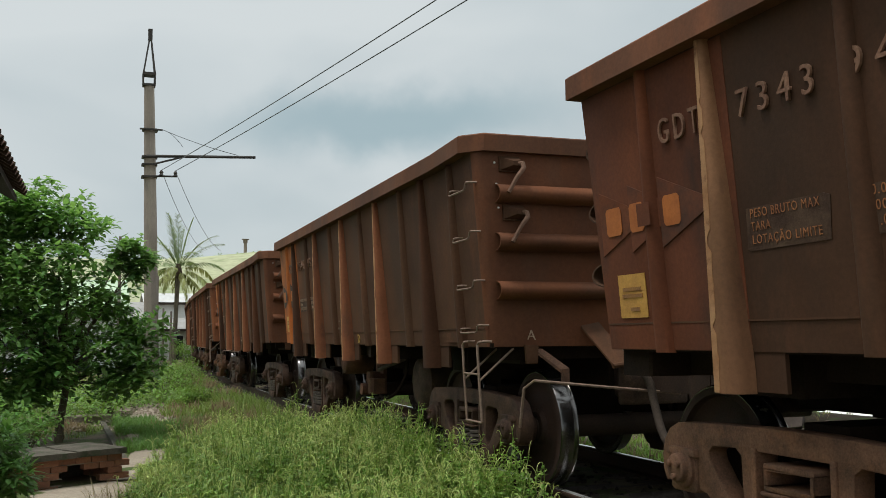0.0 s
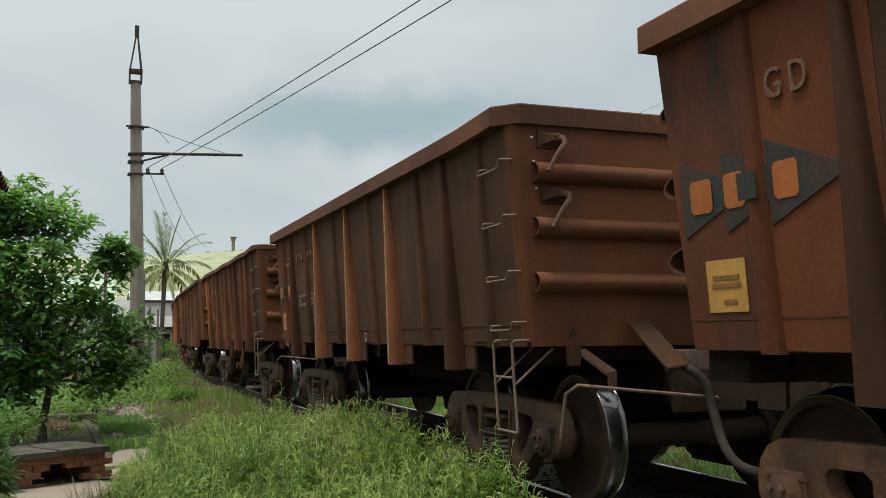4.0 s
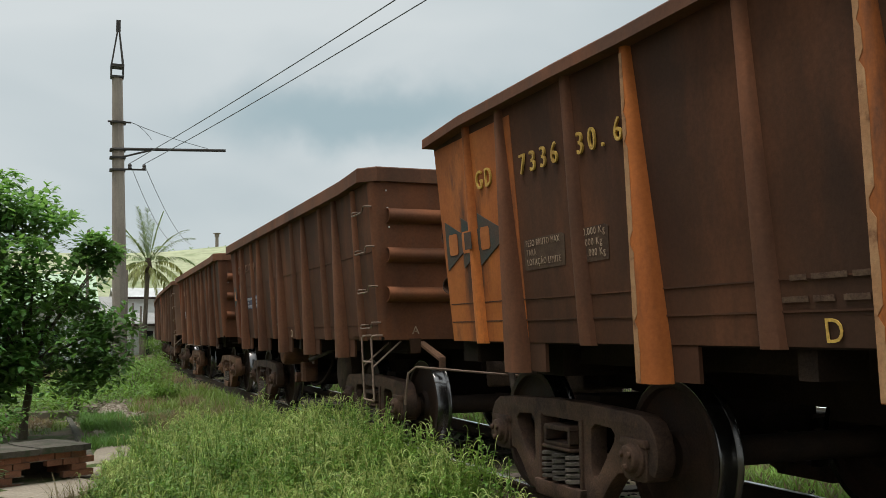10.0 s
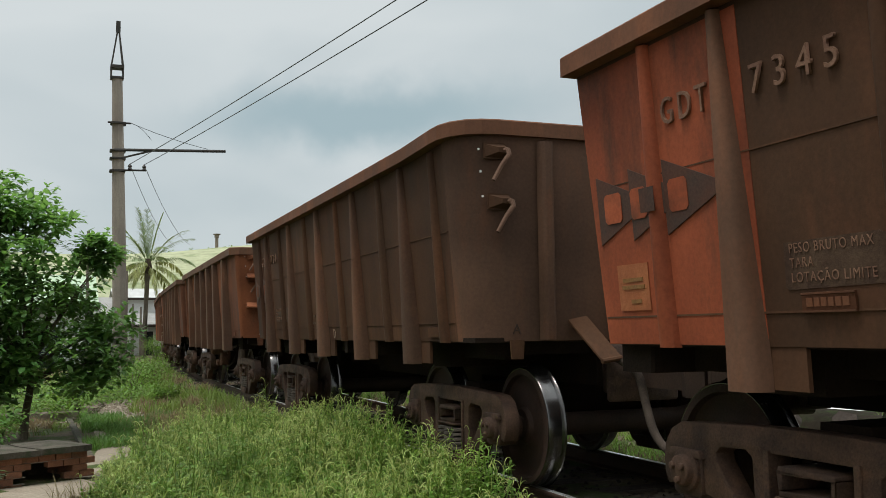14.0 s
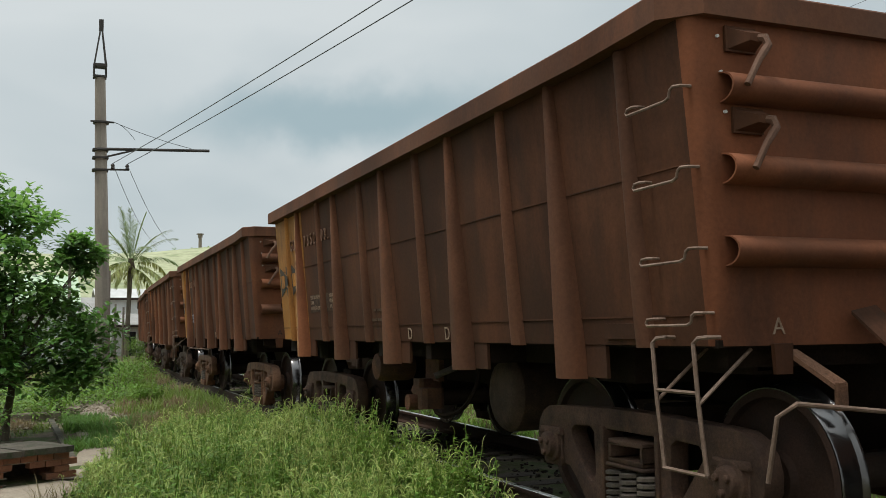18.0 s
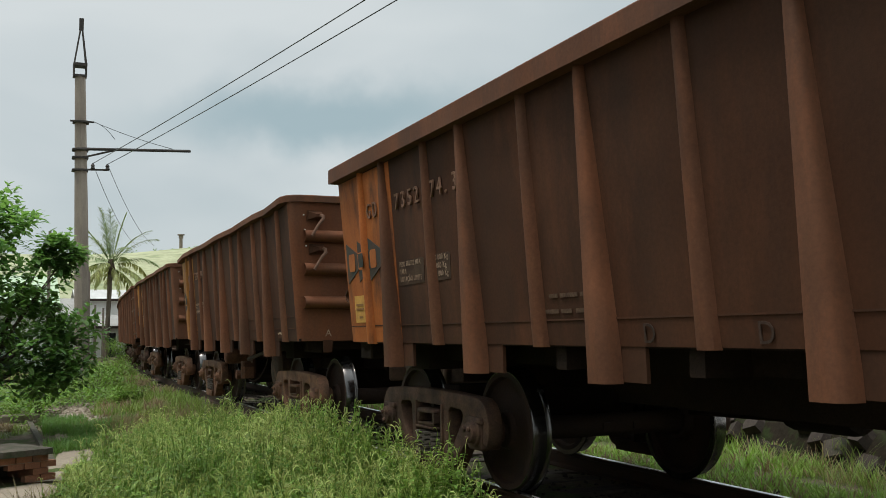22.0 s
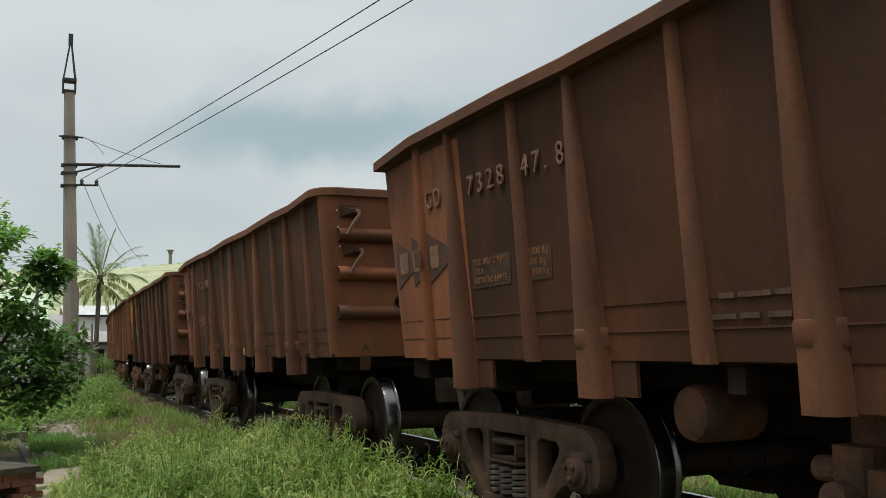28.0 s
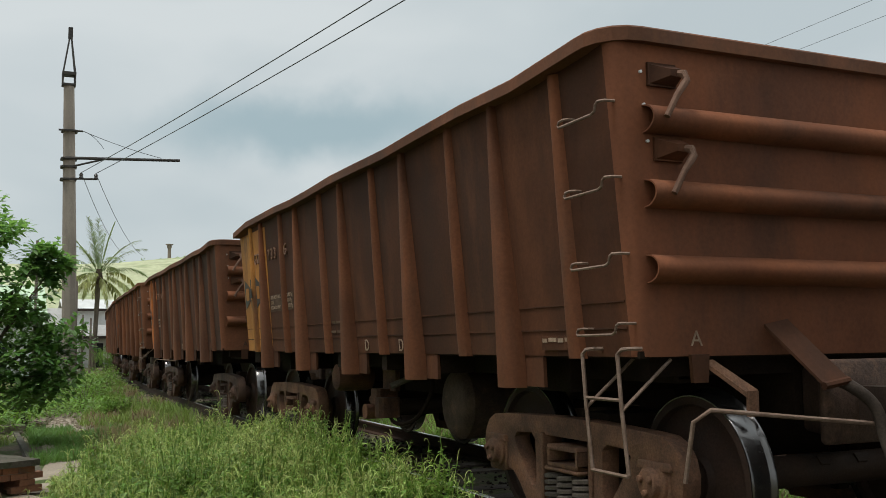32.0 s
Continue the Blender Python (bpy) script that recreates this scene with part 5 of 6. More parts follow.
def lever():
    """A back plate with a wedge-shaped bracket standing out from it."""
    g = Geo()
    g.box(-0.15, 0.035, -0.020, -0.002, -0.070, 0.06)
    g.loft([[(-0.14, -0.020, -0.058), (0.03, -0.020, -0.062), (0.03, -0.020, 0.052), (-0.14, -0.020, 0.048)],
            [(-0.05, -0.085, -0.022), (0.022, -0.085, -0.03), (0.022, -0.085, 0.02), (-0.05, -0.085, 0.014)]])
    return g


def lever_bar():
    """A bar hooked over the bracket that hangs down aslant from an elbow."""
    g = Geo()
    g.tube([(0.0, -0.05, 0.0), (0.025, -0.105, -0.012), (0.028, -0.118, -0.050), (0.005, -0.122, -0.078), (-0.040, -0.124, -0.135), (-0.115, -0.126, -0.262)], [0.024, 0.024, 0.022, 0.021, 0.018, 0.017], 8)
    return g


def rung():
    """A bent bar step: eye, tread and upturned end."""
    g = Geo()
    x = -0.065
    g.tube([(0.012, 0.12, 0.035), (x + 0.02, 0.12, 0.035), (x, 0.14, 0.035), (x, 0.185, 0.032), (x, 0.20, 0.012), (x, 0.19, -0.002), (x, -0.15, 0.0), (x, -0.18, 0.012), (x, -0.19, 0.045), (x, -0.215, 0.058), (x + 0.02, -0.25, 0.058), (0.012, -0.26, 0.058)], 0.0085, 6)
    return g


def stirrup():
    """Hanging steps under the side, of two posts with two treads and stays."""
    g = Geo()
    for y in (-0.17, 0.17):
        g.tube([(0.012, y - 0.09, 1.225), (-0.055, y - 0.08, 1.225), (-0.075, y - 0.03, 1.22), (-0.08, y, 1.195), (-0.075, y - 0.02, 0.9), (-0.07, y - 0.06, 0.57)], 0.0115, 6)
        g.tube([(-0.075, y - 0.02, 0.90), (0.22, y - 0.06, 1.165)], 0.010, 6)
    for z, k in ((0.955, -0.017), (0.565, -0.06)):
        g.tube([(-0.074, -0.17 + k, z), (-0.074, 0.17 + k, z)], 0.0105, 6)
    return g


def pierced(outer, holes, x0, x1):
    """A plate of an outline with openings through it, in the plane across x."""
    g = Geo()
    loops = [outer] + holes
    flat_loops = [[Vector((0, y, z)) for y, z in lp] for lp in loops]
    pts = [p for lp in loops for p in lp]
    tris = tessellate_polygon(flat_loops)
    n = len(pts)
    fs = [tuple(t) for t in tris] + [tuple(i + n for i in t)[::-1] for t in tris]
    k = 0
    for lp in loops:
        m = len(lp)
        fs += [(k + i, k + (i + 1) % m, n + k + (i + 1) % m, n + k + i) for i in range(m)]
        k += m
    return g.add([(x0, y, z) for y, z in pts] + [(x1, y, z) for y, z in pts], fs)


def side_frame(side):
    """The cast side frame of a bogie: a heavy arched beam with rounded jaws over the axle boxes and three openings."""
    a = HALF_BASE
    half = [(-0.36, 0.085), (-0.50, 0.135), (-0.64, 0.29), (-0.73, 0.36), (-0.80, 0.37), (-0.81, 0.50), (-0.845, 0.565), (-1.035, 0.565), (-1.06, 0.50), (-1.07, 0.40),
            (-1.13, 0.385), (-1.165, 0.45), (-1.17, 0.54), (-1.145, 0.63), (-1.09, 0.70), (-1.0, 0.742), (-0.85, 0.752), (-0.5, 0.765), (-0.2, 0.775)]
    outer = half + [(-y, z) for y, z in half[::-1]]
    tri = [(-0.70, 0.60), (-0.66, 0.635), (-0.46, 0.645), (-0.41, 0.61), (-0.40, 0.36), (-0.425, 0.30), (-0.465, 0.295), (-0.51, 0.34), (-0.69, 0.555)]
    holes = [tri, [(-y, z) for y, z in tri[::-1]], [(-0.275, 0.645), (0.275, 0.645), (0.275, 0.20), (-0.275, 0.20)]]
    g = pierced(outer, holes, side * 1.08, side * 1.205)
    # the spring seat and the columns of the window
    g.prism([(-0.34, 0.198), (0.34, 0.198), (0.30, 0.09), (-0.30, 0.09)], side * 1.0, side * 1.25, "x")
    for m in (1, -1):
        g.prism([(m * y, z) for y, z in [(-0.31, 0.66), (-0.272, 0.66), (-0.272, 0.19), (-0.31, 0.19)]], side * 1.07, side * 1.222, "x")
    return g


def bolster_end(side):
    """The end of the cross beam in the side frame's window, an open box section."""
    g = Geo()
    y, z0, z1 = 0.185, 0.455, 0.60
    for o in ([(-y, z0), (y, z0), (y, z0 + 0.03), (-y, z0 + 0.03)], [(-y, z1 - 0.03), (y, z1 - 0.03), (y, z1), (-y, z1)],
              [(-y, z0 + 0.03), (-y + 0.03, z0 + 0.03), (-y + 0.03, z1 - 0.03), (-y, z1 - 0.03)],
              [(y - 0.03, z0 + 0.03), (y, z0 + 0.03), (y, z1 - 0.03), (y - 0.03, z1 - 0.03)]):
        g.prism(o, side * 0.95, side * 1.245, "x")
    g.prism([(-y - 0.02, z0 - 0.025), (y + 0.02, z0 - 0.025), (y + 0.02, z0 - 0.001), (-y - 0.02, z0 - 0.001)], side * 0.95, side * 1.255, "x")
    return g


def spring_coil():
    g = Geo()
    turns, n = 5, 45
    pts = [(0.082 * math.cos(2 * math.pi * turns * k / n), 0.082 * math.sin(2 * math.pi * turns * k / n), 0.016 + 0.20 * k / n) for k in range(n + 1)]
    return g.tube(pts, 0.017, 5)


def axle_box(side):
    """The bearing under the jaw, with its round cap and three bolts."""
    g = Geo()
    x = side
    g.prism([(-0.125, 0.36), (-0.10, 0.345), (0.10, 0.345), (0.125, 0.36), (0.13, 0.57), (-0.13, 0.57)], x * 1.05, x * 1.215, "x")
    g.lathe([(x * 1.0, 0.118), (x * 1.232, 0.118), (x * 1.238, 0.11), (x * 1.238, 0.088), (x * 1.272, 0.083), (x * 1.28, 0.07)], 20, "x", (0, 0, WHEEL_R - 0.0))
    for k in range(3):
        a = 2 * math.pi * k / 3 + 0.5
        g.lathe([(x * 1.272, 0.022), (x * 1.296, 0.022), (x * 1.30, 0.016)], 6, "x", (0, 0.05 * math.cos(a), WHEEL_R + 0.05 * math.sin(a)))
    g.prism([(-0.15, 0.555), (0.15, 0.555), (0.13, 0.60), (-0.13, 0.60)], x * 1.10, x * 1.235, "x")
    return g


def wheel_tread(side):
    g = Geo()
    x = side
    R = WHEEL_R
    return g.lathe([(x * 0.766, R - 0.045), (x * 0.766, R + 0.018), (x * 0.776, R + 0.027), (x * 0.788, R + 0.022), (x * 0.802, R + 0.003), (x * 0.82, R),
                    (x * 0.903, R - 0.004), (x * 0.913, R - 0.012), (x * 0.913, R - 0.019), (x * 0.905, R - 0.045)], 48, "x", hollow=True)


def wheel_web(side):
    g = Geo()
    x = side
    R = WHEEL_R
    g.lathe([(x * 0.764, R - 0.04), (x * 0.764, R - 0.03), (x * 0.9, R - 0.03), (x * 0.914, R - 0.0185), (x * 0.914, R - 0.062), (x * 0.875, R - 0.075), (x * 0.855, R - 0.12), (x * 0.862, 0.22), (x * 0.885, 0.155), (x * 0.915, 0.145),
             (x * 0.925, 0.135), (x * 0.925, 0.115), (x * 0.75, 0.115), (x * 0.75, 0.15), (x * 0.80, 0.19), (x * 0.815, 0.30), (x * 0.80, R - 0.09), (x * 0.766, R - 0.07)], 40, "x", hollow=True)
    return g


def axle_bar():
    g = Geo()
    prof = [(-1.0, 0.085), (-0.93, 0.085), (-0.92, 0.115), (-0.7, 0.112), (-0.6, 0.095), (0.6, 0.095), (0.7, 0.112), (0.92, 0.115), (0.93, 0.085), (1.0, 0.085)]
    g.lathe(prof, 20, "x")
    for k in range(2):
        g.box(-0.05 + 0.3 * k, 0.02 + 0.3 * k, -0.03, 0.03, 0.09, 0.105)
    return g


def bogie(w, y, paint):
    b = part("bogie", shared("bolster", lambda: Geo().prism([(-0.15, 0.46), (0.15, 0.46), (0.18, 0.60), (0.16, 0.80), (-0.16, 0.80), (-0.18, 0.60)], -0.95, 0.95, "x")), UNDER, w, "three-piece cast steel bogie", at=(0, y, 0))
    for s in (-1, 1):
        part("side_frame", cast(f"side_frame|{s}", lambda: side_frame(s), 0.026, 2), paint, b, "dusty cast side frame with openings", at=(-0.035 * s, 0, 0))
        part("bolster_end", cast(f"bolster_end|{s}", lambda: bolster_end(s), 0.007), paint, b, at=(-0.035 * s, 0, 0))
        for yy, xx in ((-0.17, 1.165), (0.0, 1.175), (0.17, 1.165)):
            part("coil_spring", shared("coil_spring", spring_coil, True), HOSE, b, at=(s * (xx - 0.035), yy, 0.196))
        for yy in (-HALF_BASE, HALF_BASE):
            part("axle_box", cast(f"axle_box|{s}", lambda: axle_box(s), 0.008), paint, b, "bolted roller bearing box", at=(-0.035 * s, yy, 0))
    return b


WHEELSETS = []


def wheelset(w, y):
    a = part("wheelset", shared("axle", axle_bar, True), DARK_CAST, w, "steel wheelset with polished treads", at=(0, y, WHEEL_R))
    for s in (-1, 1):
        part("wheel_tread", shared(f"wheel_tread|{s}", lambda: wheel_tread(s), True), TREAD, a, "polished steel wheel tread")
        part("wheel_disc", shared(f"wheel_disc|{s}", lambda: wheel_web(s), True), WHEEL, a)
    WHEELSETS.append((a, y))
    return a


def centre_sill():
    return Geo().box(-0.28, 0.28, FRONT + 0.17, REAR - 0.46, 0.80, 1.12).box(-0.24, 0.24, -1.7, 2.0, 0.72, 0.799)


def stringer():
    """A long channel under the floor between the cross beams."""
    return Geo().prism([(-0.06, 1.03), (0.06, 1.03), (0.06, 1.05), (-0.03, 1.05), (-0.03, 1.165), (-0.06, 1.165)], FRONT + 0.2, REAR - 0.5, "y")


def gear_box():
    """Unseen plain box added on the far side to block light below the floor."""
    return Geo().box(0.42, 1.02, -0.75, 0.55, 0.76, 0.98, 0.05)


def brake_cylinder():
    return Geo().lathe([(0.56, 0.03), (0.56, 0.17), (0.60, 0.19), (1.15, 0.19), (1.2, 0.15), (1.2, 0.03)], 14, "y", (0.72, 0, 0.72))


def brake_beam():
    """The beam across between the wheels with its two shoes."""
    g = Geo()
    g.prism([(-0.05, 0.33), (0.05, 0.36), (0.05, 0.43), (-0.05, 0.43)], -0.74, 0.74, "x")
    for x in (-0.78, 0.78):
        g.prism([(-0.06, 0.24), (0.0, 0.24), (0.06, 0.36), (0.07, 0.50), (0.01, 0.60), (-0.05, 0.58)], x - 0.05, x + 0.05, "x")
    return g


def body_bolster():
    return Geo().box(-1.25, 1.25, -0.20, 0.20, 0.95, 1.169).box(-0.45, 0.45, -0.2, 0.2, 0.805, 0.949)


def cross_beam():
    return Geo().box(-1.40, 1.40, -0.06, 0.06, 1.03, 1.169)


def floor_plate():
    return Geo().box(-1.43, 1.43, FRONT + 0.06, REAR - 0.32, 1.171, 1.21)


def end_sill(front):
    g = Geo()
    if front:
        g.box(-1.30, 1.30, FRONT + 0.16, FRONT + 0.24, 1.07, 1.169)
    else:
        g.box(-1.36, 1.36, REAR - 0.45, REAR - 0.13, 1.02, 1.178, 0.015)
    return g


def hopper_tank():
    """A broad drum under the middle of the wagon, hung across it."""
    g = Geo()
    return g.lathe([(-0.95, 0.02), (-0.95, 0.20), (-0.93, 0.27), (-0.88, 0.31), (0.88, 0.31), (0.93, 0.27), (0.95, 0.20), (0.95, 0.02)], 20, "x", (0, -0.88, 0.74))


def air_tank():
    g = Geo()
    return g.lathe([(-1.30, 0.02), (-1.30, 0.09), (-1.28, 0.135), (-1.24, 0.15), (-0.93, 0.15), (-0.89, 0.135), (-0.87, 0.09), (-0.87, 0.02)], 16, "x", (0, 1.39, 0.91))


def brake_valve():
    """Valve block on its bracket with pipe stubs."""
    g = Geo()
    g.box(-1.18, -0.95, 0.30, 0.52, 0.62, 0.82, 0.03)
    g.box(-1.22, -1.0, 0.12, 0.31, 0.55, 0.74, 0.04)
    g.lathe([(-1.27, 0.05), (-1.27, 0.075), (-1.0, 0.075), (-1.0, 0.05)], 12, "x", (0, 0.42, 0.60))
    g.lathe([(0.50, 0.02), (0.50, 0.06), (0.66, 0.06), (0.66, 0.02)], 12, "y", (-1.08, 0, 0.70))
    g.box(-1.05, -1.0, 0.15, 0.5, 0.80, 1.0)
    return g


def brake_rods():
    g = Geo()
    g.tube([(0.5, -2.2, 0.70), (0.5, 2.1, 0.60)], 0.02, 6)
    return g


def hanger():
    """A folded plate strap that hangs from the side."""
    g = Geo()
    g.prism([(-0.19, 1.168), (0.16, 1.168), (0.12, 0.72), (-0.13, 0.70)], -1.30, -1.28, "x")
    g.prism([(0.16, 1.168), (0.175, 1.168), (0.135, 0.72), (0.12, 0.72)], -1.30, -1.14, "x")
    return g


def coupler(front):
    """Knuckle coupler with its shank."""
    g = Geo()
    m = -1 if front else 1
    y = (FRONT if front else REAR - 0.45)
    e = -5.49 if front else 5.70
    g.box(-0.09, 0.09, min(y, e + 0.3 * -m), max(y, e + 0.3 * -m), 0.80, 1.0, 0.02)
    lo, hi = sorted((e, e - 0.33 * m))
    g.prism([(-0.16, lo), (0.12, lo), (0.17, lo + 0.08), (0.17, hi - 0.1), (0.1, hi), (-0.12, hi), (-0.18, hi - 0.12)], 0.76, 1.07, "z")
    return g


def striker(front):
    """The cast housing round the coupler's shank, with a flared mouth."""
    g = Geo()
    y0, y1 = (FRONT + 0.16, FRONT - 0.12) if front else (REAR - 0.14, REAR + 0.20)
    g.loft([[(-w_, y, z0), (w_, y, z0), (w_, y, z1), (-w_, y, z1)] for y, w_, z0, z1 in (
        (y0, 0.24, 0.74, 1.10), (y0 + (y1 - y0) * 0.7, 0.26, 0.72, 1.11), (y0 + (y1 - y0) * 0.75, 0.33, 0.68, 1.15), (y1, 0.33, 0.68, 1.15))])
    return g


def smooth_path(pts, n=5):
    """A rounded path through points."""
    P = [Vector(p) for p in pts]
    P = [P[0] * 2 - P[1]] + P + [P[-1] * 2 - P[-2]]
    out = []
    for i in range(1, len(P) - 2):
        a, b, c, d = P[i - 1:i + 3]
        for k in range(n):
            t = k / n
            out.append(0.5 * (2 * b + (c - a) * t + (2 * a - 5 * b + 4 * c - d) * t * t + (3 * b - a - 3 * c + d) * t ** 3))
    return out + [P[-2]]


def air_hose(front):
    """A brake hose that sags from the end sill to the one of the next wagon."""
    g = Geo()
    if front:
        pts = [(-0.36, FRONT - 0.10, 1.06), (-0.30, FRONT - 0.24, 1.02), (-0.19, FRONT - 0.32, 0.90), (-0.16, FRONT - 0.36, 0.70), (-0.17, FRONT - 0.48, 0.48), (-0.18, FRONT - 0.66, 0.36), (-0.18, FRONT - 0.93, 0.33)]
    else:
        pts = [(-0.34, REAR - 0.30, 0.95), (-0.32, REAR - 0.10, 0.96), (-0.28, REAR + 0.14, 0.92), (-0.24, REAR + 0.30, 0.78), (-0.20, REAR + 0.44, 0.55), (-0.19, REAR + 0.62, 0.40), (-0.18, REAR + 0.92, 0.33)]
    return g.tube(smooth_path(pts), 0.034, 10)


def slant_plate():
    """A sloping plate from the end down over the coupler."""
    g = Geo()
    ax, az, bx, bz = -0.60, 1.35, -0.40, 1.035
    g.add([(ax - 0.02, FRONT + 0.02, az), (ax + 0.15, FRONT + 0.02, az + 0.03), (bx + 0.10, FRONT - 0.25, bz + 0.02), (bx - 0.07, FRONT - 0.25, bz - 0.01),
           (ax - 0.02, FRONT + 0.02, az - 0.02), (ax + 0.15, FRONT + 0.02, az + 0.01), (bx + 0.10, FRONT - 0.25, bz), (bx - 0.07, FRONT - 0.25, bz - 0.03)],
          [(0, 1, 2, 3), (7, 6, 5, 4), (0, 4, 5, 1), (1, 5, 6, 2), (2, 6, 7, 3), (3, 7, 4, 0)])
    # rolled lower lip where the hose comes out
    g.tube([(bx - 0.075, FRONT - 0.25, bz - 0.02), (bx + 0.105, FRONT - 0.25, bz + 0.005)], 0.022, 8)
    return g


def slant_brace():
    g = Geo()
    ax, bx, az, bz, ay, by = -1.06, -0.88, 1.16, 1.0, FRONT + 0.02, FRONT - 0.11
    g.add([(ax, ay, az), (ax + 0.075, ay, az), (bx + 0.075, by, bz), (bx, by, bz - 0.012),
           (ax, ay, az - 0.025), (ax + 0.075, ay, az - 0.025), (bx + 0.075, by, bz - 0.03), (bx, by, bz - 0.04)],
          [(0, 1, 2, 3), (7, 6, 5, 4), (0, 4, 5, 1), (1, 5, 6, 2), (2, 6, 7, 3), (3, 7, 4, 0)])
    g.box(bx + 0.005, bx + 0.07, by - 0.012, by + 0.012, 0.86, bz - 0.005)
    return g


def cut_lever():
    """The long uncoupling bar across the end, bent down at the side."""
    g = Geo()
    return g.tube([(-1.20, FRONT + 0.02, 0.52), (-1.19, FRONT - 0.05, 0.84), (-1.13, FRONT - 0.12, 0.905), (-0.70, FRONT - 0.23, 0.86), (0.10, FRONT - 0.35, 0.78)], 0.0125, 8)


def end_tab():
    g = Geo()
    return g.prism([(-1.15, SKIN_Z0 + 0.01), (-1.03, SKIN_Z0 + 0.01), (-1.04, 1.04), (-1.14, 1.04)], FRONT + 0.02, FRONT - 0.005, "y")


FACE = Matrix(((0, 0, -1, 0), (-1, 0, 0, 0), (0, 1, 0, 0), (0, 0, 0, 1)))   # lettering that faces the near side


def on_side(u, z, out=0.006):
    return Matrix.Translation((-skin_x(z) - out, U0 - u, z)) @ Matrix.Rotation(-math.atan(LEAN), 4, "Y") @ FACE


def written(w, name, text, size, depth, width, u, z, paint, label, gap=1.18):
    """Lettering of a given width on the near side."""
    me = letters(text, size, depth, gap)
    xs = [v.co.x for v in me.vertices]
    k = width / (max(xs) - min(xs))
    return tagged(part(name, me, paint, w, label, at=on_side(u, z, 0.0055 + depth / 2) @ Matrix.Diagonal((k, 1, 1, 1))), label, kind="stuff")


def numerals(w, text, size, width, u, z, paint):
    """Raised characters, each welded on by itself, evenly spaced over a width."""
    cell = width / (len(text) - 0.4)
    zero = letters("0", size, 0.014)
    xs = [v.co.x for v in zero.vertices]
    k = (0.45 if text[0] == "G" else 0.56) * cell / (max(xs) - min(xs))
    for i, ch in enumerate(text):
        if ch != " ":
            part("numeral", letters(ch, size, 0.014), paint, w, at=on_side(u + i * cell, z, 0.0125) @ Matrix.Diagonal((k, 1, 1, 1)))


def flat_shape(outline, thick=0.006):
    return Geo().prism(outline, 0, thick, "z")


def emblem(w, on_rib, dark, light):
    """Three dark arrowheads, one behind the other, with three bright blocks, painted across the last panel of the side."""
    e = part("painted_emblem", shared("emblem_arrow", lambda: flat_shape([(0.0, -0.20), (0.0, 0.20), (0.54, 0.0)], 0.004)), dark, w, "dark green arrow emblem", at=on_side(0.0 if on_rib else 0.12, 1.955))
    for k, x in enumerate((0.34, 0.66)):
        part("emblem_arrow", shared(f"emblem_head|{k}", lambda: flat_shape([(0.0, -0.20), (0.0, 0.20), (0.52, 0.0)], 0.005 + 0.001 * k)), dark, e, at=(x, 0, 0))
    if on_rib:
        part("emblem_band", shared("emblem_band", lambda: flat_shape([(-0.066, -0.065), (0.066, -0.065), (0.066, 0.065), (-0.066, 0.065)], 0.003)), dark, e, at=(0.578, 0, 0.060))
    for x, wd in ((0.075, 0.175), (0.345, 0.15), (0.70, 0.16)):
        part("emblem_block", shared(f"emblem_block|{wd}", lambda: flat_shape([(0.02, -0.085), (wd - 0.02, -0.085), (wd, -0.065), (wd, 0.065), (wd - 0.02, 0.085), (0.02, 0.085), (0, 0.065), (0, -0.065)], 0.003)), light, e, at=(x, 0.0, 0.0065))
    return e


def bars(rows, size):
    g = Geo()
    for x, y, wd in rows:
        g.prism([(x, y), (x + wd, y), (x + wd, y + size), (x, y + size)], 0, 0.004, "z")
    return g


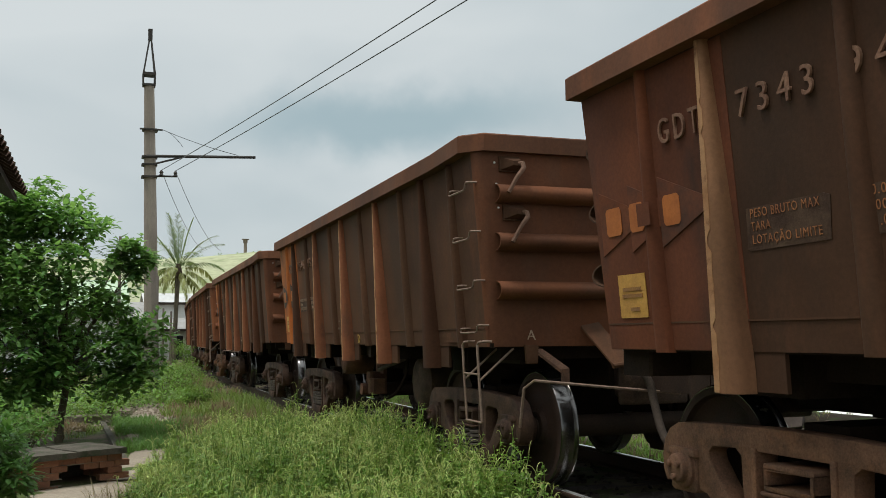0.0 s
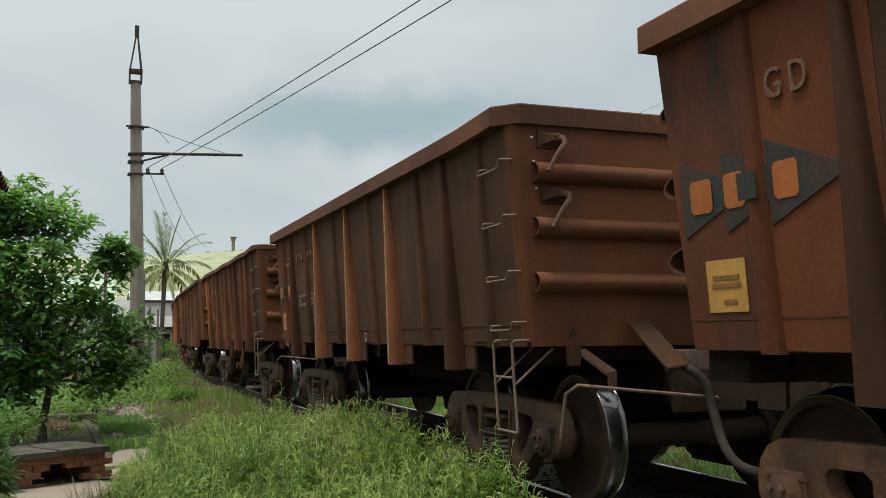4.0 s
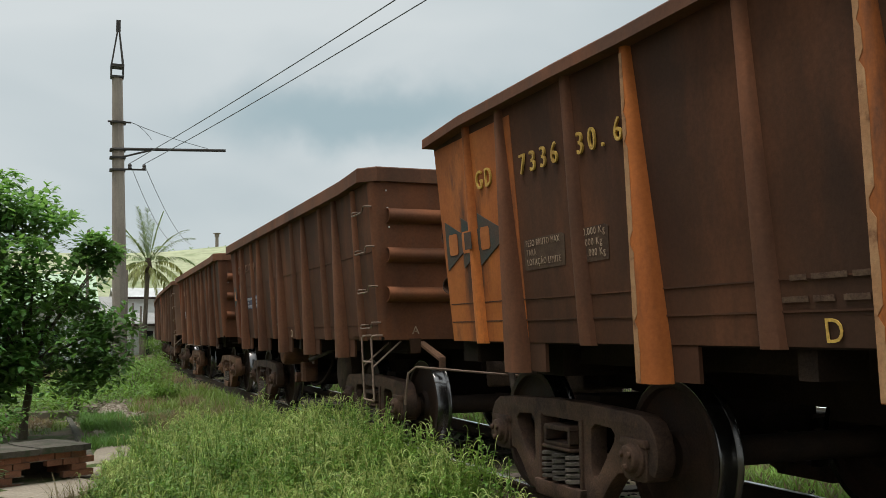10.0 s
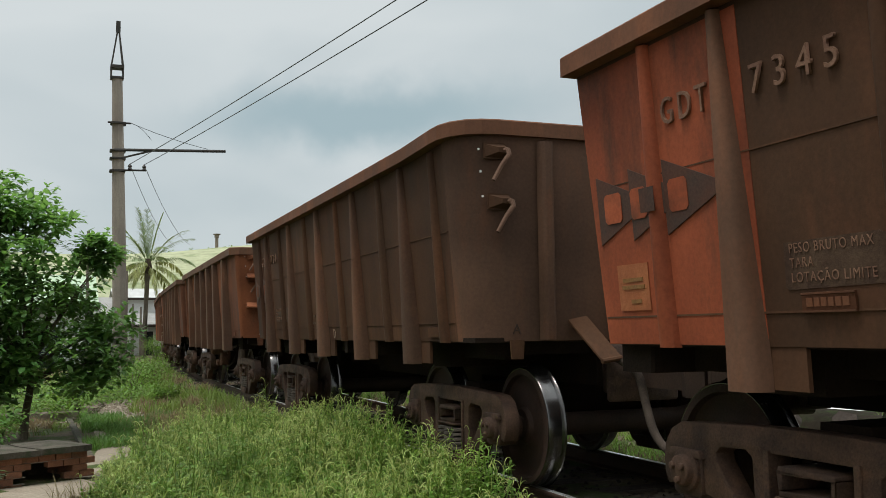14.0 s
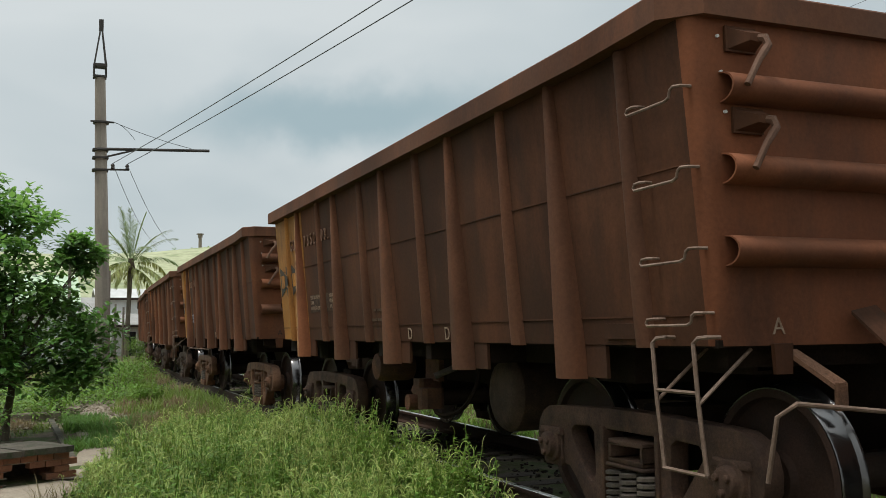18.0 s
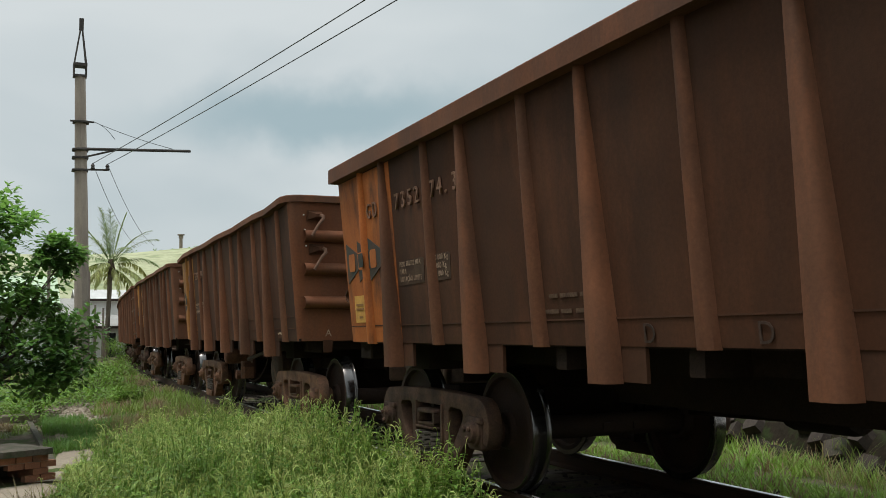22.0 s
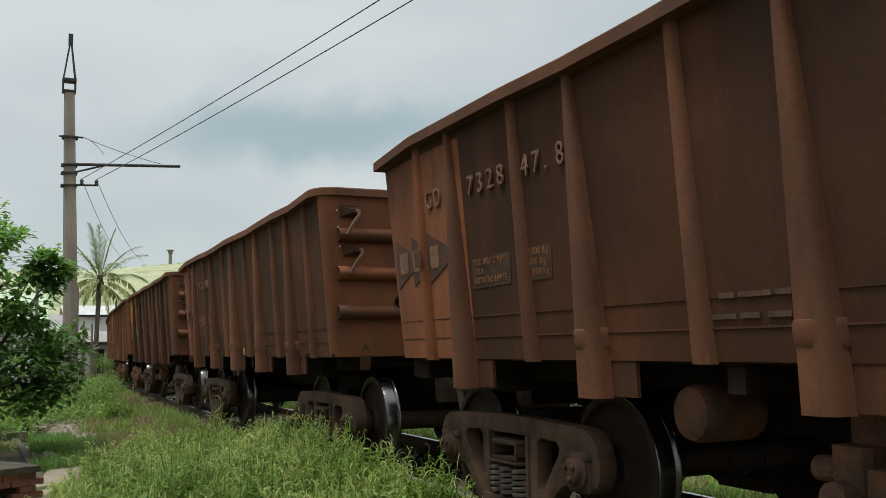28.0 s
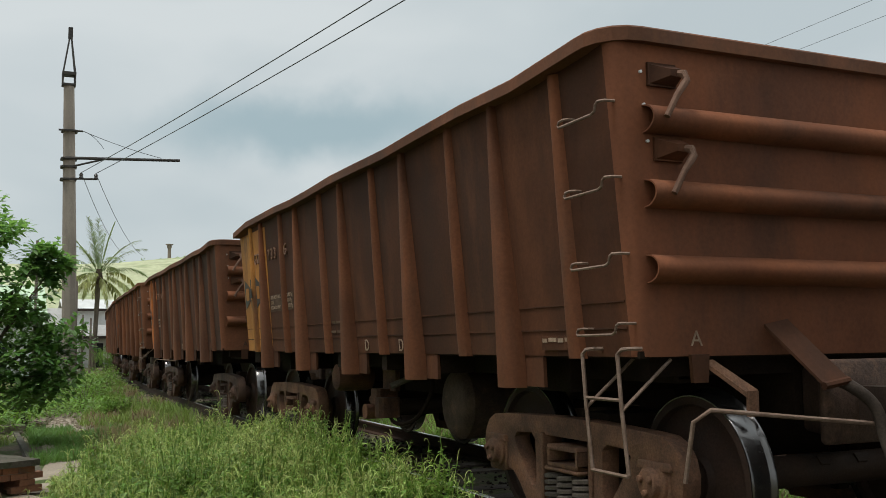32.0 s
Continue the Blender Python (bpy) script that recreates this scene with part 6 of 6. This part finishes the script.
def ore_wagon(n, kind, label, body, panel, rib_paint, number="", letter=LETTER_RUST, load_sign="stencil", load_paint=STENCIL, rib_body=None, levers=True, pipes=True, ladder=True,
              emblem_colours=None, notice=False, collars=False, pale_ribs=(), d_mark=STENCIL, d_at=(4.86, 5.72), frame_paint=CAST, low_sign=False, end_paint=None, letter_a=LETTER_DARK):
    w = thing("ore_wagon", label, "wagon", "wagons of the ore train")
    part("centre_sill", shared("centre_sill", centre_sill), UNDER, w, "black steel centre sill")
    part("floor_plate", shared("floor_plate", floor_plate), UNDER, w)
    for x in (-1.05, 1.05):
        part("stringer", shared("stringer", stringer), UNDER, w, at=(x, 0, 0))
    # added box, no known part: stops light showing through under the wagon
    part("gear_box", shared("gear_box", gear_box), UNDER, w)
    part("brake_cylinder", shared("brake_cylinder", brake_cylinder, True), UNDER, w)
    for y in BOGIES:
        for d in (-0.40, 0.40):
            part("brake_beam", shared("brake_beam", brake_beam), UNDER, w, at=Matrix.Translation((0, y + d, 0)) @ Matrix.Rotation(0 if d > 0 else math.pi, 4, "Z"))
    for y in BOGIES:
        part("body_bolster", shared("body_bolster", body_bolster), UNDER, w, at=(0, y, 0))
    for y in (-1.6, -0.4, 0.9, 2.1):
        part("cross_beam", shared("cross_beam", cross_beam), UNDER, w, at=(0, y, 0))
    for s in (-1, 1):
        part("side_wall", shared(f"side_wall|{s}{kind}", lambda: skin_side(s, kind)), body, w, "rusty steel side plate")
        # seam strip along the foot of the side
        part("seam", shared(f"seam|{s}{kind == 'round'}", lambda: Geo().prism([(FRONT + 0.06 + corner_of(kind), SEAM_Z), (REAR - 0.15, SEAM_Z), (REAR - 0.145, SEAM_Z + 0.010), (FRONT + 0.06 + corner_of(kind), SEAM_Z + 0.010)], s * (skin_x(SEAM_Z) + 0.006), s * (SKIN_X - 0.005), "x")), body, w)
    for s in (-1, 1):
        y0 = FRONT + 0.06 + corner_of(kind)
        zj = 2.08 if kind in ("straight", "round", "wide") else 1.475
        if kind in ("bowed", "old", "slack") or n in (8, 9, 10, 11, 14, 15):
            part("plate_joint", shared(f"plate_joint|{s}{kind}", lambda: Geo().prism([(y0, zj), (REAR - 0.16, zj), (REAR - 0.16, zj + 0.008), (y0, zj + 0.008)], s * (skin_x(zj) + 0.006), s * (SKIN_X - 0.005), "x")), body, w)
    part("end_wall", shared(f"end_rear|{kind}", lambda: end_plate(True, kind)), body, w)
    part("end_wall", shared(f"end_front|{kind}", lambda: end_plate(False, kind), True), end_paint or body, w)
    part("top_rim", shared(f"top_rim|{kind}", lambda: rim(kind)), RIB_BROWN if kind != "wide" else RIB_GREY, w, "folded steel top rim")
    # the last panel of the near side keeps its bright paint
    part("end_panel", shared(f"end_panel|{kind}", lambda: leaned(Geo().prism([(U0 - 1.33, SKIN_Z0 + 0.004), (REAR - 0.145, SKIN_Z0 + 0.004), (REAR - 0.06, TOP_Z - 0.16), (U0 - 1.33, TOP_Z - 0.16)], -SKIN_X - 0.0035, -SKIN_X, "x"))), panel, w, "side panel in faded bright paint")
    if kind == "wide":
        big, small = (1.42, 2.92, 4.11, 5.28, 6.43, 7.87), (-0.06,)
    else:
        big, small = (1.38, 3.03, 4.68, 6.32, 7.95), (0.58, 2.14, 3.77, 5.38, 7.04, 8.55)
    for s in (-1, 1):
        for k, u in enumerate(big):
            paint = rib_paint if (s < 0 and k in pale_ribs) else (rib_body or body)
            part("rib", shared(f"rib|{s}{kind}", lambda: big_rib(s, kind), kind != "wide"), paint, w, at=(0, U0 - u, 0))
            if s < 0 and k in pale_ribs:
                part("worn_edge", shared("worn_edge", worn_edge), WORN, w, "ragged strip of bare pale metal", at=(0, U0 - u, 0))
            if kind != "wide":
                part("rib_foot", shared(f"rib_foot|{s}", lambda: rib_tab(s)), body, w, at=(0, U0 - u, 0))
            if collars and s < 0 and k in (1, 2, 3, 4):
                part("collar", shared(f"collar|{s}", lambda: rib_patch(s), True), rib_body or body, w, "welded repair collar", at=(0, U0 - u, 0))
        for k, u in enumerate(small):
            part("stiffener", shared(f"stiffener|{s}{kind}", lambda: small_rib(s, kind), True), panel if (k == 0 and s < 0) else body if body == SOOT else (rib_body or body), w, at=(0, U0 - u, 0))
    flip = Matrix.Rotation(math.pi, 4, "Z")
    if pipes == "shelf":
        for z in (2.30, 1.75):
            part("end_shelf", shared("end_shelf", lambda: Geo().prism([(0, 0.10), (-0.14, 0.02), (-0.14, 0), (0, 0)], -1.35, 1.35, "x")), body, w, at=(0, FRONT + 0.03, z))
    elif pipes:
        for z in (2.455, 2.05, 1.645):
            part("end_pipe", shared("end_pipe", lambda: pipe_half(2.76), True), end_paint or body, w, "half-round stiffener open at its ends", at=(0, FRONT + 0.051, z))
            part("end_pipe", shared("end_pipe", lambda: pipe_half(2.76), True), body, w, at=Matrix.Translation((0, REAR - 0.165 + (z - SKIN_Z0) * 0.055, z)) @ flip @ Matrix.Diagonal((1.06, 1.7, 1.0, 1.0)))
    else:
        for x in (-0.80, -0.15, 0.5, 1.1):
            part("end_post", shared("end_post", lambda: Geo().prism([(-0.075, 0), (-0.05, -0.045), (-0.025, -0.062), (0.025, -0.062), (0.05, -0.045), (0.075, 0)], 1.19, 2.80, "z")), end_paint or body, w, at=(x, FRONT + 0.03, 0))
    if levers:
        for z, x in ((2.71, -1.195), (2.30, -1.165)):
            lv = part("lever_bracket", shared("lever_bracket", lever), body, w, at=(x, FRONT + 0.05, z))
            part("lever_bar", shared("lever_bar", lever_bar, True), LEVER, lv, "bent hook bar")
            lv2 = part("lever_bracket", shared("lever_bracket", lever), body, w, at=Matrix.Translation((x, REAR - 0.165 + (z - SKIN_Z0) * 0.055, z)) @ flip)
            part("lever_bar", shared("lever_bar", lever_bar, True), LEVER, lv2, "bent hook bar")
    if ladder:
        for z in (2.40, 2.00, 1.60, 1.285) if n == 14 else (2.49, 2.08, 1.67, 1.30):
            part("ladder_rung", shared("ladder_rung", rung, True), BAR, w, at=(-skin_x(z), U0 - (8.70 if kind == "round" else 8.85), z))
    if ladder and n not in (20, 22, 23, 24):
        part("hanging_step", shared("hanging_step", stirrup, True), BAR, w, "bent bar steps below the side", at=(-SKIN_X, U0 - 8.88, 0))
    for front in (True, False):
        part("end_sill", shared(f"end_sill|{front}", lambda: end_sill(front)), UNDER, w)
        part("coupler", shared(f"coupler|{front}", lambda: coupler(front)), DARK_CAST, w, "knuckle coupler")
        part("striker", cast(f"striker|{front}", lambda: striker(front), 0.02), CAST_DIM, w, "cast housing round the coupler")
        part("air_hose", shared(f"air_hose|{front}", lambda: air_hose(front), True), HOSE_DARK, w, "sagging rubber brake hose")
    part("slant_plate", shared("slant_plate", slant_plate), body, w)
    if ladder:
        part("slant_brace", shared("slant_brace", slant_brace), CAST, w)
        part("cut_lever", shared("cut_lever", cut_lever, True), BAR, w, "long bent uncoupling bar")
    part("end_tab", shared("end_tab", end_tab), body, w)
    part("brake_rod", shared("brake_rod", brake_rods), UNDER, w)
    # only every other wagon carries the brake gear
    if n % 2 == 0:
        part("brake_drum", shared("brake_drum", hopper_tank, True), CAST_DIM, w, "broad dark rusty drum")
        part("air_tank", shared("air_tank", air_tank, True), CAST_RED, w, "small cylindrical air tank")
        part("brake_valve", shared("brake_valve", brake_valve), CAST_RED, w, "rusty valve block with round covers", at=(0, 0.08, 0))
        part("drain_pipe", shared("drain_pipe", lambda: Geo().tube(smooth_path([(-1.1, 0.25, 0.58), (-1.1, 0.17, 0.52), (-1.08, -0.05, 0.51), (-1.02, -0.28, 0.60), (-0.95, -0.4, 0.80), (-0.92, -0.4, 1.0)]), 0.02, 6), True), UNDER, w, "bent black drain pipe")
        part("angle_rod", shared("angle_rod", lambda: Geo().tube([(-1.18, 0.02, 0.86), (-0.55, -0.18, 1.13)], 0.03, 8), True), HOSE, w, "slanting pipe end")
    if n == 4:
        part("hanger_plate", shared("hanger_plate", hanger), CAST_RED, w, "rusty folded hanger plate", at=(0, -0.68, 0))
    for y in BOGIES:
        bogie(w, y, frame_paint)
    for y in AXLES:
        wheelset(w, y)
    # writing
    if number:
        number_at = {-1: (0.72, 1.41, 2.13), 6: (0.70, 1.37, 2.05), 10: (0.70, 1.39, 2.14), 4: (0.70, 1.42, 2.18)}
        for txt, u in zip(number.split("|"), (1.56,) if kind == "wide" else number_at.get(n, (0.70, 1.44, 2.22))):
            if txt:
                wide = 0.128 * len(txt) if txt.startswith("G") and kind != "wide" else 0.135 * len(txt) - (0.03 if "." in txt else 0)
                numerals(w, txt, 0.200 if txt[0] == "G" else 0.195, wide * (0.72 if kind == "wide" else 1), u, 2.24 if kind == "wide" else 2.325, letter)
    if emblem_colours:
        emblem(w, kind != "wide", *emblem_colours)
    drop, aside = (0.16 if low_sign is True else low_sign or 0.0), (0.10 if low_sign else 0.0)
    if load_sign:
        if load_sign == "blue":
            part("load_plate", shared("load_plate", lambda: flat_shape([(0, 0), (0.52, 0), (0.52, 0.20), (0, 0.20)], 0.003)), BLUE_PLATE, w, "blue painted load panel", at=on_side(1.40 + aside, 1.68 - drop, 0.002))
            part("load_plate", shared("load_plate_small", lambda: flat_shape([(0, 0), (0.34, 0), (0.34, 0.22), (0, 0.22)], 0.003)), BLUE_PLATE, w, at=on_side(2.10 + 2.4 * aside, 1.68 - drop, 0.002))
        else:
            for uu, wd in ((1.38, 0.58), (2.08, 0.40)):
                part("load_plate", shared(f"faded_ground|{wd}", lambda: flat_shape([(0, 0.01), (0.02, 0), (wd - 0.02, 0.006), (wd, 0.2), (wd - 0.04, 0.215), (0.01, 0.21)], 0.002)), FADED, w, "faded paler rectangle under the stencil", at=on_side(uu + aside, 1.67 - drop, 0.002))
        u = 1.80 if kind == "wide" else 1.42 + aside
        v, top = u + 0.70 + 1.4 * aside, 1.83 - drop
        for txt, wide, k in (("PESO BRUTO MAX", 0.47, 0), ("TARA", 0.14, 1), ("LOTAÇÃO LIMITE", 0.47, 2)):
            written(w, "stencil", txt, 0.062, 0.002, wide, u, top - 0.064 * k, load_paint, "faded white stencilled words")
        for txt, wide, k in (("130.000 Kg", 0.31, 0), ("19.000 Kg", 0.27, 1), ("111.000 Kg", 0.30, 2)):
            written(w, "stencil", txt, 0.062, 0.002, wide, v, top + 0.004 - 0.064 * k, load_paint, "faded white stencilled figures")
    if notice:
        nt = part("notice", shared("notice_plate", lambda: flat_shape([(0, 0), (0.30, 0), (0.30, 0.26), (0, 0.26)], 0.004)), NOTICE if notice is True else notice, w, "faded notice plate", at=on_side(0.14, 1.37, 0.006))
        part("notice_print", shared("notice_rows", lambda: bars([(0.05, 0.16, 0.2), (0.04, 0.12, 0.22), (0.12, 0.04, 0.10)], 0.022)), NOTICE_MARK, nt, at=(0, 0, 0.004))
    if n == 10:
        mp = part("cast_plate", shared("cast_plate", lambda: flat_shape([(0, 0), (0.30, 0), (0.30, 0.085), (0, 0.085)], 0.012)), RUST, w, "raised cast plate below the stencil", at=on_side(1.58, 1.33, 0.006))
        part("plate_rim", shared("plate_rim", lambda: bars([(0.0, 0.0, 0.30), (0.0, 0.077, 0.30)], 0.008)), RIB_BROWN, mp, at=(0, 0, 0.012))
        part("plate_print", shared("cast_bars", lambda: bars([(0.03, 0.025, 0.035), (0.075, 0.025, 0.03), (0.115, 0.025, 0.03), (0.155, 0.025, 0.03), (0.195, 0.025, 0.03), (0.235, 0.025, 0.035)], 0.038)), RIB_BROWN, mp, at=(0, 0, 0.012))
    if d_mark:
        for u in d_at:
            part("letter_d", letters("D", 0.15, 0.004), d_mark, w, "painted letter on the sill", at=on_side(u, 1.20, 0.008))
    if kind != "wide":
        tagged(part("stencil_line", shared("stencil_line", lambda: bars([(0.06, 0.095, 0.10), (0.19, 0.095, 0.20), (0.42, 0.095, 0.12), (0.0, 0.0, 0.16), (0.19, 0.0, 0.12), (0.36, 0.0, 0.14), (0.54, 0.0, 0.05)], 0.026)), STENCIL_FAINT, w, at=on_side(3.86, 1.375, 0.006)), "faint worn stencilled rows", kind="stuff")
    # three small white discs mark the dots near the front corner
    for z, x in ((2.715, -1.385), (2.535, -1.37), (2.335, -1.352)):
        part("stud", shared("stud", lambda: Geo().lathe([(-0.012, 0.006), (-0.012, 0.009), (0.002, 0.009)], 8, "y")), WALL_WHITE, w, at=(x, FRONT + 0.049, z))
    part("letter_a", letters("A", 0.12, 0.004), letter_a, w, at=Matrix.Translation((-1.11, FRONT + 0.047, 1.235)) @ Matrix.Rotation(math.pi / 2, 4, "X"))
    part("maker_plate", shared("maker_plate", lambda: flat_shape([(0, 0), (0.40, 0), (0.40, 0.085), (0, 0.085)], 0.01)), body, w, "small raised maker's plate", at=on_side(8.16, 1.215, 0.008))
    if n in (18, 19, 26):
        part("plate_print", shared("plate_print", lambda: bars([(0.02, 0.046, 0.05), (0.09, 0.05, 0.09), (0.20, 0.046, 0.06), (0.28, 0.05, 0.09)], 0.024)), STENCIL, w, "peeling pale print on the plate", at=on_side(8.16, 1.215, 0.018))
    return w


# number of each wagon in the train, counted from the one that passes first: kind, paint and writing as seen
TRAIN = {}


def wagon(n, **how):
    TRAIN[n] = ore_wagon(n, **how)


GREEN_ORANGE = (MARK_GREEN, MARK_ORANGE)
for n in range(-1, 34):
    how = dict(kind="straight", label="rusty brown steel ore wagon with ribbed sides", body=SOOT if n < 4 else RUST_DARK, panel=ORANGE, rib_paint=PALE_RUST,
               number="GD|7346|93.0", emblem_colours=GREEN_ORANGE, pale_ribs=(1, 2, 3))
    if n == -1:
        how.update(number="GDT|7343|94", notice=True, pale_ribs=(0,), rib_paint=RIB_TAN, panel=RUST_RED, load_paint=LETTER_ORANGE, emblem_colours=(RUST_RED, MARK_ORANGE), label="dark brown ore wagon with orange end panel and yellow notice")
    elif n == 0:
        how.update(number="GD|7346|93.0", notice=True, d_mark=LETTER_YELLOW)
    elif n == 1:
        how.update(number="GD|7346|94.8", notice=True, ladder=False)
    elif n in (2, 3):
        how.update(number="GD|734|99", notice=True, panel=RUST_RED)
    elif n == 4:
        how.update(kind="bowed", body=RUST, number="GDT|7332|63.7", panel=ORANGE, pale_ribs=(), collars=True, label="brown ore wagon with a bowed rim and patched ribs")
    elif n == 5:
        how.update(kind="bowed", body=RUST_DARK, number="GD|7332|64.5", panel=ORANGE, pale_ribs=(), collars=True, ladder=False)
    elif n == 6:
        how.update(kind="bowed", body=SOOT, number="GDT|7336|29.2", letter=LETTER_YELLOW, panel=ORANGE, rib_paint=ORANGE, pale_ribs=(0, 1, 2, 3), d_mark=LETTER_YELLOW, label="brown ore wagon with scraped pale ribs and yellow numerals")
    elif n == 7:
        how.update(kind="old", number="GD|7336|30.6", letter=LETTER_YELLOW, panel=ORANGE, rib_paint=ORANGE, pale_ribs=(1, 2, 3), d_mark=LETTER_YELLOW, d_at=(4.09, 5.72), ladder=False, label="brown ore wagon with yellow numerals and pale ribs")
    elif n in (8, 9):
        how.update(body=RUST_DARK, number="GD|7312|4" if n == 8 else "GD|731|2.7", panel=RUST_RED, pale_ribs=(), levers=False, ladder=n == 8, d_at=(4.86,), load_sign="blue", label="dark brown ore wagon with a blue load panel")
    elif n in (10, 11):
        how.update(kind="round", body=SOOT, number="GDT|7345|3" if n == 10 else "GD|734|", panel=RED_ORANGE if n == 10 else RUST, pale_ribs=(), pipes=False, notice=NOTICE_RED if n == 10 else False, emblem_colours=(MARK_BROWN, RED_ORANGE if n == 10 else RUST_RED), low_sign=0.24, load_paint=LETTER_RUST, ladder=n == 10, label="dark brown ore wagon with rounded corners")
    elif n in (12, 13):
        how.update(kind="wide", body=WIDE_RED, number="GDT 611 976-" if n == 13 else "GDT 511", panel=WIDE_RED, pale_ribs=(), pipes="shelf", ladder=False, emblem_colours=None, load_sign="", d_mark=None, label="red-brown ore wagon with widely spaced ribs")
    elif n in (14, 15):
        how.update(body=RUST_DARK, number="GD|7352|03.0" if n == 14 else "GD|7353|04.9", panel=YELLOW, pale_ribs=(0,) if n == 14 else (), load_sign="blue" if n == 15 else "stencil", emblem_colours=(MARK_GREEN, YELLOW), low_sign=True, ladder=n == 14, label="brown ore wagon with a yellow-orange end panel")
    elif n in (16, 17):
        how.update(number="GD|7352|73.5" if n == 16 else "GD|7352|74.3", panel=ORANGE, d_mark=STENCIL if n == 16 else LETTER_DARK, pale_ribs=(1, 2) if n == 16 else (), notice=n == 17)
    elif n in (18, 19, 20):
        how.update(kind="slack" if n == 19 else "bowed", d_mark=LETTER_RUST, d_at=(5.72,), body=RUST_DARK, number=("GD|7336|81.1", "GD|7336|82.9", "GD|733|8")[n - 18], panel=YELLOW if n < 20 else ORANGE, pale_ribs=(), ladder=n == 20, label="brown ore wagon with a bowed rim and faded yellow end panel")
    elif n in (22, 23):
        how.update(kind="bowed", d_mark=LETTER_YELLOW, body=RUST_DARK, number="GD|7328|47.8" if n == 22 else "GD|7328|48.6", panel=PALE_RUST, emblem_colours=(MARK_BROWN, LETTER_RUST), load_paint=LETTER_ORANGE, pale_ribs=(), collars=True, ladder=False, label="brown ore wagon with a sagging rim and patched ribs")
    elif n in (24, 25):
        how.update(kind="bowed", d_mark=STENCIL if n == 24 else LETTER_DARK, body=SOOT if n == 24 else RUST_DARK, number="GD|7318|71.5" if n == 24 else "GD|7318|72.3", panel=YELLOW if n == 24 else ORANGE, pale_ribs=(), load_sign="blue", ladder=False, label="brown ore wagon with a bowed rim and a blue load panel")
    elif n >= 26 or n == 21:
        how.update(kind="bowed", body=(RUST, RUST_DARK)[n % 2], number="GD|733|6", panel=(ORANGE, RUST_RED, YELLOW)[n % 3], pale_ribs=(), ladder=n % 2 == 0)
    how["end_paint"] = None if how["kind"] == "wide" else RIB_GREY if how["kind"] == "round" else RIB_BROWN if n == 19 else END_RUST if n in (2, 6, 14, 26) else RIB_RUST
    if how["panel"] == YELLOW and how["emblem_colours"] == GREEN_ORANGE:
        how["emblem_colours"] = (MARK_GREEN, YELLOW)
    # most ribs are painted lighter than their plates, light contrast included
    how["rib_body"] = {SOOT: RUST_DARK, RUST_DARK: RIB_BROWN, RUST: RIB_RUST, WIDE_RED: RIB_GREY}.get(how["body"])
    how["letter_a"] = LETTER_YELLOW if n in (6, 7) else STENCIL if n % 2 == 0 else LETTER_DARK
    if how["kind"] == "round":
        how["rib_body"] = RIB_GREY
    if how.get("load_sign") == "blue":
        how["load_paint"] = STENCIL_WHITE
    if n in (16, 21):
        how["frame_paint"] = CAST_DIM
    elif n not in (-1, 2, 6, 9, 15, 18, 19, 25, 26):
        how["frame_paint"] = CAST_MID
    wagon(n, **how)


# ---- movement ----
PITCH = 11.2216
TRAVEL = (0.5532, 0.589, -0.9936, -5.9111, -146.9578, -125.6605)
OFFSET = {-1: 0.015, 0: -0.033, 1: -0.068, 4: 0.078, 5: 0.039, 6: 0.027, 7: 0.025, 8: -0.016, 9: -0.046, 10: 0.009, 14: -0.051, 15: -0.021,
          16: -0.037, 17: -0.023, 18: 0.095, 19: 0.097, 20: 0.032, 22: -0.094, 23: -0.06, 24: 0.05, 25: 0.033}


def train_at(t):
    """Metres up the line of the rear end of wagon 0."""
    k, out = t / 16 - 1, 0.0
    for c in TRAVEL:
        out = out * k + c
    return out


def motions():
    times = [0.5 * i for i in range(65)]
    spins = [i / 15 for i in range(481)]
    start = train_at(0)
    turn = [Matrix.Rotation((start - train_at(t)) / WHEEL_R, 4, "X") for t in spins]
    for n, w in TRAIN.items():
        s0 = n * PITCH + OFFSET.get(n, 0.0) - U0
        walk(w, [(t, line_pose(train_at(t) + s0)) for t in times])
    for ws, y in WHEELSETS:
        m = Matrix.Translation((0, y, WHEEL_R))
        walk(ws, [(t, m @ r) for t, r in zip(spins, turn)])


motions()
